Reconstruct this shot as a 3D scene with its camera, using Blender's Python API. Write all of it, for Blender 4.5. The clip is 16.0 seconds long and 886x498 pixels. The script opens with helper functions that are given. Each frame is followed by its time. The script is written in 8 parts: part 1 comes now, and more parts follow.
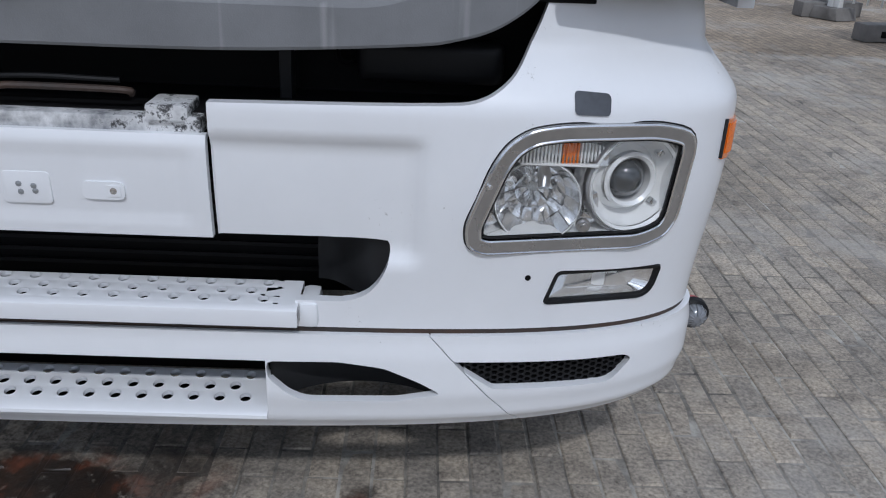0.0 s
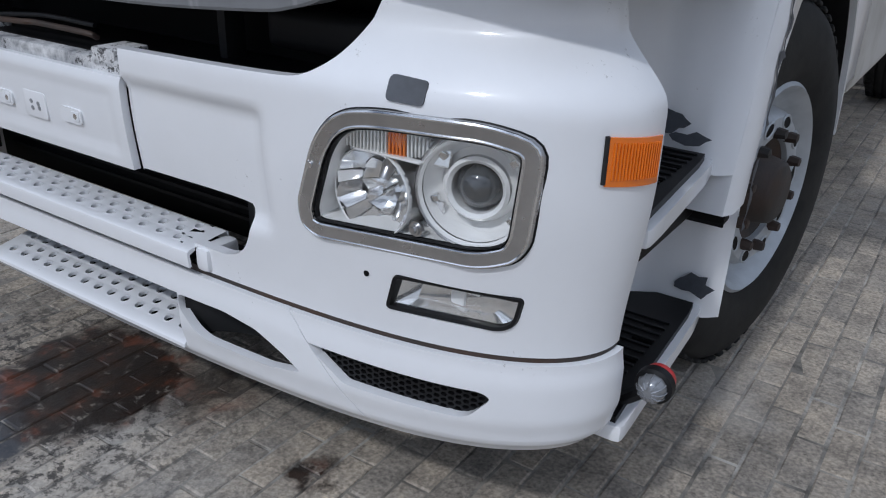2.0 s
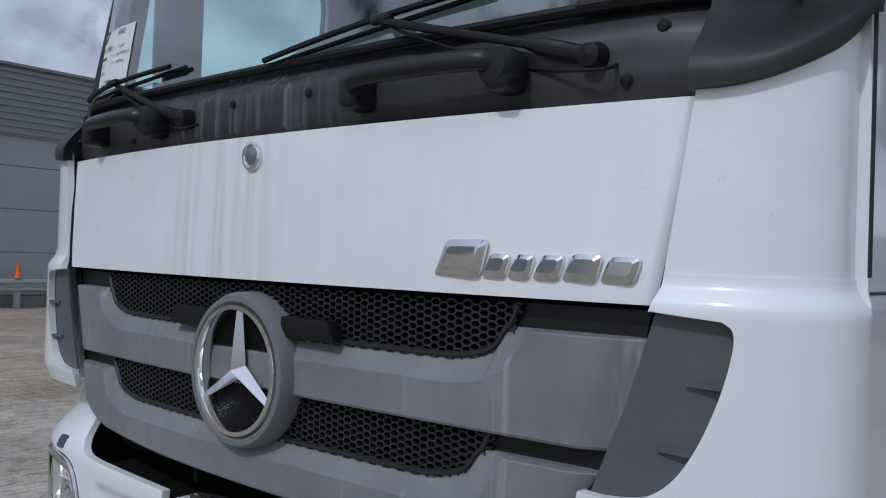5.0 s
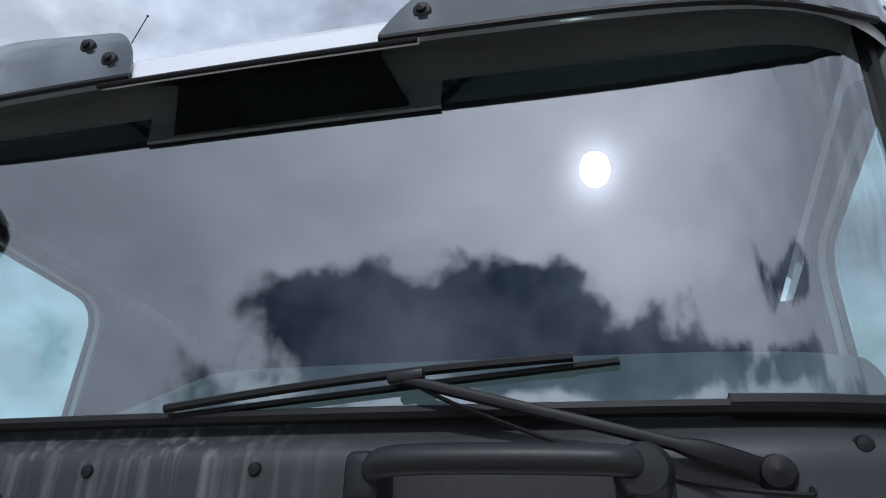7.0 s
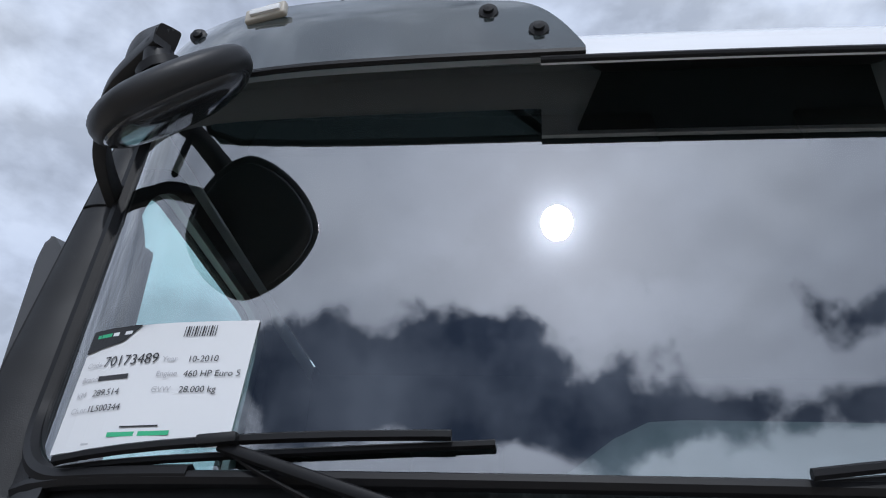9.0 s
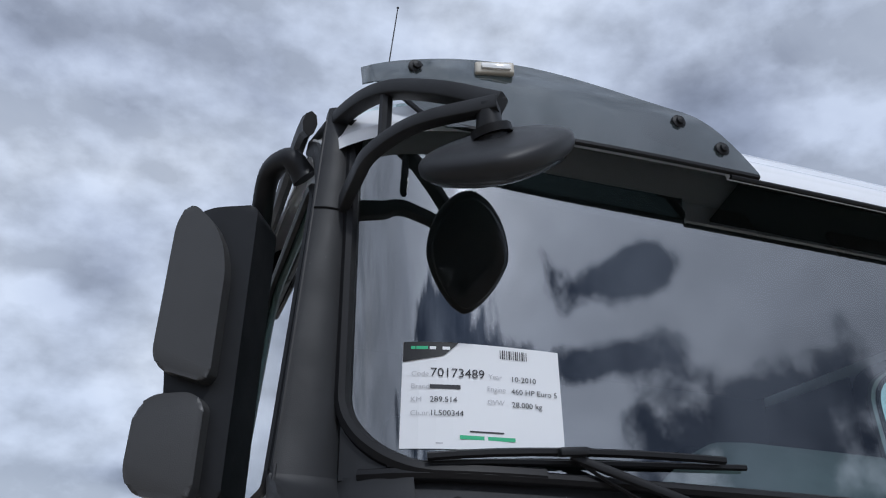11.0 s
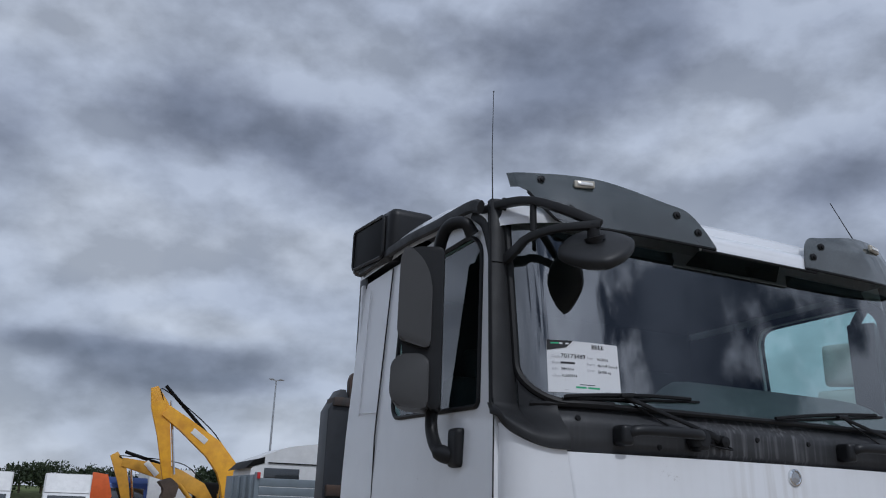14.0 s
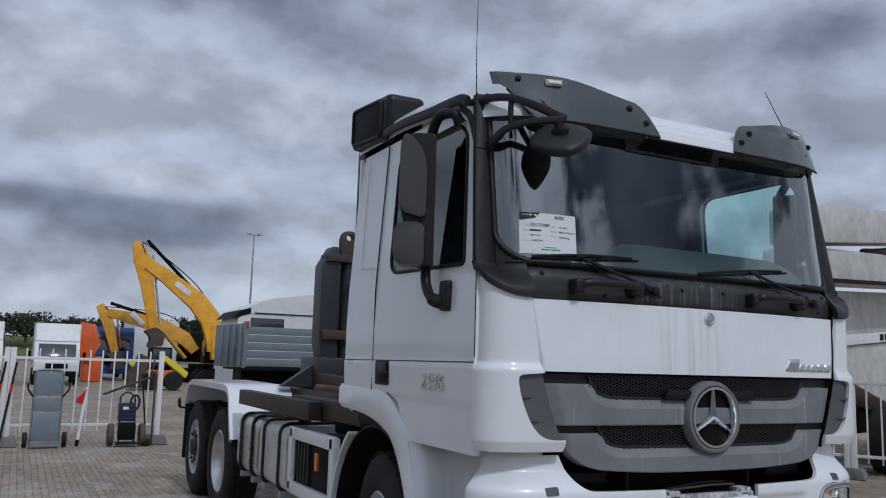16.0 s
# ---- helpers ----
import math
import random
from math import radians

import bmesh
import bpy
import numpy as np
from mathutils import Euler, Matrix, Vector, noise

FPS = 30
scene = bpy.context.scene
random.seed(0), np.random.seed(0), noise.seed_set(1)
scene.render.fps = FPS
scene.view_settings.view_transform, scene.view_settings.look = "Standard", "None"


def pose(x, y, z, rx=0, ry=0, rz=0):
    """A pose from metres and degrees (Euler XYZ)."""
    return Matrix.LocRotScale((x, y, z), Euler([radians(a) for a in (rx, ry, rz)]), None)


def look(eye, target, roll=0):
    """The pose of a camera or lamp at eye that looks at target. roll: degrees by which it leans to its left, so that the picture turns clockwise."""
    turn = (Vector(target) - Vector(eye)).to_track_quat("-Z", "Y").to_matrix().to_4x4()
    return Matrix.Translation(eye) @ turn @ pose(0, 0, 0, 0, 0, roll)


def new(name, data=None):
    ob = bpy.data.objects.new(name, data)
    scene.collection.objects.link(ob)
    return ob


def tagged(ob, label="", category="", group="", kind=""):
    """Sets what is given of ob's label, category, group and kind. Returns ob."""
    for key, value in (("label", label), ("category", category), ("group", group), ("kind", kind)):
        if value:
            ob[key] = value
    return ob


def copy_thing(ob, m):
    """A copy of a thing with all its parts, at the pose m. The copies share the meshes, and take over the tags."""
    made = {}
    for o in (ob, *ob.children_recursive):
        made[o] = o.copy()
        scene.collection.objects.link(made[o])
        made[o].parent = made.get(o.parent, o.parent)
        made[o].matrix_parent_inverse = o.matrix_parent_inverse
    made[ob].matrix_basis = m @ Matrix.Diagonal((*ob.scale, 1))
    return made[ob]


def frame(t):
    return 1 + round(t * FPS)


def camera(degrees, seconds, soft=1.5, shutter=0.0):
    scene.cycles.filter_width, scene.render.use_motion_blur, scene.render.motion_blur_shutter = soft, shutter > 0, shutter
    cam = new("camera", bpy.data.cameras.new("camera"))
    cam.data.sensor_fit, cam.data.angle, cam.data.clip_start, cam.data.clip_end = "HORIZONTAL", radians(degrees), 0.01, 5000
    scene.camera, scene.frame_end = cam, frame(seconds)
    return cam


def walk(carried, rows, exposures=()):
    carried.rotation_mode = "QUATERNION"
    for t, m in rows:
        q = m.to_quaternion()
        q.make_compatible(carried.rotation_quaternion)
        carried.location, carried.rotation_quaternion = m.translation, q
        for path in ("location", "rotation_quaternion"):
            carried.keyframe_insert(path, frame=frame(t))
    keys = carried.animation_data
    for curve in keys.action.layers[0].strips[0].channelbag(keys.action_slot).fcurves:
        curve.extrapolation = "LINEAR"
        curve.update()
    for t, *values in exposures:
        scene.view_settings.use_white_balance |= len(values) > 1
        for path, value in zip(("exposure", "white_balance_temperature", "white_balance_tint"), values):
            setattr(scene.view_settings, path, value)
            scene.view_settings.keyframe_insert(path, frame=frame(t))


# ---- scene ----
cam = camera(56.8, 16.0, soft=1.1)
PATH = [
    (0, (0.645, -1.604, 1.32), (0.712, 0.226, 0.516), 2.9),
    (0.5, (0.947, -1.539, 1.307), (0.769, 0.282, 0.499), 2.4),
    (1, (1.213, -1.433, 1.283), (0.763, 0.336, 0.466), 2.3),
    (1.5, (1.46, -1.272, 1.291), (0.725, 0.393, 0.463), 2.0),
    (2, (1.631, -1.23, 1.295), (0.628, 0.288, 0.464), 1.7),
    (2.5, (1.711, -1.153, 1.3), (0.468, 0.17, 0.46), 1.8),
    (3, (1.742, -1.109, 1.339), (0.307, 0.016, 0.518), 1.3),
    (3.5, (1.745, -1.132, 1.421), (0.199, 0.005, 0.859), 1.2),
    (4, (1.693, -1.196, 1.498), (0.102, 0.0, 1.3), 1.5),
    (4.5, (1.64, -1.356, 1.542), (0.199, 0.025, 1.428), 1.8),
    (5, (1.547, -1.441, 1.598), (0.253, 0.084, 1.621), 1.9),
    (7.5, (0.443, -1.331, 1.765), (0.061, 0.384, 2.72), 2.1),
    (8, (0.164, -1.326, 1.783), (-0.18, 0.389, 2.752), 2.2),
    (8.5, (-0.098, -1.297, 1.776), (-0.392, 0.41, 2.776), 2.7),
    (9, (-0.354, -1.261, 1.791), (-0.566, 0.472, 2.766), 3.0),
    (9.5, (-0.603, -1.258, 1.772), (-0.656, 0.469, 2.778), 3.1),
    (10, (-0.874, -1.337, 1.801), (-0.65, 0.395, 2.776), 1.6),
    (12.5, (-2.103, -2.036, 1.713), (-1.394, -0.32, 2.456), 2.2),
    (13, (-2.287, -2.37, 1.706), (-1.538, -0.647, 2.39), 1.8),
    (13.5, (-2.508, -2.581, 1.676), (-1.729, -0.85, 2.306), 1.8),
    (14, (-2.686, -2.731, 1.647), (-1.884, -1.003, 2.258), 1.8),
    (14.5, (-2.79, -2.987, 1.615), (-1.957, -1.239, 2.115), 1.7),
    (15, (-2.905, -3.136, 1.593), (-2.037, -1.363, 1.914), 1.7),
    (15.5, (-3.0, -3.176, 1.574), (-2.116, -1.407, 1.871), 1.7),
    (16, (-3.091, -3.375, 1.567), (-2.19, -1.61, 1.838), 1.7),
]
walk(cam, [(t, look(eye, target, roll)) for t, eye, target, roll in PATH],
     exposures=[(0.0, -0.68, 5820, 10), (3.0, -0.70, 5820, 10), (5.2, -0.80, 5780, 10), (7.3, -0.42, 5850, 10), (10.2, -0.42, 5850, 10), (12.3, -0.80, 5820, 10), (14.0, -0.98, 5820, 10), (16.0, -0.98, 5800, 10)])

# ---- light: broken cloud, sun through a thin veil high in front of the truck
SUN = Vector((0.003, -0.696, 0.718)).normalized()
world = bpy.data.worlds.new("sky")
scene.world = world
world.use_nodes = True


HEAPS = [
    ((0.12, 0.888, 0.435), 0.13, 0.07, 0.15), ((0.22, 0.889, 0.40), 0.07, 0.05, 0.06), ((0.55, 0.62, 0.557), 0.17, 0.09, 0.12),
    ((0.45, 0.73, 0.50), 0.12, 0.06, 0.09), ((0.27, 0.78, 0.57), 0.09, 0.06, 0.07), ((-0.10, 0.92, 0.365), 0.07, 0.08, 0.12),
    ((0.714, 0.60, 0.361), 0.12, 0.05, 0.12), ((0.34, 0.87, 0.36), 0.06, 0.05, 0.04), ((0.05, 0.985, 0.165), 0.20, 0.016, 0.12), ((0.18, 0.97, 0.135), 0.14, 0.018, 0.13),
    ((0.25, 0.92, 0.295), 0.10, 0.05, -0.11), ((0.62, 0.68, 0.40), 0.13, 0.06, -0.07), ((0.0, 0.87, 0.51), 0.14, 0.05, -0.06), ((0.14, 0.97, 0.195), 0.12, 0.02, -0.10), ((0.0, 0.96, 0.28), 0.10, 0.05, -0.07)]
BANK = [
    ((-0.12, -0.80, 0.560), 0.21, 0.070, 1.15), ((-0.33, -0.76, 0.54), 0.13, 0.05, 0.8), ((0.43, -0.69, 0.60), 0.12, 0.034, 0.95), ((0.42, -0.76, 0.525), 0.14, 0.022, 0.5),
    ((0.13, -0.84, 0.53), 0.26, 0.036, 0.55), ((0.62, -0.66, 0.42), 0.28, 0.085, 0.55), ((-0.45, -0.78, 0.44), 0.3, 0.06, 0.6), ((0.66, -0.69, 0.32), 0.35, 0.09, 0.7)]


def sky_nodes():
    nt = world.node_tree
    nt.nodes.clear()
    N, L = nt.nodes.new, nt.links.new
    out, bg = N("ShaderNodeOutputWorld"), N("ShaderNodeBackground")
    sky = N("ShaderNodeTexSky")
    sky.sky_type, sky.sun_disc = "NISHITA", False
    sky.sun_elevation = math.asin(SUN.z)
    sky.sun_rotation = math.atan2(SUN.x, SUN.y)
    sky.air_density, sky.dust_density = 1.2, 1.0
    co, sep = N("ShaderNodeTexCoord"), N("ShaderNodeSeparateXYZ")
    L(co.outputs["Generated"], sep.inputs[0])

    def m(op, a, b=None):
        n = N("ShaderNodeMath")
        n.operation = op
        for i, v in enumerate((a, b)):
            if v is None:
                continue
            if isinstance(v, (int, float)):
                n.inputs[i].default_value = v
            else:
                L(v, n.inputs[i])
        return n.outputs[0]
    # the cloud deck is a level sheet: its pattern crowds together towards the horizon
    def deck(lift):
        h = m("ADD", m("MAXIMUM", m("ADD", sep.outputs[2], lift), 0.0), 0.34)
        com = N("ShaderNodeCombineXYZ")
        L(m("DIVIDE", sep.outputs[0], h), com.inputs[0])
        L(m("DIVIDE", sep.outputs[1], h), com.inputs[1])
        com.inputs[2].default_value = 5.4
        n, puff, lay = N("ShaderNodeTexNoise"), N("ShaderNodeTexNoise"), N("ShaderNodeMapping")
        n.inputs["Scale"].default_value, n.inputs["Detail"].default_value = 1.5, 6
        n.inputs["Roughness"].default_value, n.inputs["Distortion"].default_value = 0.50, 0.2
        L(com.outputs[0], n.inputs["Vector"])
        lay.inputs["Location"].default_value, lay.inputs["Scale"].default_value = (2.3, 0.4, 1.1), (1.0, 1.0, 1.45)
        L(co.outputs["Generated"], lay.inputs[0])
        L(lay.outputs[0], puff.inputs["Vector"])
        puff.inputs["Scale"].default_value, puff.inputs["Detail"].default_value = 3.3, 9
        puff.inputs["Roughness"].default_value, puff.inputs["Distortion"].default_value = 0.52, 0.15
        return m("ADD", m("ADD", m("MULTIPLY", n.outputs[0], 0.13), m("MULTIPLY", puff.outputs[0], 0.60)), 0.134)

    def blobs(rows):
        """Soft heaps and gaps of cloud: (way, half width, half height, weight)."""
        total = None
        for c, w, hgt, a in rows:
            d0, d1, dd = N("ShaderNodeVectorMath"), N("ShaderNodeVectorMath"), N("ShaderNodeVectorMath")
            d0.operation, d1.operation, dd.operation = "SUBTRACT", "MULTIPLY", "DOT_PRODUCT"
            L(co.outputs["Generated"], d0.inputs[0])
            d0.inputs[1].default_value = Vector(c).normalized()
            L(d0.outputs[0], d1.inputs[0])
            d1.inputs[1].default_value = (1 / w, 1 / w, 1 / hgt)
            L(d1.outputs[0], dd.inputs[0])
            L(d1.outputs[0], dd.inputs[1])
            g = m("MULTIPLY", m("EXPONENT", m("MULTIPLY", dd.outputs["Value"], -1.0)), a)
            total = g if total is None else m("ADD", total, g)
        return total

    def dir_noise(scale, detail, rough, shift):
        n, mp = N("ShaderNodeTexNoise"), N("ShaderNodeMapping")
        n.inputs["Scale"].default_value, n.inputs["Detail"].default_value, n.inputs["Roughness"].default_value = scale, detail, rough
        mp.inputs["Location"].default_value = shift
        L(co.outputs["Generated"], mp.inputs[0])
        L(mp.outputs[0], n.inputs["Vector"])
        return n.outputs[0]

    def step(v, a, b):
        n = N("ShaderNodeMapRange")
        n.interpolation_type = "SMOOTHSTEP"
        n.inputs["From Min"].default_value, n.inputs["From Max"].default_value = a, b
        L(v, n.inputs[0])
        return n.outputs[0]

    def ramp(src, *stops):
        r = N("ShaderNodeValToRGB")
        el = r.color_ramp.elements
        while len(el) < len(stops):
            el.new(0.5)
        for e, (at, c) in zip(el, stops):
            e.position, e.color = at, (*c, 1)
        L(src, r.inputs[0])
        return r.outputs[0]

    def mixed(f, a, b):
        n = N("ShaderNodeMix")
        n.data_type = "RGBA"
        for i, v in ((0, f), (6, a), (7, b)):
            if isinstance(v, float):
                n.inputs[i].default_value = v
            else:
                L(v, n.inputs[i])
        return n.outputs[2]
    here = deck(0.0)

    def body(lift):
        n, mp = N("ShaderNodeTexNoise"), N("ShaderNodeMapping")
        n.inputs["Scale"].default_value, n.inputs["Detail"].default_value, n.inputs["Roughness"].default_value = 6.0, 6, 0.50
        mp.inputs["Location"].default_value, mp.inputs["Scale"].default_value = (0.7, 2.1, 0.3 + 1.6 * lift), (1.0, 1.0, 1.6)
        L(co.outputs["Generated"], mp.inputs[0])
        L(mp.outputs[0], n.inputs["Vector"])
        return n.outputs[0]
    heaps = blobs(HEAPS)
    ramped = ramp(m("ADD", here, m("SUBTRACT", m("MULTIPLY", heaps, 1.45), 0.048)), (0.36, (0.84, 0.87, 0.93)), (0.44, (0.73, 0.77, 0.855)), (0.50, (0.655, 0.695, 0.785)), (0.545, (0.54, 0.575, 0.665)), (0.60, (0.40, 0.43, 0.515)), (0.72, (0.26, 0.29, 0.365)))
    # heaped tops catch the light, bases lie in shade
    relief = m("MINIMUM", m("MAXIMUM", m("ADD", 1.0, m("MULTIPLY", m("SUBTRACT", body(0.0), body(0.030)), 2.2)), 0.80), 1.25)
    lit = N("ShaderNodeVectorMath")
    lit.operation = "SCALE"
    L(ramped, lit.inputs[0])
    L(relief, lit.inputs["Scale"])
    tone = N("ShaderNodeVectorMath")
    tone.operation = "SCALE"
    tone.inputs["Scale"].default_value = 0.10
    L(sky.outputs[0], tone.inputs[0])
    # towards the sun the clouds thin to an even veil
    veil = ramp(sep.outputs[2], (0.0, (0.52, 0.55, 0.62)), (1.0, (0.60, 0.625, 0.68)))
    south = m("MULTIPLY", step(m("MULTIPLY", sep.outputs[1], -1.0), 0.05, 0.5), 0.68)
    mixer = mixed(0.90, tone.outputs[0], mixed(south, lit.outputs[0], veil))
    # dark cumulus below the sun
    field = m("ADD", blobs(BANK), m("MULTIPLY", m("SUBTRACT", dir_noise(7.5, 8, 0.54, (0.3, 0.0, 0.7)), 0.5), 2.1))
    bank = step(field, 0.36, 0.68)
    bankcol = ramp(dir_noise(5.2, 8, 0.55, (1.7, 0.2, 0.0)), (0.40, (0.036, 0.049, 0.080)), (0.66, (0.17, 0.195, 0.25)))
    banked = mixed(bank, mixer, bankcol)
    # the veil of cloud round the sun glows
    dot, pw, gain, addc = N("ShaderNodeVectorMath"), None, N("ShaderNodeVectorMath"), N("ShaderNodeVectorMath")
    dot.operation = "DOT_PRODUCT"
    L(co.outputs["Generated"], dot.inputs[0])
    dot.inputs[1].default_value = SUN
    d = m("MAXIMUM", dot.outputs["Value"], 0.0)
    glow = m("ADD", 1.0, m("ADD", m("MULTIPLY", m("POWER", d, 5.0), 1.25), m("ADD", m("MULTIPLY", m("POWER", d, 60.0), 0.8), m("MULTIPLY", m("POWER", d, 1500.0), 4.0))))
    gain.operation = "SCALE"
    L(banked, gain.inputs[0])
    L(glow, gain.inputs["Scale"])
    L(gain.outputs[0], bg.inputs[0])
    bg.inputs[1].default_value = 1.14
    L(bg.outputs[0], out.inputs[0])


sky_nodes()
sun = new("sun", bpy.data.lights.new("sun", "SUN"))
sun.data.energy, sun.data.angle, sun.data.color = 2.05, radians(2.4), (1.0, 0.965, 0.92)
sun.matrix_world = look(SUN * 50, (0, 0, 0))


# ---- materials
def material(name, colour, rough=0.5, metal=0.0, vary=0.0, scale=8.0, bump=0.0, bump_scale=60.0, coat=0.0, other=None, rough_vary=0.0, stretch=(1, 1, 1), spec=0.5):
    """Principled surface with two scales of colour change and a fine relief."""
    mat = bpy.data.materials.new(name)
    mat.use_nodes = True
    nt = mat.node_tree
    N, L = nt.nodes.new, nt.links.new
    p = nt.nodes["Principled BSDF"]
    p.inputs["Base Color"].default_value = (*colour, 1)
    p.inputs["Roughness"].default_value, p.inputs["Metallic"].default_value = rough, metal
    p.inputs["Coat Weight"].default_value, p.inputs["Coat Roughness"].default_value = coat, 0.08
    p.inputs["Specular IOR Level"].default_value = spec
    co, mp = N("ShaderNodeTexCoord"), N("ShaderNodeMapping")
    mp.inputs["Scale"].default_value = stretch
    L(co.outputs["Object"], mp.inputs[0])
    if vary:
        a, b, add = N("ShaderNodeTexNoise"), N("ShaderNodeTexNoise"), N("ShaderNodeMath")
        a.inputs["Scale"].default_value, a.inputs["Detail"].default_value = scale * 0.25, 4
        b.inputs["Scale"].default_value, b.inputs["Detail"].default_value = scale, 8
        b.inputs["Roughness"].default_value = 0.65
        add.operation, add.inputs[1].default_value = "MULTIPLY_ADD", 0.5
        for n in (a, b):
            L(mp.outputs[0], n.inputs["Vector"])
        half = N("ShaderNodeMath")
        half.operation, half.inputs[1].default_value = "MULTIPLY", 0.5
        L(b.outputs[0], half.inputs[0])
        L(a.outputs[0], add.inputs[0])
        L(half.outputs[0], add.inputs[2])
        ramp = N("ShaderNodeValToRGB")
        lo = other or tuple(c * (1 - vary) for c in colour)
        ramp.color_ramp.elements[0].position, ramp.color_ramp.elements[0].color = 0.36, (*lo, 1)
        ramp.color_ramp.elements[1].position, ramp.color_ramp.elements[1].color = 0.60, (*colour, 1)
        L(add.outputs[0], ramp.inputs[0])
        L(ramp.outputs[0], p.inputs["Base Color"])
        if rough_vary:
            mr = N("ShaderNodeMapRange")
            mr.inputs["From Min"].default_value, mr.inputs["From Max"].default_value = 0.35, 0.65
            mr.inputs["To Min"].default_value, mr.inputs["To Max"].default_value = rough + rough_vary, rough
            L(add.outputs[0], mr.inputs[0])
            L(mr.outputs[0], p.inputs["Roughness"])
    if bump:
        n, bp = N("ShaderNodeTexNoise"), N("ShaderNodeBump")
        n.inputs["Scale"].default_value, n.inputs["Detail"].default_value = bump_scale, 5
        bp.inputs["Strength"].default_value, bp.inputs["Distance"].default_value = bump, 0.004
        L(mp.outputs[0], n.inputs["Vector"])
        L(n.outputs[0], bp.inputs["Height"])
        L(bp.outputs[0], p.inputs["Normal"])
    return mat


def specks(mat, colour, scale, lo, hi, amount=1.0):
    """Sparse small chips and specks of dirt."""
    nt = mat.node_tree
    N, L = nt.nodes.new, nt.links.new
    p = nt.nodes["Principled BSDF"]
    src = p.inputs["Base Color"].links[0].from_socket
    co, a, b = N("ShaderNodeTexCoord"), N("ShaderNodeTexNoise"), N("ShaderNodeTexNoise")
    a.inputs["Scale"].default_value, a.inputs["Detail"].default_value, a.inputs["Roughness"].default_value = scale, 6, 0.75
    b.inputs["Scale"].default_value, b.inputs["Detail"].default_value = scale * 0.07, 3
    mul, ramp, mx = N("ShaderNodeMath"), N("ShaderNodeValToRGB"), N("ShaderNodeMix")
    mul.operation = "MULTIPLY"
    for n in (a, b):
        L(co.outputs["Object"], n.inputs["Vector"])
    L(a.outputs[0], mul.inputs[0])
    L(b.outputs[0], mul.inputs[1])
    el = ramp.color_ramp.elements
    el[0].position, el[0].color = lo, (0, 0, 0, 1)
    el[1].position, el[1].color = hi, (amount, amount, amount, 1)
    L(mul.outputs[0], ramp.inputs[0])
    mx.data_type = "RGBA"
    L(ramp.outputs[0], mx.inputs[0])
    L(src, mx.inputs[6])
    mx.inputs[7].default_value = (*colour, 1)
    L(mx.outputs[2], p.inputs["Base Color"])
    return mat


WHITE = material("white_paint", (0.80, 0.81, 0.83), 0.34, vary=0.05, scale=5, coat=0.8, rough_vary=0.14, bump=0.02, bump_scale=18)
specks(WHITE, (0.30, 0.29, 0.28), 90, 0.412, 0.435, 0.55)
GRIME = specks(material("chipped_white_paint", (0.74, 0.74, 0.74), 0.5, vary=0.3, scale=34, bump=0.5, bump_scale=60, other=(0.16, 0.165, 0.175)), (0.02, 0.02, 0.022), 34, 0.27, 0.31, 0.95)
GREY = material("grey_plastic", (0.185, 0.19, 0.20), 0.55, vary=0.22, scale=7, bump=0.12, bump_scale=400, rough_vary=0.15, stretch=(1, 1, 0.5))
DARK = material("dark_grey_plastic", (0.022, 0.0225, 0.024), 0.38, vary=0.3, scale=9, bump=0.12, bump_scale=500, rough_vary=0.2, spec=0.3)
CHAR = material("charcoal_plastic", (0.015, 0.0155, 0.017), 0.34, vary=0.3, scale=7, bump=0.06, bump_scale=300, rough_vary=0.2, spec=0.3)
BLACK = material("black_plastic", (0.009, 0.009, 0.010), 0.48, vary=0.3, scale=10, spec=0.25)
# for real black parts, and for sheets that paint the shade in openings
VOID = material("black_steel_and_gap_shade", (0.0045, 0.0045, 0.005), 0.6, vary=0.4, scale=6, spec=0.15)
CHROME = material("chrome", (0.78, 0.79, 0.80), 0.07, 1.0, vary=0.06, scale=12, rough_vary=0.1)
TRIM = material("worn_chrome_trim", (0.60, 0.60, 0.61), 0.20, 1.0, vary=0.25, scale=10, rough_vary=0.15)
MIRRORED = material("lamp_reflector", (0.94, 0.94, 0.94), 0.12, 0.85, vary=0.08, scale=30)
SATIN = material("satin_silver", (0.92, 0.92, 0.91), 0.20, 0.15, vary=0.08, scale=20)
STEEL = material("rusty_dark_steel", (0.030, 0.028, 0.027), 0.6, 0.1, vary=0.5, scale=7, other=(0.065, 0.034, 0.02), bump=0.25, bump_scale=120)
RUST = material("rusty_orange_steel", (0.30, 0.13, 0.06), 0.75, vary=0.5, scale=12, other=(0.09, 0.05, 0.035), bump=0.2)
HOOK = material("slate_blue_paint", (0.024, 0.027, 0.033), 0.45, vary=0.35, scale=8, bump=0.1)
RUBBER = material("tyre_rubber", (0.013, 0.013, 0.013), 0.75, vary=0.4, scale=14, bump=0.2, bump_scale=200, other=(0.026, 0.025, 0.023), spec=0.25)
RIM = material("silver_wheel_paint", (0.50, 0.53, 0.56), 0.38, 0.35, vary=0.2, scale=14, rough_vary=0.15)
ALU = material("bright_aluminium", (0.62, 0.61, 0.60), 0.24, 1.0, vary=0.15, scale=10, rough_vary=0.15)
GALV = material("galvanised_steel", (0.42, 0.44, 0.46), 0.45, 0.7, vary=0.15, scale=12)
AMBER = material("amber_lens", (0.85, 0.20, 0.012), 0.18, vary=0.1, scale=40, coat=0.6)
RED = material("red_plastic", (0.55, 0.02, 0.02), 0.35, vary=0.15, scale=20)
MASTIC = material("blue_grey_patch", (0.065, 0.072, 0.088), 0.55, vary=0.3, scale=60)
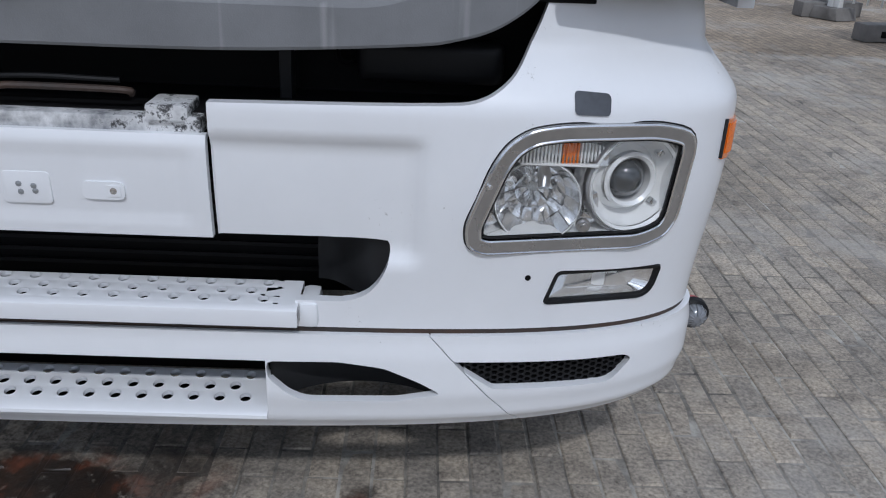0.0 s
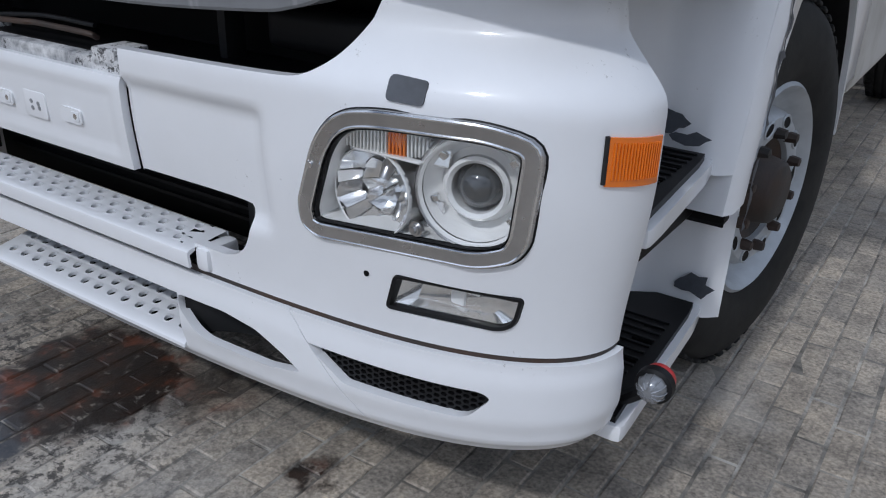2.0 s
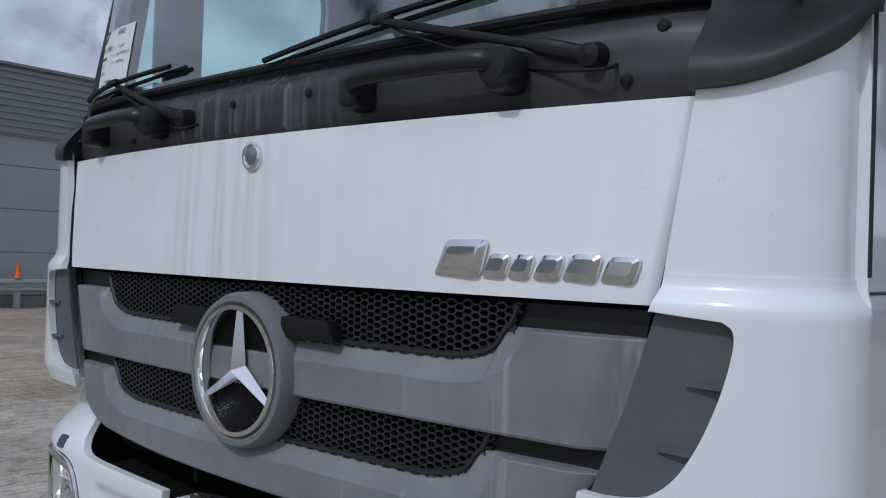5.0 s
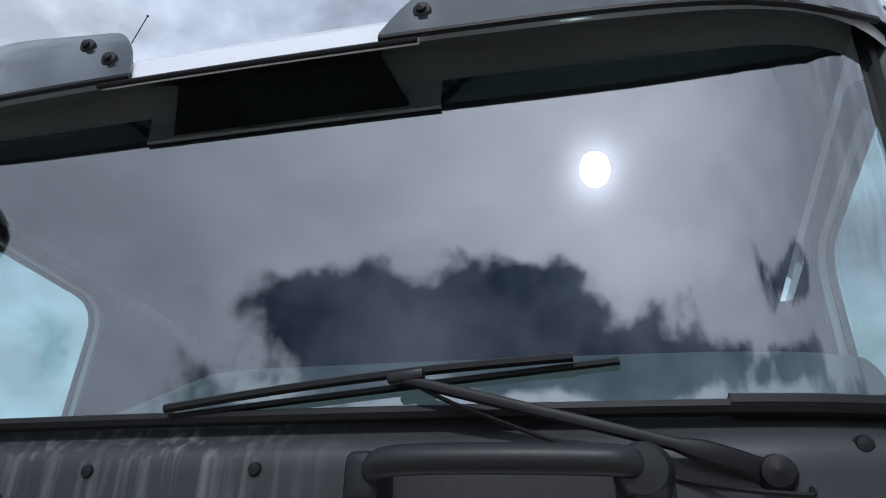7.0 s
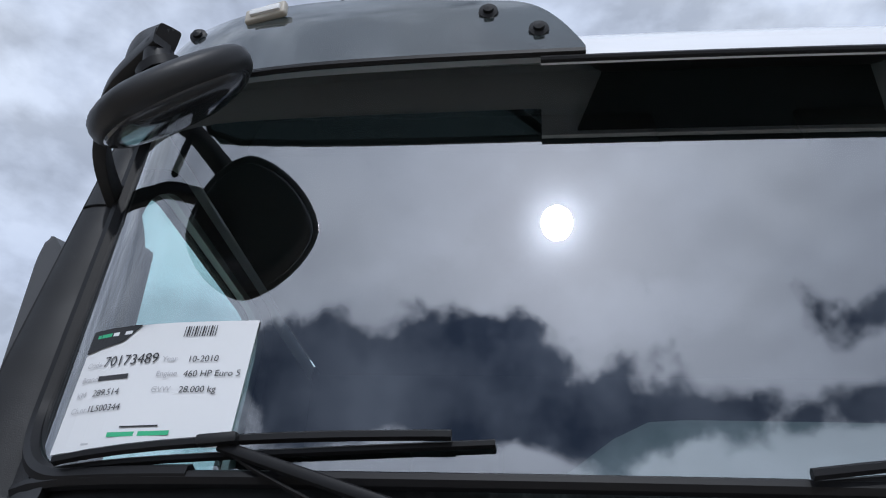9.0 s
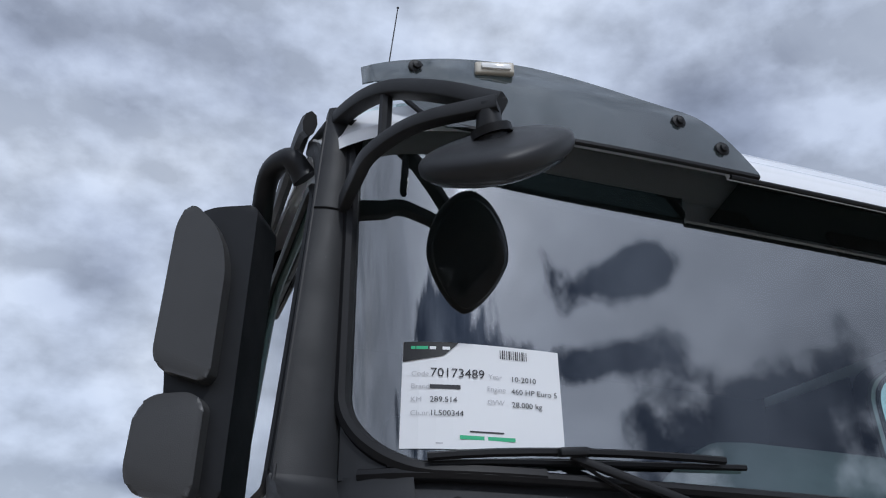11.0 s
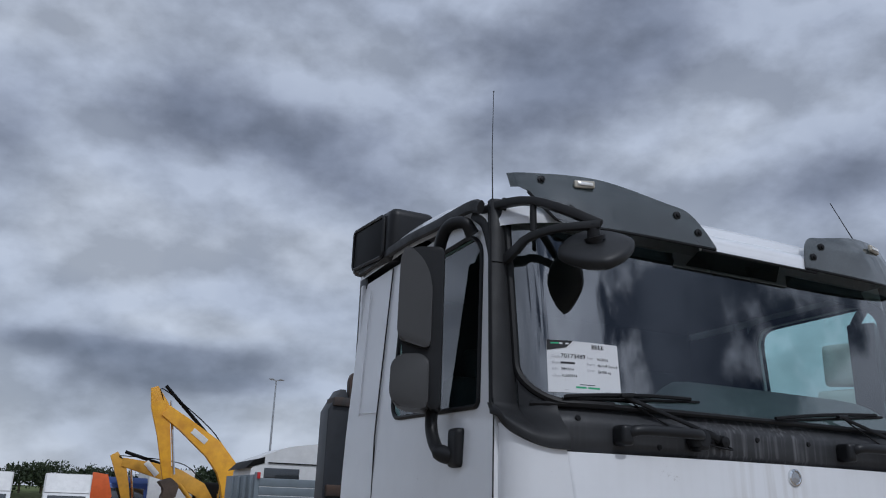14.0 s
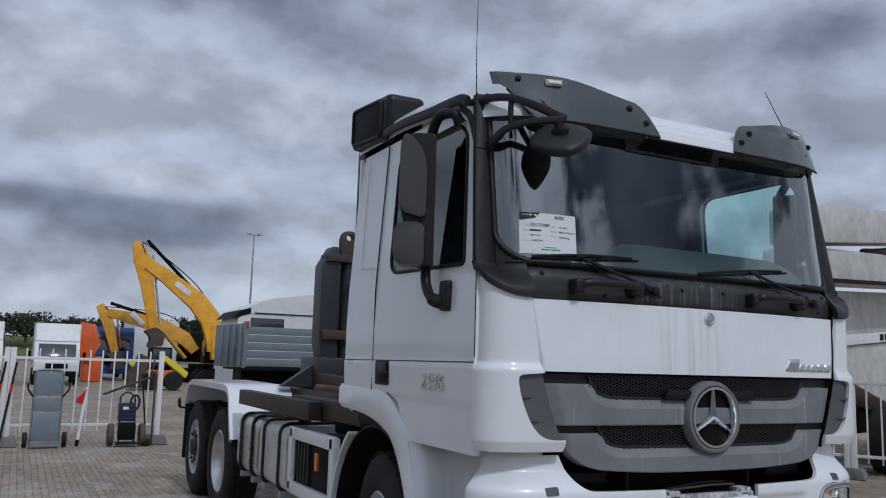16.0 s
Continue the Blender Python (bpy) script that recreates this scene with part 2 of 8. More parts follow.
PAPER = material("white_paper", (0.72, 0.73, 0.74), 0.6, vary=0.02, scale=10)
INK = material("black_ink", (0.03, 0.03, 0.035), 0.7)
PALEINK = material("pale_grey_ink", (0.45, 0.45, 0.47), 0.7)
GREENINK = material("green_ink", (0.05, 0.42, 0.20), 0.7)
CLOTH = material("dark_grey_seat_cloth", (0.022, 0.023, 0.027), 0.9, vary=0.3, scale=60)
# near-black trim: the dimness inside the cab is put into this colour
CABIN = material("shaded_cabin_trim", (0.022, 0.023, 0.026), 0.8, vary=0.2, scale=12, spec=0.2)
DASH = material("dark_dashboard", (0.11, 0.115, 0.12), 0.65, vary=0.15, scale=15)
YELLOW = material("yellow_machine_paint", (0.86, 0.43, 0.02), 0.42, vary=0.25, scale=2.5, other=(0.66, 0.29, 0.02))
OCHRE = material("faded_yellow_paint", (0.72, 0.37, 0.035), 0.5, vary=0.3, scale=2.5)
ORANGE = material("orange_paint", (0.75, 0.13, 0.02), 0.45, vary=0.2, scale=3)
LEMON = material("lemon_yellow_paint", (0.80, 0.66, 0.03), 0.45, vary=0.15, scale=4)
BLUE = material("blue_paint", (0.03, 0.09, 0.35), 0.4, vary=0.2, scale=3)
BODYGREY = material("grey_blue_panel", (0.165, 0.20, 0.225), 0.42, vary=0.18, scale=4)
MIXW = material("stained_white_paint", (0.60, 0.59, 0.56), 0.5, vary=0.3, scale=4, other=(0.40, 0.38, 0.34), coat=0.1)
CLAD = material("grey_cladding", (0.33, 0.35, 0.37), 0.5, vary=0.07, scale=0.8, bump=0.04, bump_scale=40)
CLADTOP = material("dark_grey_cladding", (0.22, 0.235, 0.25), 0.45, vary=0.1, scale=0.8)
CONC = material("weathered_concrete", (0.22, 0.21, 0.20), 0.85, vary=0.3, scale=8, bump=0.4)
BARK = material("bark", (0.09, 0.07, 0.05), 0.9, vary=0.3, scale=6)
LEAF = material("foliage", (0.035, 0.055, 0.022), 0.75, vary=0.5, scale=0.9)
GRASS = material("meadow_grass", (0.16, 0.17, 0.055), 0.9, vary=0.4, scale=0.06, other=(0.08, 0.11, 0.03))


def glass(name, colour, rough=0.0, face=0.05, body=None, amount=0.0):
    """A thin pane: clear and tinted straight through, with a mirror's gloss that grows at flat angles; body: milky share."""
    mat = bpy.data.materials.new(name)
    mat.use_nodes = True
    nt = mat.node_tree
    nt.nodes.clear()
    N, L = nt.nodes.new, nt.links.new
    out, mx, tr, gl, lw = (N("ShaderNode" + k) for k in ("OutputMaterial", "MixShader", "BsdfTransparent", "BsdfGlossy", "LayerWeight"))
    tr.inputs[0].default_value = (*colour, 1)
    gl.inputs[0].default_value, gl.inputs["Roughness"].default_value = (1, 1, 1, 1), rough
    lw.inputs[0].default_value = 0.5
    pw, mr = N("ShaderNodeMath"), N("ShaderNodeMapRange")
    pw.operation, pw.inputs[1].default_value = "POWER", 4.0
    mr.inputs["To Min"].default_value, mr.inputs["To Max"].default_value = face, 1.0
    L(lw.outputs["Facing"], pw.inputs[0])
    L(pw.outputs[0], mr.inputs[0])
    L(mr.outputs[0], mx.inputs[0])
    under = tr.outputs[0]
    if body:
        df, mb = N("ShaderNodeBsdfDiffuse"), N("ShaderNodeMixShader")
        df.inputs[0].default_value = (*body, 1)
        mb.inputs[0].default_value = amount
        tl, md = N("ShaderNodeBsdfTranslucent"), N("ShaderNodeMixShader")
        tl.inputs[0].default_value = (*body, 1)
        md.inputs[0].default_value = 0.45
        L(df.outputs[0], md.inputs[1])
        L(tl.outputs[0], md.inputs[2])
        L(under, mb.inputs[1])
        L(md.outputs[0], mb.inputs[2])
        under = mb.outputs[0]
    L(under, mx.inputs[1])
    L(gl.outputs[0], mx.inputs[2])
    L(mx.outputs[0], out.inputs[0])
    return mat


SCREEN = glass("windscreen_glass", (0.80, 0.96, 0.93), 0.0, 0.24)
PANE = glass("tinted_side_glass", (0.70, 0.90, 0.88), 0.004, 0.07)
LENS = glass("clear_lamp_lens", (0.95, 0.955, 0.955), 0.015, 0.05)
SMOKE = glass("smoked_visor_plastic", (0.38, 0.46, 0.46), 0.03, 0.08, (0.062, 0.074, 0.075), 0.70)


def dirty(mat, streak_colour, amount, lo=0.55, hi=0.75, scale=(30, 30, 1.2), middle=None, reach=1.0):
    """Rain streaks of dried dirt down a painted face."""
    nt = mat.node_tree
    N, L = nt.nodes.new, nt.links.new
    p = nt.nodes["Principled BSDF"]
    src = p.inputs["Base Color"].links[0].from_socket
    co, mp, n, ramp, mx = N("ShaderNodeTexCoord"), N("ShaderNodeMapping"), N("ShaderNodeTexNoise"), N("ShaderNodeValToRGB"), N("ShaderNodeMix")
    mp.inputs["Scale"].default_value = scale
    n.inputs["Scale"].default_value, n.inputs["Detail"].default_value = 1.0, 3
    n2, mul = N("ShaderNodeTexNoise"), N("ShaderNodeMath")
    n2.inputs["Scale"].default_value = 3.2
    mul.operation = "MULTIPLY"
    L(co.outputs["Object"], mp.inputs[0])
    L(co.outputs["Object"], n2.inputs["Vector"])
    L(mp.outputs[0], n.inputs["Vector"])
    el = ramp.color_ramp.elements
    el[0].position, el[0].color = lo, (0, 0, 0, 1)
    el[1].position, el[1].color = hi, (amount, amount, amount, 1)
    L(n.outputs[0], ramp.inputs[0])
    L(ramp.outputs[0], mul.inputs[0])
    L(n2.outputs[0], mul.inputs[1])
    mx.data_type = "RGBA"
    share = mul.outputs[0]
    if middle is not None:
        sx, mr, m2 = N("ShaderNodeSeparateXYZ"), N("ShaderNodeMapRange"), N("ShaderNodeMath")
        ab, sb = N("ShaderNodeMath"), N("ShaderNodeMath")
        L(co.outputs["Object"], sx.inputs[0])
        sb.operation, sb.inputs[1].default_value = "SUBTRACT", middle
        ab.operation, m2.operation = "ABSOLUTE", "MULTIPLY"
        L(sx.outputs[0], sb.inputs[0])
        L(sb.outputs[0], ab.inputs[0])
        L(ab.outputs[0], mr.inputs[0])
        mr.inputs["From Min"].default_value, mr.inputs["From Max"].default_value = reach * 0.4, reach
        mr.inputs["To Min"].default_value, mr.inputs["To Max"].default_value = 1.0, 0.08
        L(mr.outputs[0], m2.inputs[0])
        L(share, m2.inputs[1])
        share = m2.outputs[0]
    L(share, mx.inputs[0])
    L(src, mx.inputs[6])
    mx.inputs[7].default_value = (*streak_colour, 1)
    L(mx.outputs[2], p.inputs["Base Color"])
    return mat


GREYSTREAK = dirty(material("streaked_grey_plastic", (0.20, 0.205, 0.215), 0.55, vary=0.22, scale=7, bump=0.12, bump_scale=400, rough_vary=0.15), (0.46, 0.46, 0.46), 1.0, 0.60, 0.72, (26, 26, 1.0))
DARKSTREAK = dirty(material("streaked_dark_plastic", (0.030, 0.031, 0.034), 0.42, vary=0.3, scale=9, bump=0.12, bump_scale=500, rough_vary=0.2), (0.26, 0.26, 0.27), 0.85, 0.50, 0.78, (60, 60, 2.2), -0.12, 0.45)
WHITESTREAK = dirty(material("streaked_white_paint", (0.80, 0.81, 0.83), 0.34, vary=0.05, scale=5, coat=0.7, rough_vary=0.14), (0.44, 0.41, 0.36), 1.0, 0.44, 0.70, (26, 26, 0.45), -0.12, 0.26)


for mt in (GREYSTREAK, DARKSTREAK, DARK):
    specks(mt, (0.42, 0.42, 0.42), 60, 0.40, 0.44, 0.6)
specks(WHITESTREAK, (0.35, 0.33, 0.30), 90, 0.43, 0.46, 0.5)


def paving_material(name, pieces):
    """Worn concrete pavers with grit, moss-grey joints and oil stains by the truck's nose; pieces: bricks are real there."""
    mat = bpy.data.materials.new(name)
    mat.use_nodes = True
    nt = mat.node_tree
    N, L = nt.nodes.new, nt.links.new
    p = nt.nodes["Principled BSDF"]
    geo = N("ShaderNodeNewGeometry")
    pos = geo.outputs["Position"]

    def tex(scale, detail=6, rough=0.6):
        n = N("ShaderNodeTexNoise")
        n.inputs["Scale"].default_value, n.inputs["Detail"].default_value, n.inputs["Roughness"].default_value = scale, detail, rough
        L(pos, n.inputs["Vector"])
        return n.outputs[0]

    def ramp(src, *stops):
        r = N("ShaderNodeValToRGB")
        el = r.color_ramp.elements
        while len(el) < len(stops):
            el.new(0.5)
        for e, (at, c) in zip(el, stops):
            e.position, e.color = at, (*c, 1)
        L(src, r.inputs[0])
        return r.outputs[0]

    def mixed(f, a, b, kind="MIX"):
        n = N("ShaderNodeMix")
        n.data_type, n.blend_type = "RGBA", kind
        for i, v in ((0, f), (6, a), (7, b)):
            if isinstance(v, tuple):
                n.inputs[i].default_value = (*v, 1)
            elif isinstance(v, float):
                n.inputs[i].default_value = v
            else:
                L(v, n.inputs[i])
        return n.outputs[2]
    base = ramp(tex(0.55), (0.34, (0.285, 0.250, 0.207)), (0.50, (0.375, 0.333, 0.281)), (0.66, (0.465, 0.418, 0.358)))
    grit = ramp(tex(95, 3), (0.30, (0.55, 0.55, 0.55)), (0.55, (1, 1, 1)), (0.72, (1.3, 1.3, 1.28)))
    col = mixed(1.0, base, grit, "MULTIPLY")
    if pieces == "sand":
        col = ramp(tex(3.1, 8, 0.7), (0.38, (0.115, 0.105, 0.092)), (0.52, (0.26, 0.243, 0.215)), (0.64, (0.46, 0.44, 0.40)))
    elif pieces:
        rnd = N("ShaderNodeObjectInfo") if pieces == "objects" else geo
        each = ramp(rnd.outputs["Random" if pieces == "objects" else "Random Per Island"], (0.0, (0.82, 0.83, 0.85)), (1.0, (1.14, 1.115, 1.08)))
        col = mixed(1.0, col, each, "MULTIPLY")
    else:
        br, mp = N("ShaderNodeTexBrick"), N("ShaderNodeMapping")
        mp.inputs["Rotation"].default_value = (0, 0, radians(90))
        L(pos, mp.inputs[0])
        L(mp.outputs[0], br.inputs["Vector"])
        br.inputs["Scale"].default_value, br.inputs["Mortar Size"].default_value = 1.0, 0.007
        br.inputs["Brick Width"].default_value, br.inputs["Row Height"].default_value = 0.21, 0.08
        br.inputs["Color1"].default_value, br.inputs["Color2"].default_value = (0.8, 0.8, 0.82, 1), (1.12, 1.1, 1.07, 1)
        br.inputs["Mortar"].default_value = (0.55, 0.55, 0.52, 1)
        col = mixed(1.0, col, br.outputs[0], "MULTIPLY")
        col = mixed(1.0, col, (0.91, 0.845, 0.77), "MULTIPLY")
    # wear: pale scuffs and dark blotches a hand wide, and specks
    scuff = ramp(tex(9.0, 9, 0.72), (0.34, (0.62, 0.62, 0.63)), (0.47, (0.98, 0.98, 0.98)), (0.62, (1.22, 1.20, 1.16)))
    col = mixed(1.0, col, scuff, "MULTIPLY")
    speck = ramp(tex(38, 8, 0.8), (0.36, (0.45, 0.45, 0.46)), (0.46, (1.0, 1.0, 1.0)), (0.66, (1.05, 1.05, 1.05)), (0.70, (1.5, 1.48, 1.42)))
    col = mixed(0.8, col, speck, "MULTIPLY")
    # pale dust in long patches
    dust = ramp(tex(0.9, 7, 0.7), (0.52, (0, 0, 0)), (0.66, (0.55, 0.55, 0.55)))
    col = mixed(dust, col, (0.44, 0.42, 0.39))
    # oil soaked into the paving in front of the step
    nz, off, warp = N("ShaderNodeTexNoise"), N("ShaderNodeVectorMath"), N("ShaderNodeVectorMath")
    nz.inputs["Scale"].default_value, nz.inputs["Detail"].default_value, nz.inputs["Roughness"].default_value = 5.0, 9, 0.7
    L(pos, nz.inputs["Vector"])
    off.operation, warp.operation = "SUBTRACT", "MULTIPLY_ADD"
    L(nz.outputs[1], off.inputs[0])
    off.inputs[1].default_value = (0.5, 0.5, 0.5)
    L(off.outputs[0], warp.inputs[0])
    warp.inputs[1].default_value = (0.42, 0.42, 0)
    L(pos, warp.inputs[2])

    def near(x, y, inner, outer, amount=1.0):
        d = N("ShaderNodeVectorMath")
        d.operation = "DISTANCE"
        L(warp.outputs[0], d.inputs[0])
        d.inputs[1].default_value = (x, y, 0)
        return ramp(d.outputs["Value"], (inner, (amount,) * 3), (outer, (0, 0, 0)))
    fleck = ramp(tex(26, 9, 0.78), (0.50, (0, 0, 0)), (0.56, (0.9, 0.9, 0.9)))
    col = mixed(mixed(1.0, near(-0.30, -0.42, 0.35, 0.85), fleck, "MULTIPLY"), col, (0.035, 0.033, 0.032))
    if pieces != "sand":
        slate = mixed(1.0, near(-0.38, -0.56, 0.25, 0.32), ramp(tex(7, 9, 0.75), (0.36, (0.25, 0.25, 0.25)), (0.46, (0.95, 0.95, 0.95))), "MULTIPLY")
        col = mixed(slate, col, (0.058, 0.062, 0.072))
    rust = mixed(1.0, near(-0.25, -0.17, 0.22, 0.30), near(0.54, -0.10, 0.05, 0.10), "ADD")
    rust = mixed(1.0, rust, near(0.05, -0.02, 0.08, 0.22, 0.8), "ADD")
    oil = mixed(1.0, rust, ramp(tex(14, 9, 0.75), (0.35, (0.25, 0.25, 0.25)), (0.44, (0.97, 0.97, 0.97))), "MULTIPLY")
    tint = ramp(tex(8.0, 5), (0.44, (0.026, 0.020, 0.017)), (0.55, (0.044, 0.027, 0.020)), (0.66, (0.16, 0.055, 0.032)))
    col = mixed(oil, col, tint)
    # fainter stains further out on the yard
    col = mixed(near(-3.66, 0.22, 0.16, 0.30, 0.75), col, (0.055, 0.045, 0.038))
    col = mixed(near(1.9, 2.6, 0.20, 0.50, 0.4), col, (0.12, 0.11, 0.10))
    L(col, p.inputs["Base Color"])
    rg = ramp(oil, (0.0, (0.86, 0.86, 0.86)), (1.0, (0.36, 0.36, 0.36)))
    L(rg, p.inputs["Roughness"])
    bp = N("ShaderNodeBump")
    bp.inputs["Strength"].default_value, bp.inputs["Distance"].default_value = 0.55, 0.004
    L(tex(70, 6, 0.7), bp.inputs["Height"])
    L(bp.outputs[0], p.inputs["Normal"])
    return mat


PAVE = paving_material("block_paving", "")
PAVER = paving_material("paver", "objects")
PAVERS = paving_material("pavers", "islands")
SAND = paving_material("joint_sand", "sand")


# ---- mesh tools
def part(name, bm, mat, parent=None, label="", sharp=40):
    me = bpy.data.meshes.new(name)
    bmesh.ops.recalc_face_normals(bm, faces=bm.faces)
    bm.to_mesh(me)
    bm.free()
    me.materials.append(mat)
    if sharp:
        me.polygons.foreach_set("use_smooth", [True] * len(me.polygons))
        me.set_sharp_from_angle(angle=radians(sharp))
    ob = new(name, me)
    ob.parent = parent
    return tagged(ob, label)


def thing(name, label, category, group="", at=(0, 0, 0), kind=""):
    ob = new(name)
    ob.location = at
    ob.empty_display_size = 0.2
    return tagged(ob, label, category, group, kind)


def BM():
    return bmesh.new()


def box(bm, c, s, bevel=0.0, turn=None, seg=2):
    m = Matrix.Translation(c) @ (turn or Matrix()) @ Matrix.Diagonal((*s, 1))
    vs = bmesh.ops.create_cube(bm, size=1, matrix=m)["verts"]
    if bevel:
        es = list({e for v in vs for e in v.link_edges})
        bmesh.ops.bevel(bm, geom=es, offset=bevel, segments=seg, profile=0.6, affect="EDGES", clamp_overlap=True)
    return bm


def rot(axis, deg):
    return Matrix.Rotation(radians(deg), 4, axis)


def prism(bm, poly, a, b, axis="y", bevel=0.0):
    """A closed outline pushed along an axis from a to b."""
    put = {"x": lambda u, v, w: (w, u, v), "y": lambda u, v, w: (u, w, v), "z": lambda u, v, w: (u, v, w)}[axis]
    lo = [bm.verts.new(put(u, v, a)) for u, v in poly]
    hi = [bm.verts.new(put(u, v, b)) for u, v in poly]
    fs = [bm.faces.new(lo), bm.faces.new(hi[::-1])]
    n = len(poly)
    for i in range(n):
        fs.append(bm.faces.new((lo[i], hi[i], hi[(i + 1) % n], lo[(i + 1) % n])))
    if bevel:
        es = list({e for f in fs[:2] for e in f.edges})
        bmesh.ops.bevel(bm, geom=es, offset=bevel, segments=2, profile=0.6, affect="EDGES", clamp_overlap=True)
    bmesh.ops.triangulate(bm, faces=[f for f in bm.faces if len(f.verts) > 4])
    return bm


def loft(bm, rings, closed=True, caps=True):
    vs = [[bm.verts.new(p) for p in r] for r in rings]
    n = len(vs[0])
    for a, b in zip(vs, vs[1:]):
        for i in range(n if closed else n - 1):
            bm.faces.new((a[i], a[(i + 1) % n], b[(i + 1) % n], b[i]))
    if caps and closed:
        bm.faces.new(vs[0][::-1])
        bm.faces.new(vs[-1])
    return bm


def tube(bm, pts, r, seg=10, flat=1.0):
    """A round bar along points; r a number or one for each point."""
    pts = [Vector(p) for p in pts]
    rs = r if isinstance(r, (list, tuple)) else [r] * len(pts)
    rings, side = [], None
    for i, p in enumerate(pts):
        d = (pts[min(i + 1, len(pts) - 1)] - pts[max(i - 1, 0)]).normalized()
        ref = side if side is not None else (Vector((0, 0, 1)) if abs(d.z) < 0.9 else Vector((1, 0, 0)))
        u = (ref - d * ref.dot(d)).normalized()
        side = u
        w = d.cross(u)
        rings.append([p + (u * math.cos(k) + w * math.sin(k) * flat) * rs[i] for k in [2 * math.pi * j / seg for j in range(seg)]])
    return loft(bm, rings)


def bend(pts, n=6):
    """A smooth curve through points."""
    pts = [Vector(p) for p in pts]
    ext = [pts[0] * 2 - pts[1], *pts, pts[-1] * 2 - pts[-2]]
    out = []
    for a, b, c, d in zip(ext, ext[1:], ext[2:], ext[3:]):
        for k in range(n):
            t = k / n
            out.append(0.5 * (2 * b + (c - a) * t + (2 * a - 5 * b + 4 * c - d) * t * t + (3 * b - a - 3 * c + d) * t ** 3))
    return out + [pts[-1]]


def lathe(bm, prof, c, axis="x", seg=32, sign=1):
    """A profile of (radius, along) turned round an axis through c."""
    rings = []
    for r, a in prof:
        ring = []
        for k in range(seg):
            t = 2 * math.pi * k / seg
            u, v = r * math.cos(t), r * math.sin(t)
            o = {"x": (a * sign, u, v), "y": (u, a * sign, v), "z": (u, v, a * sign)}[axis]
            ring.append(Vector(c) + Vector(o))
        rings.append(ring)
    return loft(bm, rings, caps=False)


def rounded(poly, r, n=4):
    """An outline with its corners rounded; r one radius or one for each corner."""
    out = []
    k = len(poly)
    rs = r if isinstance(r, (list, tuple)) else [r] * k
    for i in range(k):
        p, a, b = Vector(poly[i]), Vector(poly[i - 1]), Vector(poly[(i + 1) % k])
        ra = min(rs[i], (a - p).length * 0.48, (b - p).length * 0.48)
        if ra < 1e-4:
            out.append(tuple(p))
            continue
        s, e = p + (a - p).normalized() * ra, p + (b - p).normalized() * ra
        for j in range(n + 1):
            t = j / n
            out.append(tuple(s * (1 - t) ** 2 + p * 2 * t * (1 - t) + e * t * t))
    return out


def grid_shell(bm, f, us, vs, thick):
    """A thick sheet: f(u, v, inward offset) gives its places."""
    A = [[bm.verts.new(f(u, v, 0.0)) for u in us] for v in vs]
    B = [[bm.verts.new(f(u, v, thick)) for u in us] for v in vs]
    nu, nv = len(us), len(vs)
    for j in range(nv - 1):
        for i in range(nu - 1):
            bm.faces.new((A[j][i], A[j][i + 1], A[j + 1][i + 1], A[j + 1][i]))
            bm.faces.new((B[j][i], B[j + 1][i], B[j + 1][i + 1], B[j][i + 1]))
    for i in range(nu - 1):
        bm.faces.new((A[0][i], B[0][i], B[0][i + 1], A[0][i + 1]))
        bm.faces.new((A[-1][i], A[-1][i + 1], B[-1][i + 1], B[-1][i]))
    for j in range(nv - 1):
        bm.faces.new((A[j][0], A[j + 1][0], B[j + 1][0], B[j][0]))
        bm.faces.new((A[j][-1], B[j][-1], B[j + 1][-1], A[j + 1][-1]))
    return bm


def carve(bm, cutters, op="DIFFERENCE"):
    """The mesh with other meshes taken out of it (or kept alone)."""
    def temp(b, name):
        me = bpy.data.meshes.new(name)
        bmesh.ops.recalc_face_normals(b, faces=b.faces)
        b.to_mesh(me)
        b.free()
        return new(name, me)
    body = temp(bm, "carved")
    tools = [temp(c, "cutter") for c in cutters]
    for t in tools:
        mod = body.modifiers.new("cut", "BOOLEAN")
        mod.operation, mod.object, mod.solver = op, t, "EXACT"
    bpy.context.view_layer.update()
    me = bpy.data.meshes.new_from_object(body.evaluated_get(bpy.context.evaluated_depsgraph_get()))
    out = BM()
    out.from_mesh(me)
    for o in (body, *tools):
        d = o.data
        bpy.data.objects.remove(o)
        bpy.data.meshes.remove(d)
    bpy.data.meshes.remove(me)
    return out


def span(a, b, step):
    n = max(1, round(abs(b - a) / step))
    return [a + (b - a) * i / n for i in range(n + 1)]


def both(poly):
    """A right-hand outline closed by its mirror image on the left."""
    return list(poly) + [(-x, z) for x, z in reversed(poly)]


def flip(poly, s):
    return [(x * s, z) for x, z in poly]


def letters(text, size, depth=0.002, shear=0.0, spacing=1.0, align="LEFT"):
    cu = bpy.data.curves.new("letters", "FONT")
    cu.body, cu.size, cu.extrude, cu.shear, cu.space_character, cu.align_x = text, size, depth, shear, spacing, align
    cu.resolution_u = 3
    ob = new("letters", cu)
    bpy.context.view_layer.update()
    me = bpy.data.meshes.new_from_object(ob.evaluated_get(bpy.context.evaluated_depsgraph_get()))
    bm = BM()
    bm.from_mesh(me)
    bpy.data.objects.remove(ob)
    bpy.data.curves.remove(cu)
    bpy.data.meshes.remove(me)
    return bm


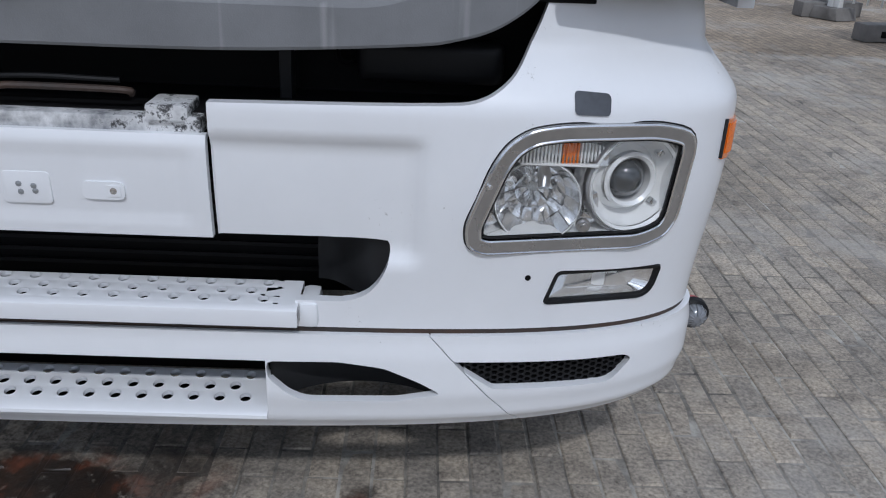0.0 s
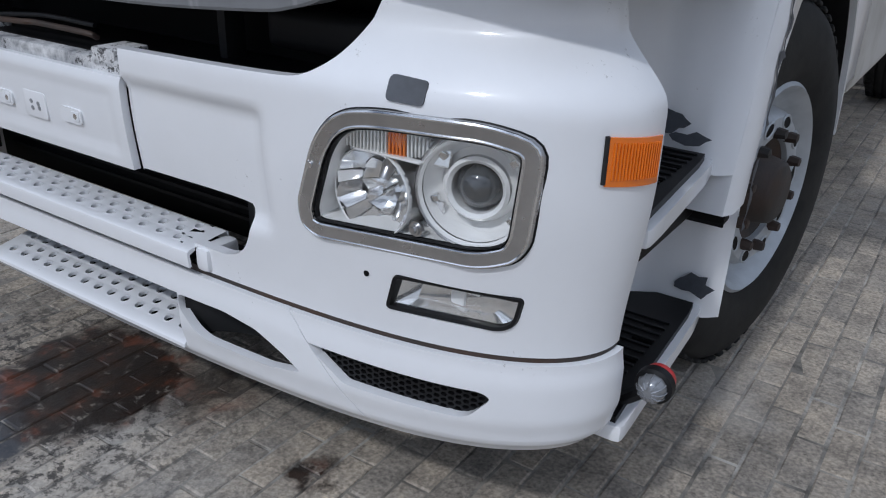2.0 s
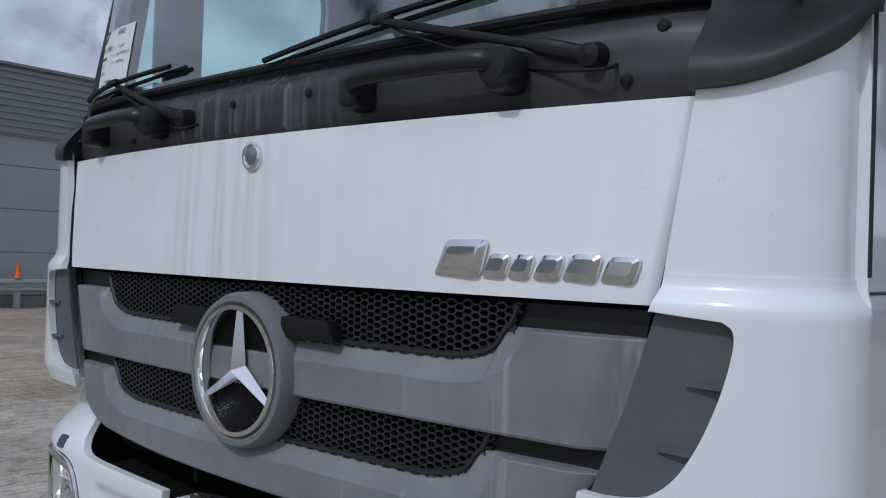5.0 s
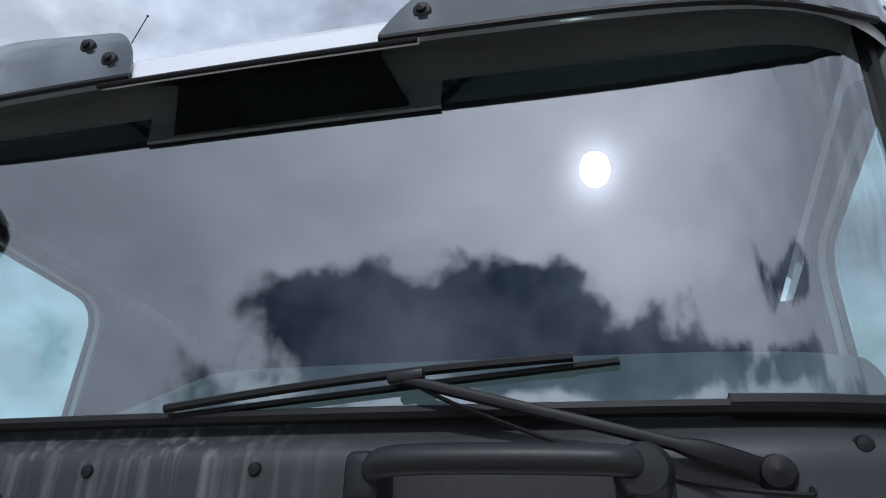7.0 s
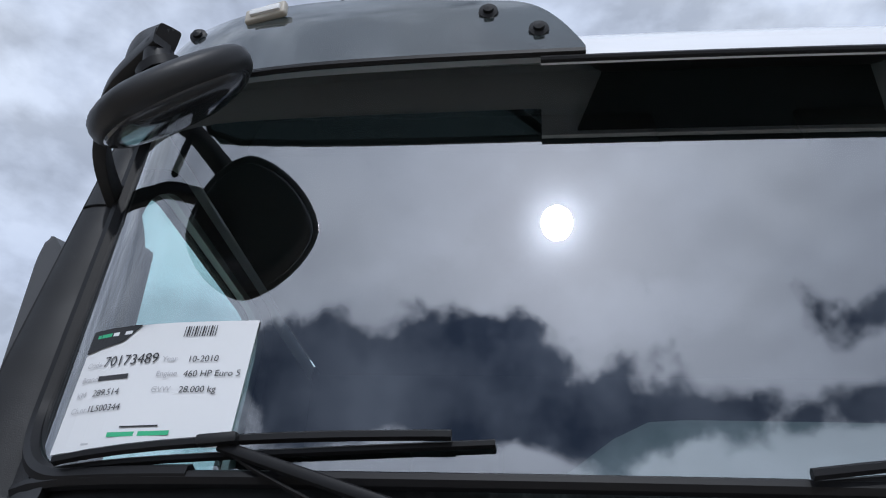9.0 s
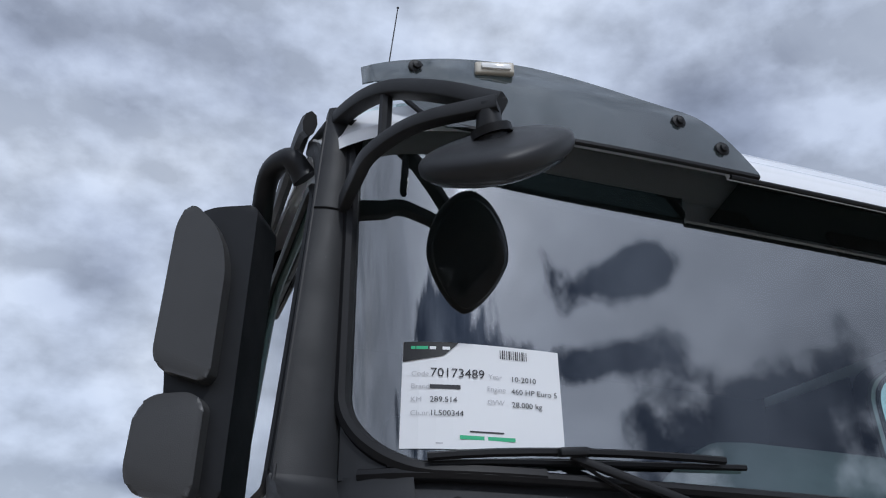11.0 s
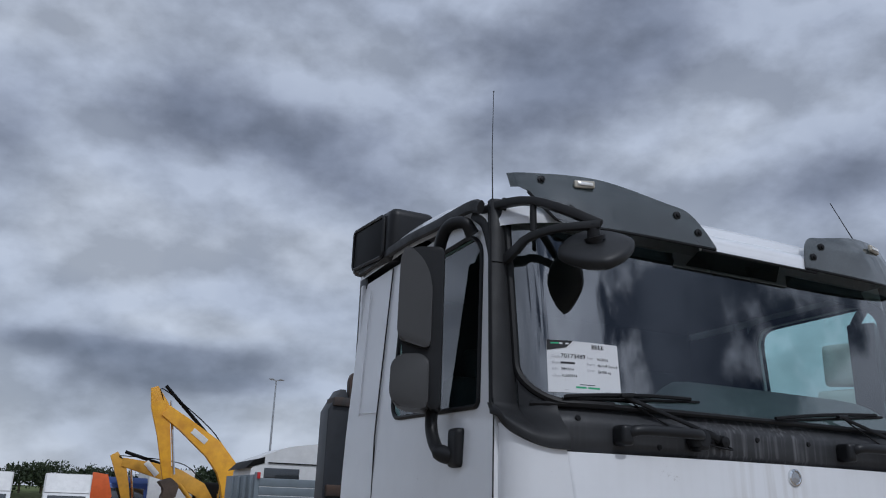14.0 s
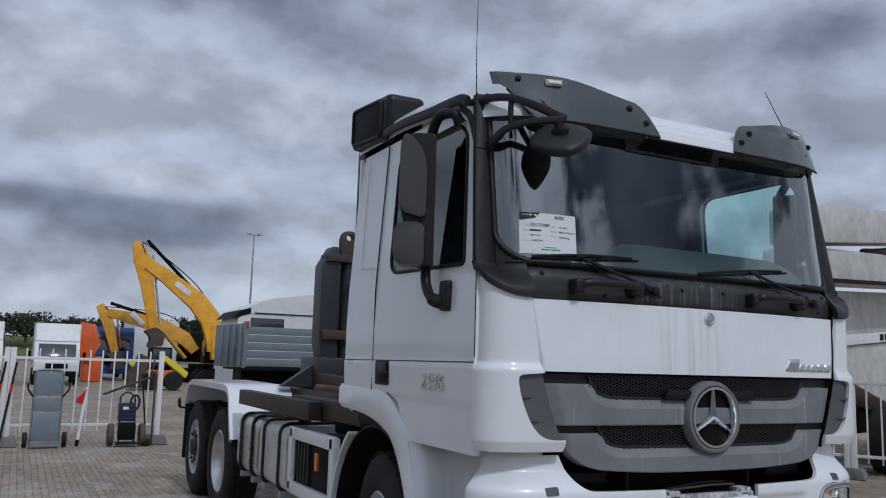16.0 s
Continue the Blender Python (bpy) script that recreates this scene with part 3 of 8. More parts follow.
def comb(bm, f, inside, x0, x1, z0, z1, cw, ch, w, depth):
    """Honeycomb netting of flat bars on the sheet f(x, z, inward offset)."""
    def bar(a, b):
        (ax, az), (bx, bz) = a, b
        if not (inside(ax, az) and inside(bx, bz)):
            return
        d = Vector((bx - ax, bz - az))
        n = Vector((-d.y, d.x)).normalized() * w / 2
        q = [(ax + n.x, az + n.y), (bx + n.x, bz + n.y), (bx - n.x, bz - n.y), (ax - n.x, az - n.y)]
        fr = [bm.verts.new(f(x, z, 0.0)) for x, z in q]
        bk = [bm.verts.new(f(x, z, depth)) for x, z in q]
        bm.faces.new(fr)
        for i in range(4):
            bm.faces.new((fr[i], bk[i], bk[(i + 1) % 4], fr[(i + 1) % 4]))
    i, x = 0, x0
    while x < x1:
        z = z0 + (ch / 2 if i % 2 else 0)
        while z < z1:
            v = [(x + cw / 3, z), (x + cw / 6, z + ch / 2), (x - cw / 6, z + ch / 2), (x - cw / 3, z)]
            bar(v[0], v[1])
            bar(v[1], v[2])
            bar(v[2], v[3])
            z += ch
        i += 1
        x += cw / 2
    return bm

# ---- the truck
truck = thing("truck", "white three-axle hooklift lorry with grey grille, parked on paving", "truck")


class Plan:
    """The plan line of the cab's front: flat in the middle, turning round the corner to run back along the side."""

    def __init__(self, half, front, depth, power, root, back):
        pts = []
        for i in range(241):
            u = 1 - (1 - i / 240) ** 2.4
            pts.append(Vector((half * u, front + depth * (1 - (1 - min(u, 1) ** power) ** root))))
        pts.append(Vector((half, back)))
        self.pts, self.s = pts, [0.0]
        for a, b in zip(pts, pts[1:]):
            self.s.append(self.s[-1] + (b - a).length)
        self.length = self.s[-1]

    def at(self, s, o):
        sg, s = (-1 if s < 0 else 1), min(abs(s), self.length)
        i = int(np.searchsorted(self.s, s))
        i = min(max(i, 1), len(self.pts) - 1)
        a, b = self.pts[i - 1], self.pts[i]
        k = (s - self.s[i - 1]) / max(self.s[i] - self.s[i - 1], 1e-9)
        p, d = a.lerp(b, k), (b - a).normalized()
        j = min(i + 1, len(self.pts) - 1)
        e = (self.pts[j] - self.pts[j - 1]).normalized()
        d = (d * (1 - k) + e * k).normalized()
        p = p + Vector((-d.y, d.x)) * o
        return Vector((p.x * sg, p.y))

    def y(self, x):
        return float(np.interp(abs(x), [p.x for p in self.pts[:-1]], [p.y for p in self.pts[:-1]]))


NOSE = Plan(1.243, -0.315, 0.262, 5.0, 0.5, -0.045)


def ease(a, b, v):
    t = min(max((v - a) / (b - a), 0.0), 1.0)
    return t * t * (3 - 2 * t)


def bumper_in(x, z):
    """How far the bumper's skin lies inside its plan line."""
    fold = min(max((z - 1.008) / 0.085, 0.0), 1.0)
    o = 0.006 * ease(0.985, 1.01, z) + 0.07 * (0.8 * fold + 0.2 * ease(0, 1, fold)) + 0.016 * ease(1.09, 1.19, z) + 0.028 * ease(0.9, 0.55, z)
    ax = abs(x)
    pocket = ease(0.300, 0.306, ax) * ease(0.668, 0.628, ax) * ease(0.946, 0.920, z) * ease(0.70, 0.74, z)
    return o + 0.017 * pocket


LAMP = rounded([(1.137, 0.954), (1.055, 0.976), (0.884, 0.976), (0.828, 0.967), (0.792, 0.944), (0.767, 0.905), (0.726, 0.79), (0.732, 0.751), (0.76, 0.736), (1.053, 0.74), (1.102, 0.758), (1.120, 0.789)], [0.055] + [0.03] * 11, 4)
FOG = rounded([(0.901, 0.699), (1.112, 0.692), (1.098, 0.624), (0.880, 0.627)], [0.014, 0.012, 0.052, 0.014], 8)
def smooth(poly, a, b):
    """An outline with the corners a to b cut twice, so that they run as a curve."""
    for _ in range(2):
        run = [poly[a]]
        for p, q in zip(poly[a:b], poly[a + 1:b + 1]):
            run += [(p[0] * 0.75 + q[0] * 0.25, p[1] * 0.75 + q[1] * 0.25), (p[0] * 0.25 + q[0] * 0.75, p[1] * 0.25 + q[1] * 0.75)]
        run.append(poly[b])
        poly, b = poly[:a] + run + poly[b + 1:], a + len(run) - 1
    return poly


OPEN = [(0.432, 0.553), (0.432, 0.633), (0.512, 0.632), (0.544, 0.638), (0.574, 0.659), (0.597, 0.704), (0.602, 0.743), (0.592, 0.758), (0.304, 0.757),
        (0.304, 0.993), (0.696, 0.999), (0.742, 1.006), (0.776, 1.024), (0.802, 1.047), (0.826, 1.092), (0.851, 1.154), (0.875, 1.24)]
OPEN = smooth(smooth(OPEN, 9, 16), 2, 8)


def nose(u, z, o):
    p = NOSE.at(u, bumper_in(NOSE.at(u, 0).x, z) + o)
    return Vector((p.x, p.y, z))


def cut(poly, y0=-0.6, y1=0.4):
    return prism(BM(), poly, y0, y1)


def make_bumper():
    bm = grid_shell(BM(), nose, span(-NOSE.length, NOSE.length, 0.0125), span(0.577, 1.195, 0.0125), 0.022)
    bm = carve(bm, [cut(both(OPEN)), cut(flip(LAMP, 1)), cut(flip(LAMP, -1)), cut(flip(FOG, 1)), cut(flip(FOG, -1))])
    other = bm.copy()
    bmesh.ops.delete(bm, geom=[v for v in bm.verts if v.co.x < 0], context="VERTS")
    bmesh.ops.delete(other, geom=[v for v in other.verts if v.co.x > 0], context="VERTS")
    b = part("bumper", bm, WHITE, truck, "white painted steel bumper with lamp openings")
    part("bumper", other, WHITE, truck, "white painted steel bumper with lamp openings")
    # number-plate panel in the middle
    def plate(u, z, o):
        return Vector((u, -0.318 + o + 0.006 * ease(0.922, 0.937, z) + 0.02 * ease(0.9, 0.6, z) + (0.004 if abs(u) < 0.26 and 0.79 < z < 0.912 else 0), z))
    pm = grid_shell(BM(), plate, span(-0.299, 0.299, 0.013), span(0.757, 0.938, 0.012), 0.016)
    slots = [prism(BM(), rounded([(x - 0.026, 0.829), (x + 0.004, 0.829), (x + 0.004, 0.846), (x - 0.026, 0.846)], 0.004, 2), -0.35, -0.27) for x in (-0.117, 0.125)]
    panel = part("plate_panel", carve(pm, slots), WHITE, truck)
    for x in (-0.117, 0.125):
        part("slot_frame", prism(prism(BM(), rounded([(x - 0.034, 0.822), (x + 0.036, 0.822), (x + 0.036, 0.853), (x - 0.034, 0.853)], 0.012, 4), -0.3165, -0.305), rounded([(x + 0.006, 0.828), (x + 0.03, 0.828), (x + 0.03, 0.847), (x + 0.006, 0.847)], 0.003, 2), -0.3185, -0.305), WHITE, panel)
        part("clip", lathe(BM(), [(0.0, 0.0), (0.006, 0.001), (0.006, 0.004)], (x + 0.018, -0.3195, 0.838), "y", 10), CHROME, panel)
    part("raised_pad", prism(BM(), rounded([(-0.04, 0.810), (0.04, 0.810), (0.04, 0.866), (-0.04, 0.866)], 0.008, 3), -0.3145, -0.305, bevel=0.0015), WHITE, panel)
    for x, z in ((-0.012, 0.844), (0.012, 0.841), (-0.01, 0.830), (0.014, 0.832)):
        part("rivet", lathe(BM(), [(0.0, 0.0), (0.005, 0.001), (0.0055, 0.003)], (x, -0.3165, z), "y", 8), GALV, panel)
    # marker patch above each lamp, pin hole, side indicators
    for s in (1, -1):
        pts = rounded([(0.899, 0.991), (0.960, 0.988), (0.960, 1.022), (0.897, 1.027)], 0.008, 3)
        q = [Vector((x * s, NOSE.y(x) + bumper_in(x, z) - 0.003, z)) for x, z in pts]
        bm = BM()
        loft(bm, [[v + Vector((0, 0.012, 0)) for v in q], q])
        part("sensor_blank", bm, MASTIC, truck, "blue-grey rectangular blanking patch")
        part("pin_hole", lathe(BM(), [(0.0, 0.0), (0.0055, 0.0), (0.0055, 0.004)], (0.849 * s, NOSE.y(0.849) - 0.001 + bumper_in(0.849, 0.686), 0.686), "y", 10), VOID, truck)
    return b


bumper = make_bumper()


# lower apron in three pieces
def apron_in(z):
    return 0.018 - 0.006 * ease(0.56, 0.51, z) + 0.010 * ease(0.44, 0.38, z) + 0.03 * ease(0.38, 0.33, z)


def apron(u, z, o):
    p = NOSE.at(u, apron_in(z) + o)
    k = (0.57 - z) / 0.235
    return Vector((p.x, p.y, z + k * 0.03 * p.x * p.x))


SPLIT = ((0.648, 0.60), (0.895, 0.325))
POCKET = rounded([(0.377, 0.51), (0.51, 0.512), (0.594, 0.5), (0.66, 0.47), (0.704, 0.443), (0.617, 0.426), (0.446, 0.424), (0.414, 0.44), (0.378, 0.476)], 0.012, 2)
LOWGAP = [(0.376, 0.386), (0.376, 0.511)]
SCOOP = rounded([(0.712, 0.515), (1.057, 0.51), (1.075, 0.499), (1.034, 0.452), (0.801, 0.454)], [0.004, 0.012, 0.012, 0.02, 0.006], 3)


def make_apron():
    us, zs = span(-NOSE.length, NOSE.length, 0.0125), span(0.335, 0.566, 0.012)
    (ax, az), (bx, bz) = SPLIT
    keep = carve(grid_shell(BM(), apron, us, zs, 0.02), [cut(both([(bx - 0.003, 0.2), (bx - 0.003, bz), (ax - 0.003, az), (ax - 0.003, 0.9)]))], "INTERSECT")
    keep = carve(keep, [cut(both(LOWGAP)), cut(POCKET), cut(flip(POCKET, -1))])
    part("apron", keep, WHITE, truck, "white apron below the bumper with a step gap")
    for s in (1, -1):
        side = carve(grid_shell(BM(), apron, us, zs, 0.02), [cut(flip([(bx, 0.2), (bx, bz), (ax, az), (ax, 0.9), (1.6, 0.9), (1.6, 0.2)], s))], "INTERSECT")
        c = part("corner_apron", carve(side, [cut(flip(SCOOP, s))]), WHITE, truck, "white corner apron with a black mesh scoop")
        bm = BM()

        def f(x, z, o, s=s):
            return Vector((x * s, NOSE.y(x) + 0.032 + o, z))

        def inside(x, z):
            return 0.70 < x < 1.09 and 0.44 < z < 0.525
        part("scoop_mesh", comb(bm, f, inside, 0.70, 1.10, 0.445, 0.525, 0.026, 0.0115, 0.0042, 0.012), BLACK, c, "black honeycomb netting", 0)
        # near-black sheet added as the dark depth of the scoop
        pl = BM()
        grid_shell(pl, lambda u, v, o, s=s: Vector((u * s, NOSE.y(u) + 0.055 + o, v)), span(0.68, 1.10, 0.03), [0.435, 0.535], 0.006)
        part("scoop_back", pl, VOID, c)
        # dark wedge inside the step gap
        w = BM()
        grid_shell(w, lambda u, v, o, s=s: Vector((u * s, NOSE.y(u) + 0.024 + 0.085 * max(math.sin(math.pi * (u - 0.383) / 0.337), 0.0) ** 0.6 + o, v)), [0.383 + 0.337 * (k / 28) ** 1.6 for k in range(29)], span(0.41, 0.525, 0.02), 0.008)
        part("gap_liner", w, DARK, truck, "matt dark plastic liner of the step gap")
    # rusty line where the two skins meet
    bm = BM()
    grid_shell(bm, lambda u, v, o: Vector((*NOSE.at(u, 0.030 + o), v)), span(-NOSE.length, NOSE.length, 0.02), [0.563, 0.58], 0.01)
    part("seam_strip", bm, STEEL, truck, "rust-stained black seam")


make_apron()


def tread(name, half, first, y, z, dy, pitch, r, tilt, front, lip, label):
    """A perforated step plate: three staggered rows of punched, raised holes on a slightly tilted sheet with a rolled front lip."""
    bm = BM()
    n = 16
    for k in range(-1, 2):
        ya, yb = y + (k - 0.5) * dy, y + (k + 0.5) * dy
        x = -first - pitch / 2 + (pitch / 2 if k == 0 else 0)
        cells = [(-half, x, False)]
        while x + pitch <= first + pitch / 2 + 1e-6:
            cells.append((x, x + pitch, True))
            x += pitch
        cells.append((x, half, False))
        for a, b, hole in cells:
            if not hole:
                bm.faces.new([bm.verts.new(p) for p in ((a, ya, z), (b, ya, z), (b, yb, z), (a, yb, z))])
                continue
            cx, cy = (a + b) / 2, (ya + yb) / 2
            rings = [[] for _ in range(4)]
            for j in range(n):
                t = 2 * math.pi * j / n + math.pi / 4
                c, s = math.cos(t), math.sin(t)
                q = max(abs(c), abs(s))
                rings[0].append(bm.verts.new((cx + c / q * (b - a) / 2, cy + s / q * (yb - ya) / 2, z)))
                for ring, (rr, dz) in zip(rings[1:], ((r + 0.0028, 0.0), (r, 0.0012), (r - 0.0004, -0.007))):
                    ring.append(bm.verts.new((cx + c * rr, cy + s * rr, z + dz)))
            for e, f in zip(rings, rings[1:]):
                for j in range(n):
                    i = (j + 1) % n
                    bm.faces.new((e[j], e[i], f[i], f[j]))
    y0, y1 = y - 1.5 * dy, y + 1.5 * dy
    bmesh.ops.remove_doubles(bm, verts=bm.verts, dist=1e-4)
    # plain strip towards the rolled lip, and a turned-down back edge
    prof = [(y0, z), (front + 0.008, z), (front + 0.002, z - 0.003), (front, z - 0.010), (front, z - lip), (front + 0.006, z - lip), (front + 0.006, z - 0.010), (y0, z - 0.006)]
    loft(bm, [[(x, p, q) for p, q in prof] for x in (-half, half)])
    back = [(y1, z), (y1 + 0.004, z - 0.003), (y1 + 0.004, z - 0.020), (y1, z - 0.020)]
    loft(bm, [[(x, p, q) for p, q in back] for x in (-half, half)])
    bm.transform(Matrix.Translation((0, y, z)) @ rot("X", tilt) @ Matrix.Translation((0, -y, -z)))
    return part(name, bm, WHITE, truck, label)


tread("upper_step", 0.438, 0.3745, -0.2545, 0.6295, 0.0275, 0.0535, 0.0100, 5.0, -0.3165, 0.036, "white perforated steel step plate")
tread("lower_step", 0.374, 0.325, -0.226, 0.403, 0.031, 0.05, 0.0108, 11.0, -0.302, 0.010, "white perforated lower step plate")
# black sheets added under both steps so the punched holes look dark
part("step_tray", box(BM(), (0, -0.245, 0.596), (0.84, 0.10, 0.008), 0.002), VOID, truck)
part("step_tray", box(BM(), (0, -0.215, 0.372), (0.72, 0.12, 0.008), 0.002), VOID, truck)
for s in (1, -1):
    part("step_end", box(BM(), (0.456 * s, -0.256, 0.604), (0.036, 0.085, 0.050), 0.012), WHITE, truck)
    bm = BM()
    grid_shell(bm, lambda u, v, o, s=s: Vector((u * s, -0.272 + 0.10 * ease(0.60, 0.47, u) + o, v)), span(0.46, 0.615, 0.015), span(0.62, 0.775, 0.02), 0.008)
    part("step_liner", bm, CHAR, truck, "dark grey plastic corner of the step opening")
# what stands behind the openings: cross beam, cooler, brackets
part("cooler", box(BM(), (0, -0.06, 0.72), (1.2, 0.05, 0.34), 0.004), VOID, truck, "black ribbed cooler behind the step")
for i in range(9):
    part("cooler_rib", box(BM(), (0, -0.088, 0.60 + i * 0.026), (1.1, 0.008, 0.008)), BLACK, truck)
# plain black sheets added so these openings look deep in shade
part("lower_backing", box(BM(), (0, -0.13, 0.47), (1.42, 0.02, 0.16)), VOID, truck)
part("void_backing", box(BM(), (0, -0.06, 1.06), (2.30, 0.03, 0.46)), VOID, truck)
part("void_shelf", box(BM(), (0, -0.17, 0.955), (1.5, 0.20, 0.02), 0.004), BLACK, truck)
part("void_post", box(BM(), (0.405, -0.13, 1.06), (0.022, 0.05, 0.22), 0.004), DARK, truck)
part("void_post", box(BM(), (-0.405, -0.13, 1.06), (0.022, 0.05, 0.22), 0.004), DARK, truck)
for s in (1, -1):
    part("void_duct", box(BM(), (0.66 * s, -0.125, 1.04), (0.26, 0.08, 0.075), 0.02, seg=3), BLACK, truck, "black plastic duct")
    part("rubber_ring", lathe(BM(), [(0.014, 0.0), (0.018, -0.004), (0.022, 0.0), (0.022, 0.01), (0.014, 0.01)], (0.51 * s, -0.105, 1.04), "y", 20), BLACK, truck)
part("cross_beam", box(box(box(BM(), (0.0, -0.255, 0.948), (0.58, 0.09, 0.03), 0.006), (0.235, -0.26, 0.962), (0.07, 0.08, 0.04), 0.006), (-0.235, -0.26, 0.962), (0.07, 0.08, 0.04), 0.006), GRIME, truck, "peeling white metal cross beam")
part("beam_pipe", tube(BM(), bend([(-0.24, -0.27, 0.985), (-0.05, -0.285, 0.998), (0.0, -0.28, 1.0), (0.16, -0.28, 0.999), (0.17, -0.26, 0.988)]), 0.006, 8), STEEL, truck)
part("beam_pipe", tube(BM(), bend([(-0.24, -0.25, 0.988), (-0.02, -0.255, 1.01), (0.15, -0.25, 1.008)]), 0.005, 8), BLACK, truck)


# ---- head lamps
def headlamp(s):
    lamp = part("headlamp", BM_ring(LAMP, 0.0, 0.030, s), TRIM, truck, "head lamp unit with worn chrome surround")
    inner = shrink(LAMP, 0.0310)
    for name, d, lift, r, mat in (("outer_gasket", -0.0005, 0.001, 0.0024, BLACK), ("outer_bead", 0.0035, -0.007, 0.0032, CHROME), ("inner_bead", 0.0265, -0.006, 0.0026, CHROME), ("inner_gasket", 0.0318, 0.001, 0.0016, BLACK)):
        q = [Vector((x * s, NOSE.y(x) + bumper_in(x, z) + lift, z)) for x, z in shrink(LAMP, d)]
        part(name, tube(BM(), q + q[:2], r, 6), mat, lamp)
    part("gasket", BM_ring(inner, 0.006, 0.0022, s, 0.003), BLACK, lamp)
    # housing tray
    tray = shrink(LAMP, 0.034)
    bm = BM()
    top = [Vector((x * s, NOSE.y(x) + bumper_in(x, z) + 0.006, z)) for x, z in tray]
    cx, cz = 0.93, 0.858
    back = [Vector(((cx + (x - cx) * 0.97) * s, NOSE.y(x) + bumper_in(x, z) + 0.060 + 0.05 * ease(1.0, 0.9, x), cz + (z - cz) * 0.97)) for x, z in tray]
    loft(bm, [top, back], caps=False)
    bm.faces.new([bm.verts.new(p + Vector((0, 0.002, 0))) for p in back])
    bmesh.ops.triangulate(bm, faces=[f for f in bm.faces if len(f.verts) > 4])
    part("housing", bm, SATIN, lamp, "silver lamp housing")
    # main projector: stepped bezel, ring, ball lens
    c = Vector((1.020 * s, -0.210, 0.860))
    turn = Matrix.Translation(c) @ rot("Z", 17 * s)

    def turned(prof, mat, name, label="", seg=40, at=(0, 0, 0)):
        b = lathe(BM(), prof, at, "y", seg)
        b.transform(turn)
        return part(name, b, mat, lamp, label)
    turned([(0.083, -0.028), (0.088, -0.034), (0.091, -0.028), (0.091, 0.03), (0.083, 0.03)], SATIN, "bezel")
    turned([(0.083, -0.024), (0.071, 0.004), (0.062, 0.012), (0.052, 0.0)], SATIN, "cone")
    turned([(0.052, -0.012), (0.047, -0.018), (0.041, -0.012), (0.040, 0.012), (0.052, 0.012)], SATIN, "lens_ring")
    turned([(0.0, -0.024), (0.014, -0.022), (0.027, -0.014), (0.036, 0.0), (0.040, 0.012)], LENSBALL, "projector_lens", "dark glass ball lens")
    turned([(0.0, 0.02), (0.04, 0.016)], VOID, "projector_back", seg=16)
    turned([(0.0895, -0.030), (0.0925, -0.032), (0.0955, -0.028), (0.0955, -0.015)], TRIM, "shadow_ring")
    for a in (40, 140, 200, 320):
        bm = box(BM(), (0.074 * math.cos(radians(a)), -0.005, 0.074 * math.sin(radians(a))), (0.016, 0.016, 0.012), 0.003, rot("Y", -a))
        bm.transform(turn)
        part("clip", bm, CHROME, lamp)
    # inner round reflector: stepped mirror facets, a bulb hood, a clear rim
    c2 = Vector((0.855 * s, -0.226, 0.828))
    bm = BM()
    for ring, (r0, r1, a0, a1, n) in enumerate(((0.074, 0.055, -0.040, 0.004, 20), (0.055, 0.034, 0.006, 0.026, 16), (0.034, 0.010, 0.024, 0.040, 10))):
        for k in range(n):
            t0, t1 = 2 * math.pi * (k + 0.02) / n, 2 * math.pi * (k + 0.98) / n
            tilt = 0.007 * math.sin(k * 2.4 + ring * 1.7)
            q = []
            for r, a in ((r0, a0), ((r0 + r1) / 2, (a0 + a1) / 2 + 0.004), (r1, a1)):
                q.append([bm.verts.new(c2 + Vector((r * math.cos(t) * s, a + tilt * w, r * math.sin(t)))) for t, w in ((t0, -1), ((t0 + t1) / 2, 0.35), (t1, 1))])
            for e, f in zip(q, q[1:]):
                for i in (0, 1):
                    bm.faces.new((e[i], e[i + 1], f[i + 1], f[i]))
    part("reflector", bm, MIRRORED, lamp, "faceted mirror reflector", 25)
    part("reflector_bowl", lathe(BM(), [(0.0765, -0.040), (0.0765, 0.02), (0.03, 0.055), (0.0, 0.056)], c2, "y", 32), TRIM, lamp)
    part("reflector_rim", lathe(BM(), [(0.0735, -0.043), (0.0750, -0.0455), (0.0765, -0.043), (0.0765, -0.036)], c2, "y", 40), SATIN, lamp)
    part("bulb", lathe(BM(), [(0.0, -0.018), (0.007, -0.014), (0.009, 0.0), (0.009, 0.045)], c2, "y", 14), LENS, lamp)
    part("bulb_hood", tube(BM(), [c2 + Vector((0.012 * s, 0.02, 0.060)), c2 + Vector((0.012 * s, -0.010, 0.040)), c2 + Vector((0.010 * s, -0.022, 0.020))], [0.008, 0.013, 0.010], 10), TRIM, lamp)
    # indicator box: clear ribs over an amber bulb
    bm, amber = BM(), BM()
    n = 24
    for k in range(n):
        x = 0.815 + 0.152 * k / n
        box(amber if 0.889 < x < 0.919 else bm, (x * s, NOSE.y(x) + 0.024, 0.925 - 0.0003 * k), (0.0036, 0.010, 0.046 - 0.03 * ease(0.90, 0.99, x)), 0.0012, seg=1)
    box(bm, (0.889 * s, NOSE.y(0.889) + 0.028, 0.9485), (0.152, 0.014, 0.003))
    part("indicator_prisms", bm, LENSCLEAR, lamp, "clear ribbed indicator strip")
    part("amber_prisms", amber, AMBER, lamp, "ribs tinted amber by the bulb")
    part("indicator_back", box(BM(), (0.878 * s, -0.244, 0.925), (0.15, 0.006, 0.05), 0.002), MIRRORED, lamp)
    part("indicator_bulb", lathe(BM(), [(0.0, -0.020), (0.012, -0.016), (0.017, -0.004), (0.018, 0.012)], (0.902 * s, -0.248, 0.924), "y", 16), AMBER, lamp, "amber bulb")
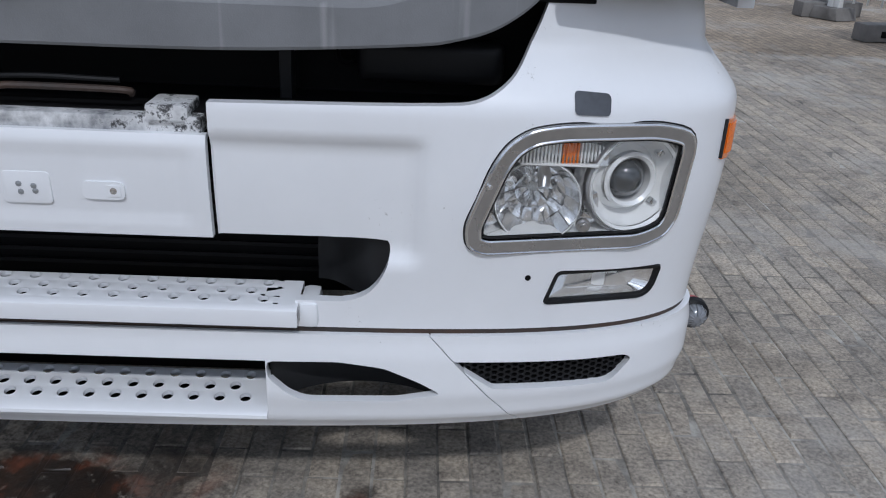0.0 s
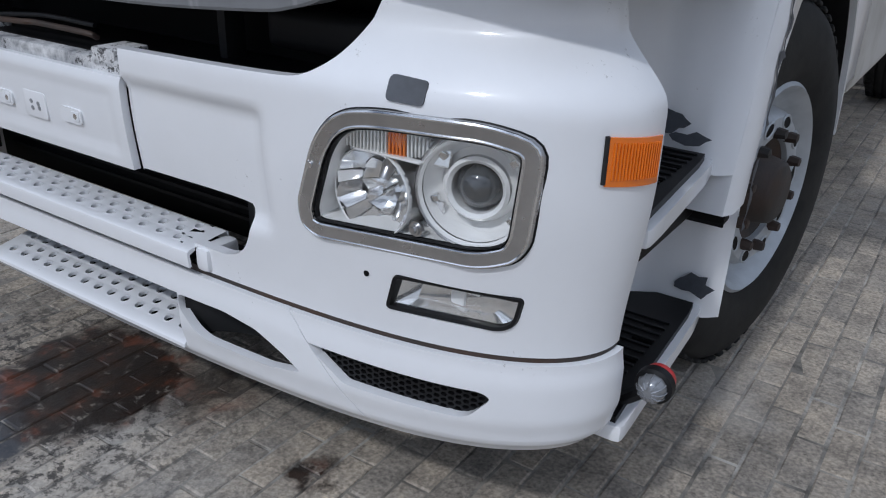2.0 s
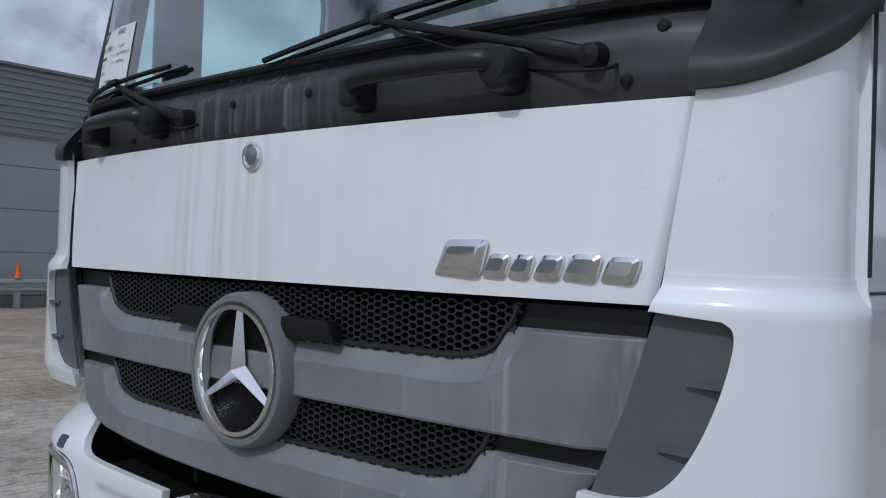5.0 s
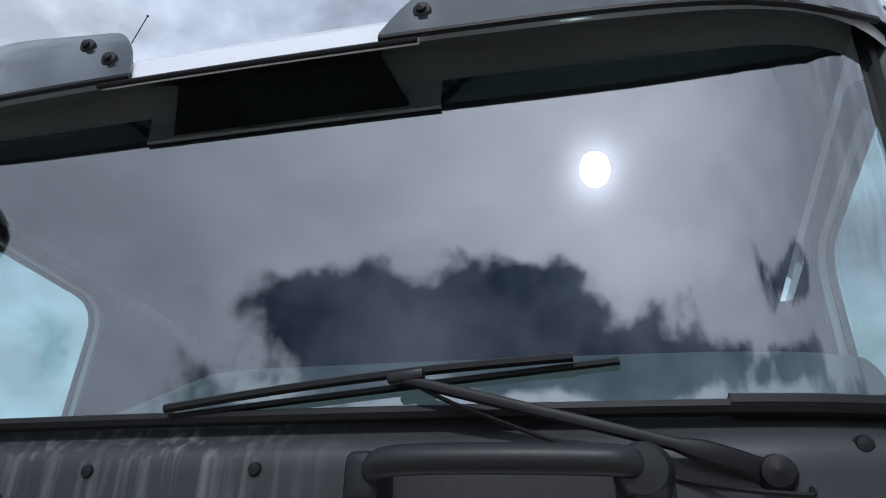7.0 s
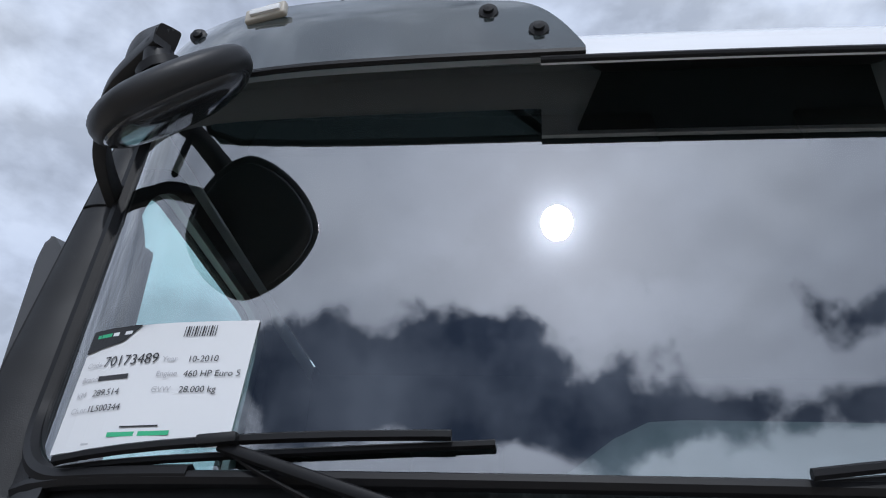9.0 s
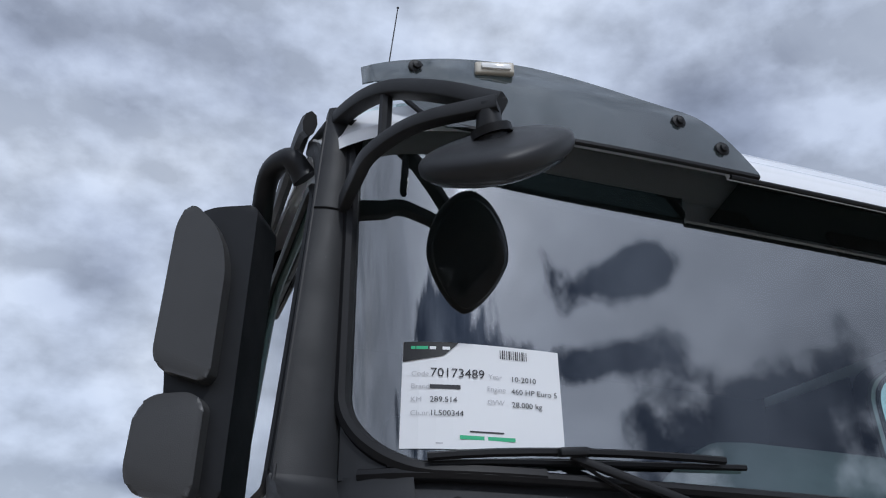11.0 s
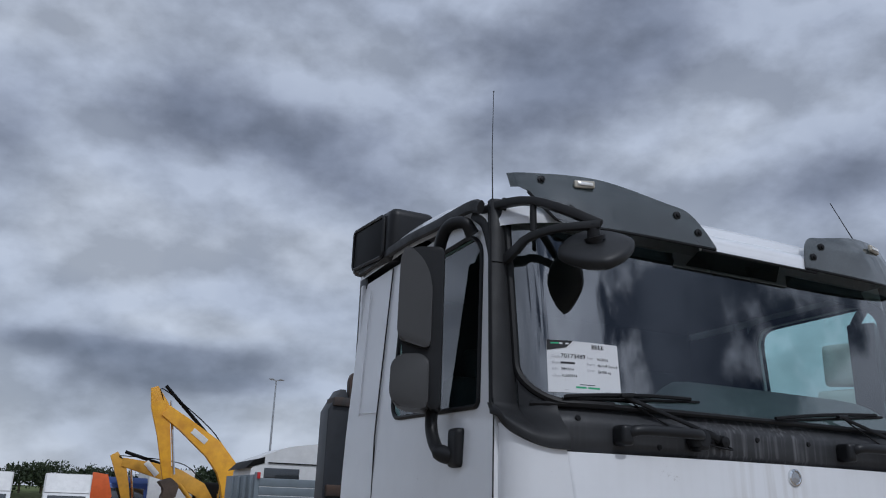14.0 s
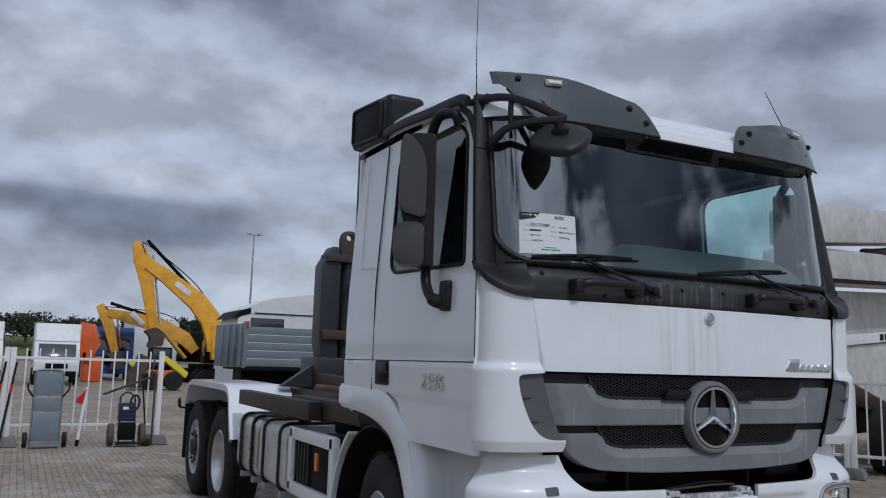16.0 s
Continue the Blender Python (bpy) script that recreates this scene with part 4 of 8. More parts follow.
    part("indicator_rail", box(BM(), (0.885 * s, -0.268, 0.899), (0.135, 0.012, 0.004), 0.001), SATIN, lamp)
    # adjuster and the mirror facets that fill the housing round the reflector
    part("adjuster", lathe(BM(), [(0.0, -0.006), (0.005, -0.006), (0.006, -0.002), (0.009, -0.002), (0.009, 0.004), (0.013, 0.004), (0.013, 0.010)], (0.940 * s, -0.268, 0.786), "y", 16), TRIM, lamp)
    for k in range(13):
        a = radians(128 + k * 17)
        bm = box(BM(), ((0.855 + 0.104 * math.cos(a)) * s, -0.226 + 0.012 * math.sin(2.3 * k), 0.828 + 0.096 * math.sin(a)), (0.028, 0.008, 0.044), 0.003, rot("Y", -(math.degrees(a) - 90) * s) @ rot("X", 14 + 16 * math.sin(1.9 * k)), 1)
        part("facet", bm, MIRRORED, lamp)
    for x, z, w in ((0.965, 0.900, 0.03), (0.957, 0.815, 0.028), (1.005, 0.764, 0.05), (1.085, 0.775, 0.03), (1.085, 0.935, 0.04)):
        part("facet", box(BM(), (x * s, NOSE.y(x) + 0.045, z), (w, 0.008, 0.03), 0.003, rot("X", -12) @ rot("Z", 20 * s), 1), MIRRORED, lamp)
    # clear cover
    cover = shrink(LAMP, 0.033)
    bm = BM()
    pts = [Vector((x * s, NOSE.y(x) + bumper_in(x, z) + 0.004, z)) for x, z in cover]
    ring2 = [Vector(((0.93 + (p.x * s - 0.93) * 0.5) * s, NOSE.y(0.93 + (p.x * s - 0.93) * 0.5) - 0.006, 0.858 + (p.z - 0.858) * 0.5)) for p in pts]
    loft(bm, [pts, ring2], caps=False)
    bm.faces.new([bm.verts.new(p) for p in ring2])
    bmesh.ops.remove_doubles(bm, verts=bm.verts, dist=1e-5)
    bmesh.ops.triangulate(bm, faces=[f for f in bm.faces if len(f.verts) > 4])
    cv = part("cover_lens", bm, LENS, lamp, "clear plastic lamp cover", 80)
    cv.visible_shadow = False
    part("trim_screw", lathe(BM(), [(0.0, -0.003), (0.005, -0.002), (0.005, 0.004)], (0.765 * s, NOSE.y(0.765) - 0.009, 0.868), "y", 10), CHROME, lamp)


def shrink(poly, d):
    """An outline drawn in by about d on all sides."""
    n, out = len(poly), []
    area = sum(poly[i - 1][0] * poly[i][1] - poly[i][0] * poly[i - 1][1] for i in range(n))
    sg = 1 if area > 0 else -1
    for i in range(n):
        a, p, b = Vector(poly[i - 1]), Vector(poly[i]), Vector(poly[(i + 1) % n])
        d1, d2 = (p - a), (b - p)
        nn = Vector((-(d1.normalized() + d2.normalized()).y, (d1.normalized() + d2.normalized()).x)).normalized()
        out.append(tuple(p + nn * d * sg))
    return out


def BM_ring(outline, o, width, s, thick=0.016):
    """A rim that follows an outline on the nose, with rounded front."""
    a, b = outline, shrink(outline, width)
    m1, m2 = shrink(outline, width * 0.18), shrink(outline, width * 0.82)

    def on(poly, lift):
        return [Vector((x * s, NOSE.y(x) + bumper_in(x, z) + o + lift, z)) for x, z in poly]
    rings = [on(a, 0.012), on(a, -0.002), on(m1, -0.009), on(m2, -0.007), on(b, 0.002), on(b, thick)]
    bm = BM()
    vs = [[bm.verts.new(p) for p in r] for r in rings]
    n = len(a)
    for r, q in zip(vs, vs[1:]):
        for i in range(n):
            bm.faces.new((r[i], r[(i + 1) % n], q[(i + 1) % n], q[i]))
    return bm


LENSCLEAR = material("clear_ribbed_plastic", (0.80, 0.80, 0.78), 0.12, vary=0.05, coat=0.5)
LENSBALL = material("dark_ball_lens", (0.05, 0.055, 0.06), 0.05, coat=1.0, spec=0.8)
for s in (1, -1):
    headlamp(s)


def fog_lamp(s):
    f = part("fog_lamp", BM_ring(FOG, 0.006, 0.009, s), BLACK, truck, "fog lamp with black rim")
    ins = shrink(FOG, 0.010)
    bm = BM()
    top = [Vector((x * s, NOSE.y(x) + 0.034, z)) for x, z in ins]
    back = [Vector(((0.99 + (x - 0.99) * 0.7) * s, NOSE.y(x) * 0.6 - 0.055, 0.66 + (z - 0.66) * 0.7)) for x, z in ins]
    loft(bm, [top, back], caps=False)
    bm.faces.new([bm.verts.new(p) for p in back])
    bmesh.ops.triangulate(bm, faces=[q for q in bm.faces if len(q.verts) > 4])
    part("reflector", bm, MIRRORED, f, "mirror reflector", 20)
    part("bulb_shield", box(box(BM(), (0.99 * s, -0.20, 0.66), (0.03, 0.03, 0.03), 0.006), (1.01 * s, -0.20, 0.672), (0.035, 0.012, 0.008), 0.002), SATIN, f)
    bm = BM()
    bm.faces.new([bm.verts.new(Vector((x * s, NOSE.y(x) + 0.030, z))) for x, z in ins])
    bmesh.ops.triangulate(bm, faces=bm.faces)
    cv = part("cover_lens", bm, LENS, f, "clear fog lamp glass")
    cv.visible_shadow = False


for s in (1, -1):
    fog_lamp(s)
    # side indicator at the corner
    bm = BM()

    def ind(u, v, o, s=s):
        a = NOSE.at(u, -0.004 + o)
        return Vector((a.x * s, a.y, v - 0.10 * (u - 1.33)))
    L0 = next(d for d, p in zip(NOSE.s, NOSE.pts) if p.x > 1.199)
    grid_shell(bm, ind, span(L0, NOSE.length - 0.016, 0.006), span(0.877, 0.952, 0.015), 0.02)
    il = part("side_indicator", bm, AMBER, truck, "amber ribbed side indicator")
    bm = BM()
    for k in range(17):
        u = L0 + 0.010 + (NOSE.length - L0 - 0.034) * k / 16
        p, q = ind(u, 0.888, -0.0012), ind(u, 0.944, -0.0012)
        tube(bm, [p, q], 0.0016, 5)
    part("lens_ribs", bm, AMBER, il)
    part("indicator_edge", tube(BM(), [ind(L0 - 0.002, 0.880, 0.002), ind(L0 - 0.002, 0.953, 0.002)], 0.004, 6), DARK, il)

# ---- grille, flap and corners
def face_y(x, z):
    """The cab's upright front."""
    return -0.305 + 0.056 * x * x + 0.05 * max(0.0, z - 1.55) * x * x + 0.03 * max(0.0, z - 1.6)


def sweep(x, a, b):
    """Flat, then a quarter bend upwards between a and b."""
    t = min(max((abs(x) - a) / (b - a), 0.0), 1.0)
    return 1 - math.sqrt(max(1 - t * t, 0.0)) if t < 0.8 else 0.4 + 0.6 * math.sin((t - 0.8) / 0.2 * math.pi / 2)


def low1(x):
    return 1.414 + 0.006 * min(abs(x), 0.6) + 0.064 * sweep(x, 0.56, 0.705)


def low2(x):
    return 1.187 + 0.006 * min(abs(x), 0.6) + 0.066 * sweep(x, 0.50, 0.655)


GRILLE = [(0.0, 1.047), (0.35, 1.050), (0.62, 1.064), (0.70, 1.075), (0.77, 1.099), (0.837, 1.152), (0.866, 1.21), (0.889, 1.26), (0.901, 1.316), (0.919, 1.398), (0.958, 1.488), (0.972, 1.528)]


FOOT = bend([(x, z, 0) for x, z in GRILLE[:8]])


def grille_foot(x):
    return float(np.interp(abs(x), [p.x for p in FOOT], [p.y for p in FOOT])) + 0.022


def grille_bar(top, a, b, foot, end_top, end_foot, name, parent, label=""):
    """A moulded bar: a sloping shelf under the netting, a crease, an upright face."""
    rings = []
    for k in range(-110, 111):
        u = k / 110
        u = math.copysign(1 - (1 - abs(u)) ** 1.15, u)
        x = u * end_top
        zt = top(x)
        zr = min(top(0.0) - 0.040 + (top(0.9) - top(0.0) + 0.037) * sweep(x, a + 0.03, b + 0.06), zt - 0.003)
        xf = u * end_foot
        zf = min(foot(xf), zr - 0.004)
        rnd = 0.020 * ease(0.93, 1.0, abs(u))
        y0, y1, y2 = face_y(x, zt) + rnd, face_y(x, zr) + rnd, face_y(xf, zf) + rnd
        xm = x + (xf - x) * min(max((zt - zr) / max(zt - zf, 1e-4), 0), 1)
        rings.append([(x, y0 + 0.070, zt), (x, y0 + 0.026, zt), (xm, y1 + 0.001, zr), (xm, y1, zr - 0.003), (xf, y2 + 0.001, zf + 0.006), (xf, y2 + 0.004, zf + 0.001), (xf, y2 + 0.032, zf + 0.002), (xf, y2 + 0.070, zf + 0.002)])
    return part(name, loft(BM(), rings), GREYSTREAK, parent, label, 14)


NETTING = material("black_netting", (0.020, 0.021, 0.024), 0.42, vary=0.2, scale=12)


def make_grille():
    g = grille_bar(low1, 0.56, 0.705, lambda x: 1.293 - 0.002 * abs(x), 0.957, 0.897, "grille", truck, "dusty grey plastic grille with two mesh bands")
    grille_bar(low2, 0.50, 0.655, grille_foot, 0.889, 0.866, "lower_bar", g)
    for name, lo, top, xm in (("upper_mesh", low1, 1.525, 0.715), ("lower_mesh", low2, 1.296, 0.665)):
        def at(x, z, o):
            return Vector((x, face_y(x, z) + 0.022 + o, z))

        def inside(x, z):
            return abs(x) < xm + 0.02 - 0.35 * (top - z) and lo(x) - 0.016 < z < top + 0.004
        part(name, comb(BM(), at, inside, -0.74, 0.74, lo(0) - 0.01, top + 0.01, 0.0365, 0.0140, 0.0036, 0.014), NETTING, g, "black honeycomb netting", 0)
        for sd in (1, -1):
            edge = [(x, lo(x) + 0.003) for x in span(0.13, xm - 0.012, 0.012)] + [(xm + 0.004, top - 0.004)]
            part("mesh_rim", tube(BM(), [(x * sd, face_y(x, z) + 0.022, z) for x, z in edge], 0.0055, 6), NETTING, g)
        # the dark behind the netting is put into a black sheet
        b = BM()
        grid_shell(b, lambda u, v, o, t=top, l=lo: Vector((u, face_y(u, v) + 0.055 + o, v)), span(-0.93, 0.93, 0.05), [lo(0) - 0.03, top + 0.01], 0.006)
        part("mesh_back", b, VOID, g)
        for s in (1, -1):
            b = BM()
            e0, e1 = xm - 0.02, 0.955 if name == "upper_mesh" else 0.897
            grid_shell(b, lambda u, v, o, s=s, t=top, l=lo, e0=e0, e1=e1: Vector(((e0 - 0.30 * (t - v) + (e1 - e0 + 0.1 * (t - v)) * u) * s, face_y(e0 + (e1 - e0) * u, v) + 0.034 + o, v)), span(0, 1, 0.1), span(lo(0.9) - 0.02, top, 0.02), 0.008)
            part("blank_strip", b, CHAR, g, "smooth charcoal strip at the mesh's end")
    for s in (1, -1):
        b = prism(BM(), rounded([(0.135 * s, 1.418), (0.305 * s, 1.418), (0.283 * s, 1.462), (0.135 * s, 1.462)], 0.006, 2), -0.312, -0.285, bevel=0.002)
        part("blank_pocket", b, BLACK, g)
    # round ornament with three arms
    o = part("ornament", lathe(BM(), [(0.150, 0.03), (0.150, -0.022), (0.156, -0.030), (0.168, -0.028), (0.176, -0.014), (0.178, 0.03)], (0, -0.305, 1.331), "y", 64), GREY, g, "grey round emblem housing with chrome three-arm ornament")
    part("chrome_ring", lathe(BM(), [(0.132, 0.0), (0.132, -0.02), (0.137, -0.032), (0.147, -0.032), (0.151, -0.020), (0.151, 0.0)], (0, -0.305, 1.331), "y", 64), CHROME, o)
    b = BM()
    for k in range(3):
        a, q = radians(90 + 120 * k), radians(90 + 120 * k + 60)
        tip = Vector((0.134 * math.cos(a), -0.012, 0.134 * math.sin(a)))
        ridge = Vector((0, -0.036, 0))
        l = Vector((0.021 * math.cos(a + radians(60)), -0.008, 0.021 * math.sin(a + radians(60))))
        r = Vector((0.021 * math.cos(a - radians(60)), -0.008, 0.021 * math.sin(a - radians(60))))
        c = Vector((0, -0.305, 1.331))
        tl, tr = tip + Vector((0.006 * math.sin(a), 0, -0.006 * math.cos(a))), tip - Vector((0.006 * math.sin(a), 0, -0.006 * math.cos(a)))
        vt = [b.verts.new(c + p) for p in (ridge, l, tr, tip + Vector((0, -0.012, 0)), tl, r)]
        b.faces.new((vt[0], vt[1], vt[2], vt[3]))
        b.faces.new((vt[0], vt[3], vt[4], vt[5]))
    bmesh.ops.remove_doubles(b, verts=b.verts, dist=1e-4)
    part("three_arm_star", b, CHROME, o, "", 5)

    def disc(x, z, oo):
        return Vector((x, -0.303 + oo, z))
    part("ornament_mesh", comb(BM(), disc, lambda x, z: math.hypot(x, z - 1.331) < 0.138, -0.14, 0.14, 1.195, 1.47, 0.0125, 0.0078, 0.0028, 0.006), BLACK, o, "", 0)
    part("ornament_back", lathe(BM(), [(0.0, 0.0), (0.148, 0.0), (0.148, 0.01)], (0, -0.29, 1.331), "y", 32), VOID, o)
    return g


grille = make_grille()


def flap_at(u, z, o):
    w = 0.973 + 0.052 * (z - 1.535) / 0.33
    x = u * w
    return Vector((x, face_y(x, z) + 0.012 * ease(0.985, 1.0, abs(u)) + o, z))


us = [math.copysign(1 - (1 - abs(k) / 40) ** 1.5, k) for k in range(-40, 41)]
flap = part("front_flap", grid_shell(BM(), flap_at, us, [1.535, 1.538, 1.545, 1.58, 1.62, 1.66, 1.70, 1.74, 1.78, 1.82, 1.85, 1.860, 1.864], 0.02), WHITESTREAK, truck, "white front flap with dried rain streaks")
part("round_badge", lathe(BM(), [(0.0, -0.008), (0.020, -0.008), (0.024, -0.006), (0.027, -0.011), (0.033, -0.009), (0.035, 0.004)], (0, -0.297, 1.817), "y", 32), CHROME, flap, "small round metal badge")
part("badge_field", lathe(BM(), [(0.0, -0.0095), (0.021, -0.0085), (0.022, -0.005)], (0, -0.297, 1.817), "y", 24), TRIM, flap)
# chrome model badge as plain slanted shapes
for x0, w, h in ((0.548, 0.105, 0.068), (0.655, 0.050, 0.044), (0.708, 0.045, 0.044), (0.757, 0.052, 0.044), (0.812, 0.064, 0.047), (0.880, 0.062, 0.044)):
    bm = BM()
    sl = h * 0.45
    poly = rounded([(x0, 1.566), (x0 + w, 1.566), (x0 + w + sl * 0.6, 1.566 + h), (x0 + sl, 1.566 + h)], 0.012, 3)
    y = face_y(x0 + w / 2, 1.6) - 0.002
    inner = [(x0 + w / 2 + sl * 0.4 + (x - x0 - w / 2 - sl * 0.4) * 0.72, 1.566 + h * 0.56 + (z - 1.566 - h / 2) * 0.5) for x, z in poly]
    loft(bm, [[(x, y + 0.004, z) for x, z in poly], [(x, y - 0.003, z) for x, z in poly], [(x, y - 0.009, z) for x, z in inner]])
    part("badge_shape", bm, CHROME, flap, "chrome slanted badge shape", 20)


CORNER = Plan(1.248, -0.288, 0.185, 9.0, 0.45, -0.095)


def corner_at(u, z, o, s, inset=0.0):
    p = CORNER.at(u, o + inset)
    return Vector((p.x * s, p.y, z))


INSET = [(0.982, 1.527), (1.085, 1.518), (1.104, 1.505), (1.098, 1.455), (1.08, 1.39), (1.052, 1.321), (1.02, 1.272), (0.985, 1.245), (0.95, 1.233), (0.90, 1.229), (0.84, 1.232), (0.87, 1.33), (0.90, 1.42), (0.94, 1.527)]
INSET = smooth(INSET, 1, 9)
FAIR = [(0.984, 1.552), (0.93, 1.38), (0.885, 1.243), (0.866, 1.232), (0.862, 1.216), (0.866, 1.190), (0.873, 1.174), (1.6, 1.160), (1.6, 1.62), (1.0, 1.62)]


def foot_z(x):
    """Lower edge of the dark trim under the windscreen's corner."""
    u = min(max((abs(x) - 1.05) / 0.19, 0.0), 1.0)
    return 1.868 + 0.125 * (1 - math.sqrt(1 - u * u))


MIDGREY = material("mid_grey_plastic", (0.095, 0.098, 0.105), 0.55, vary=0.2, scale=8, bump=0.15, bump_scale=350)


def corner(s):
    lip = lambda z: 0.022 * ease(1.535, 1.575, z) + 0.017 * max(1.222 - z, 0.0) / 0.044
    bm = grid_shell(BM(), lambda u, z, o: corner_at(u, z, o, s, lip(z)), span(0.84, CORNER.length, 0.0125), [1.178, 1.190, 1.205, 1.219, 1.2225, *span(1.235, 1.585, 0.0125)], 0.02)
    bm = carve(bm, [cut(flip(FAIR, s))], "INTERSECT")
    c = part("corner_fairing", carve(bm, [cut(flip(INSET, s))]), WHITE, truck, "white corner fairing with dark finned inset")
    b = BM()
    grid_shell(b, lambda u, z, o: corner_at(u, z, o + 0.022, s), span(0.83, 1.18, 0.02), span(1.20, 1.545, 0.025), 0.006)
    part("fairing_inset", carve(b, [cut(flip([(0.989, 1.56), (0.935, 1.38), (0.872, 1.215), (0.9, 1.19), (1.12, 1.19), (1.16, 1.5), (1.1, 1.56)], s))], "INTERSECT"), MIDGREY, c, "matt dark grey plastic inset")
    for x0, x1, z in ((1.03, 1.088, 1.421), (0.99, 1.052, 1.317)):
        b = BM()
        prism(b, [(x0 * s, CORNER.y(x0) + 0.016), (x1 * s, CORNER.y(x1) + 0.002), (x1 * s, CORNER.y(x1) + 0.03), (x0 * s, CORNER.y(x0) + 0.03)], z - 0.004, z + 0.004, "z")
        part("fin", b, MIDGREY, c)
    # corner pillar above the ledge
    def start(z):
        return 0.985 + 0.05 * (min(z, 1.88) - 1.55) / 0.33
    b = BM()

    def panel(u, v, o):
        x = corner_at(1.035 + (CORNER.length - 1.035) * u, 2.0, 0.026, 1).x
        z = 1.565 + (foot_z(x) + 0.02 - 1.565) * v
        return corner_at(start(z) + (CORNER.length - start(z)) * u, z, o + 0.026, s)
    grid_shell(b, panel, span(0, 1, 0.02), span(0, 1, 0.05), 0.02)
    part("corner_panel", b, WHITE, truck, "smooth white corner panel")
    part("flap_gap", tube(BM(), [((0.9795 + 0.0525 * (z - 1.535) / 0.33) * s, face_y(1.0, z) + 0.004, z) for z in span(1.53, 1.87, 0.03)], 0.0055, 6), BLACK, truck, "dark gap beside the flap")
    # dark joint between flap and corner
    b = BM()
    grid_shell(b, lambda u, z, o: Vector(((0.968 + (0.15 if z > 1.53 else 0.30) * (z - 1.535) + 0.03 * u) * s, face_y(1.0, z) + 0.026 + o, z)), [0, 1], span(1.21, 1.87, 0.03), 0.01)
    part("joint", b, BLACK, truck)


for s in (1, -1):
    corner(s)


# ---- scuttle, windscreen and pillars
def screen_y(x, z):
    return -0.232 + 0.13 * (z - 2.04) + 0.03 * x * x + 0.028 * x ** 12


def scuttle_at(x, z, o):
    y = screen_y(x, 2.04) - 0.028 + 0.040 * ease(1.97, 2.03, z) + 0.012 * ease(1.89, 1.865, z)
    flush = face_y(x, 1.87) + 0.018 + 0.012 * ease(1.89, 1.865, z)
    return Vector((x, y + (min(flush, y) - y) * ease(0.70, 1.02, abs(x)) * ease(2.035, 1.92, z) + o, z))


scuttle = part("scuttle_panel", grid_shell(BM(), scuttle_at, span(-1.025, 1.025, 0.03), [1.868, 1.872, 1.89, 1.92, 1.95, 1.97, 1.985, 2.0, 2.015, 2.03], 0.02), DARKSTREAK, truck, "dusty charcoal panel below the windscreen")
part("screen_seal", tube(BM(), [Vector((x, screen_y(x, 2.035) - 0.006, 2.036)) for x in span(-1.1, 1.1, 0.05)], 0.012, 8), BLACK, truck)
for x, z in ((0.955, 1.985), (-0.955, 1.985), (0.14, 1.955), (-0.14, 1.955), (0.9, 1.90), (-0.62, 1.90)):
    part("panel_screw", lathe(BM(), [(0.0, -0.006), (0.009, -0.005), (0.011, 0.0), (0.014, 0.002)], (x, scuttle_at(x, z, 0).y, z), "y", 12), BLACK, scuttle)


def grab(x0, x1):
    """A moulded climbing handle."""
    h = part("grab_handle", tube(BM(), bend([(x0, scuttle_at(x0, 1.93, 0).y + 0.01, 1.925), (x0 + 0.012, scuttle_at(x0, 1.93, 0).y - 0.05, 1.938), (x0 + 0.06, scuttle_at(x0, 1.93, 0).y - 0.075, 1.95), (x1 - 0.07, scuttle_at(x1, 1.93, 0).y - 0.075, 1.95), (x1 - 0.012, scuttle_at(x1, 1.93, 0).y - 0.055, 1.945), (x1, scuttle_at(x1, 1.93, 0).y + 0.01, 1.93)]), 0.021, 12, 0.8), CHAR, truck, "black moulded climbing handle")
    for x in (x0, x1):
        b = BM()
        box(b, (x, scuttle_at(x, 1.93, 0).y - 0.03, 1.93), (0.05, 0.075, 0.075), 0.018, seg=3)
        part("handle_foot", b, CHAR, h)
    part("handle_cap", lathe(BM(), [(0.0, -0.03), (0.030, -0.028), (0.038, -0.012), (0.038, 0.03)], (x1 - 0.005, scuttle_at(x1, 1.94, 0).y - 0.04, 1.938), "y", 20), CHAR, h)


grab(0.325, 0.69)
grab(-0.80, -0.46)


def windscreen():
    bm = BM()
    us, zs = [math.copysign(1 - (1 - abs(k) / 60) ** 1.4, k) for k in range(-60, 61)], span(2.032, 2.87, 0.03)
    V = [[bm.verts.new((u * 1.135, screen_y(u * 1.135, z), z)) for u in us] for z in zs]
    for j in range(len(zs) - 1):
        for i in range(len(us) - 1):
            bm.faces.new((V[j][i], V[j][i + 1], V[j + 1][i + 1], V[j + 1][i]))
    part("windscreen", bm, SCREEN, truck, "tinted windscreen reflecting the clouds", 80)


windscreen()


def door_front(z):
    return -0.088 + 0.155 * max(0.0, z - 2.0)


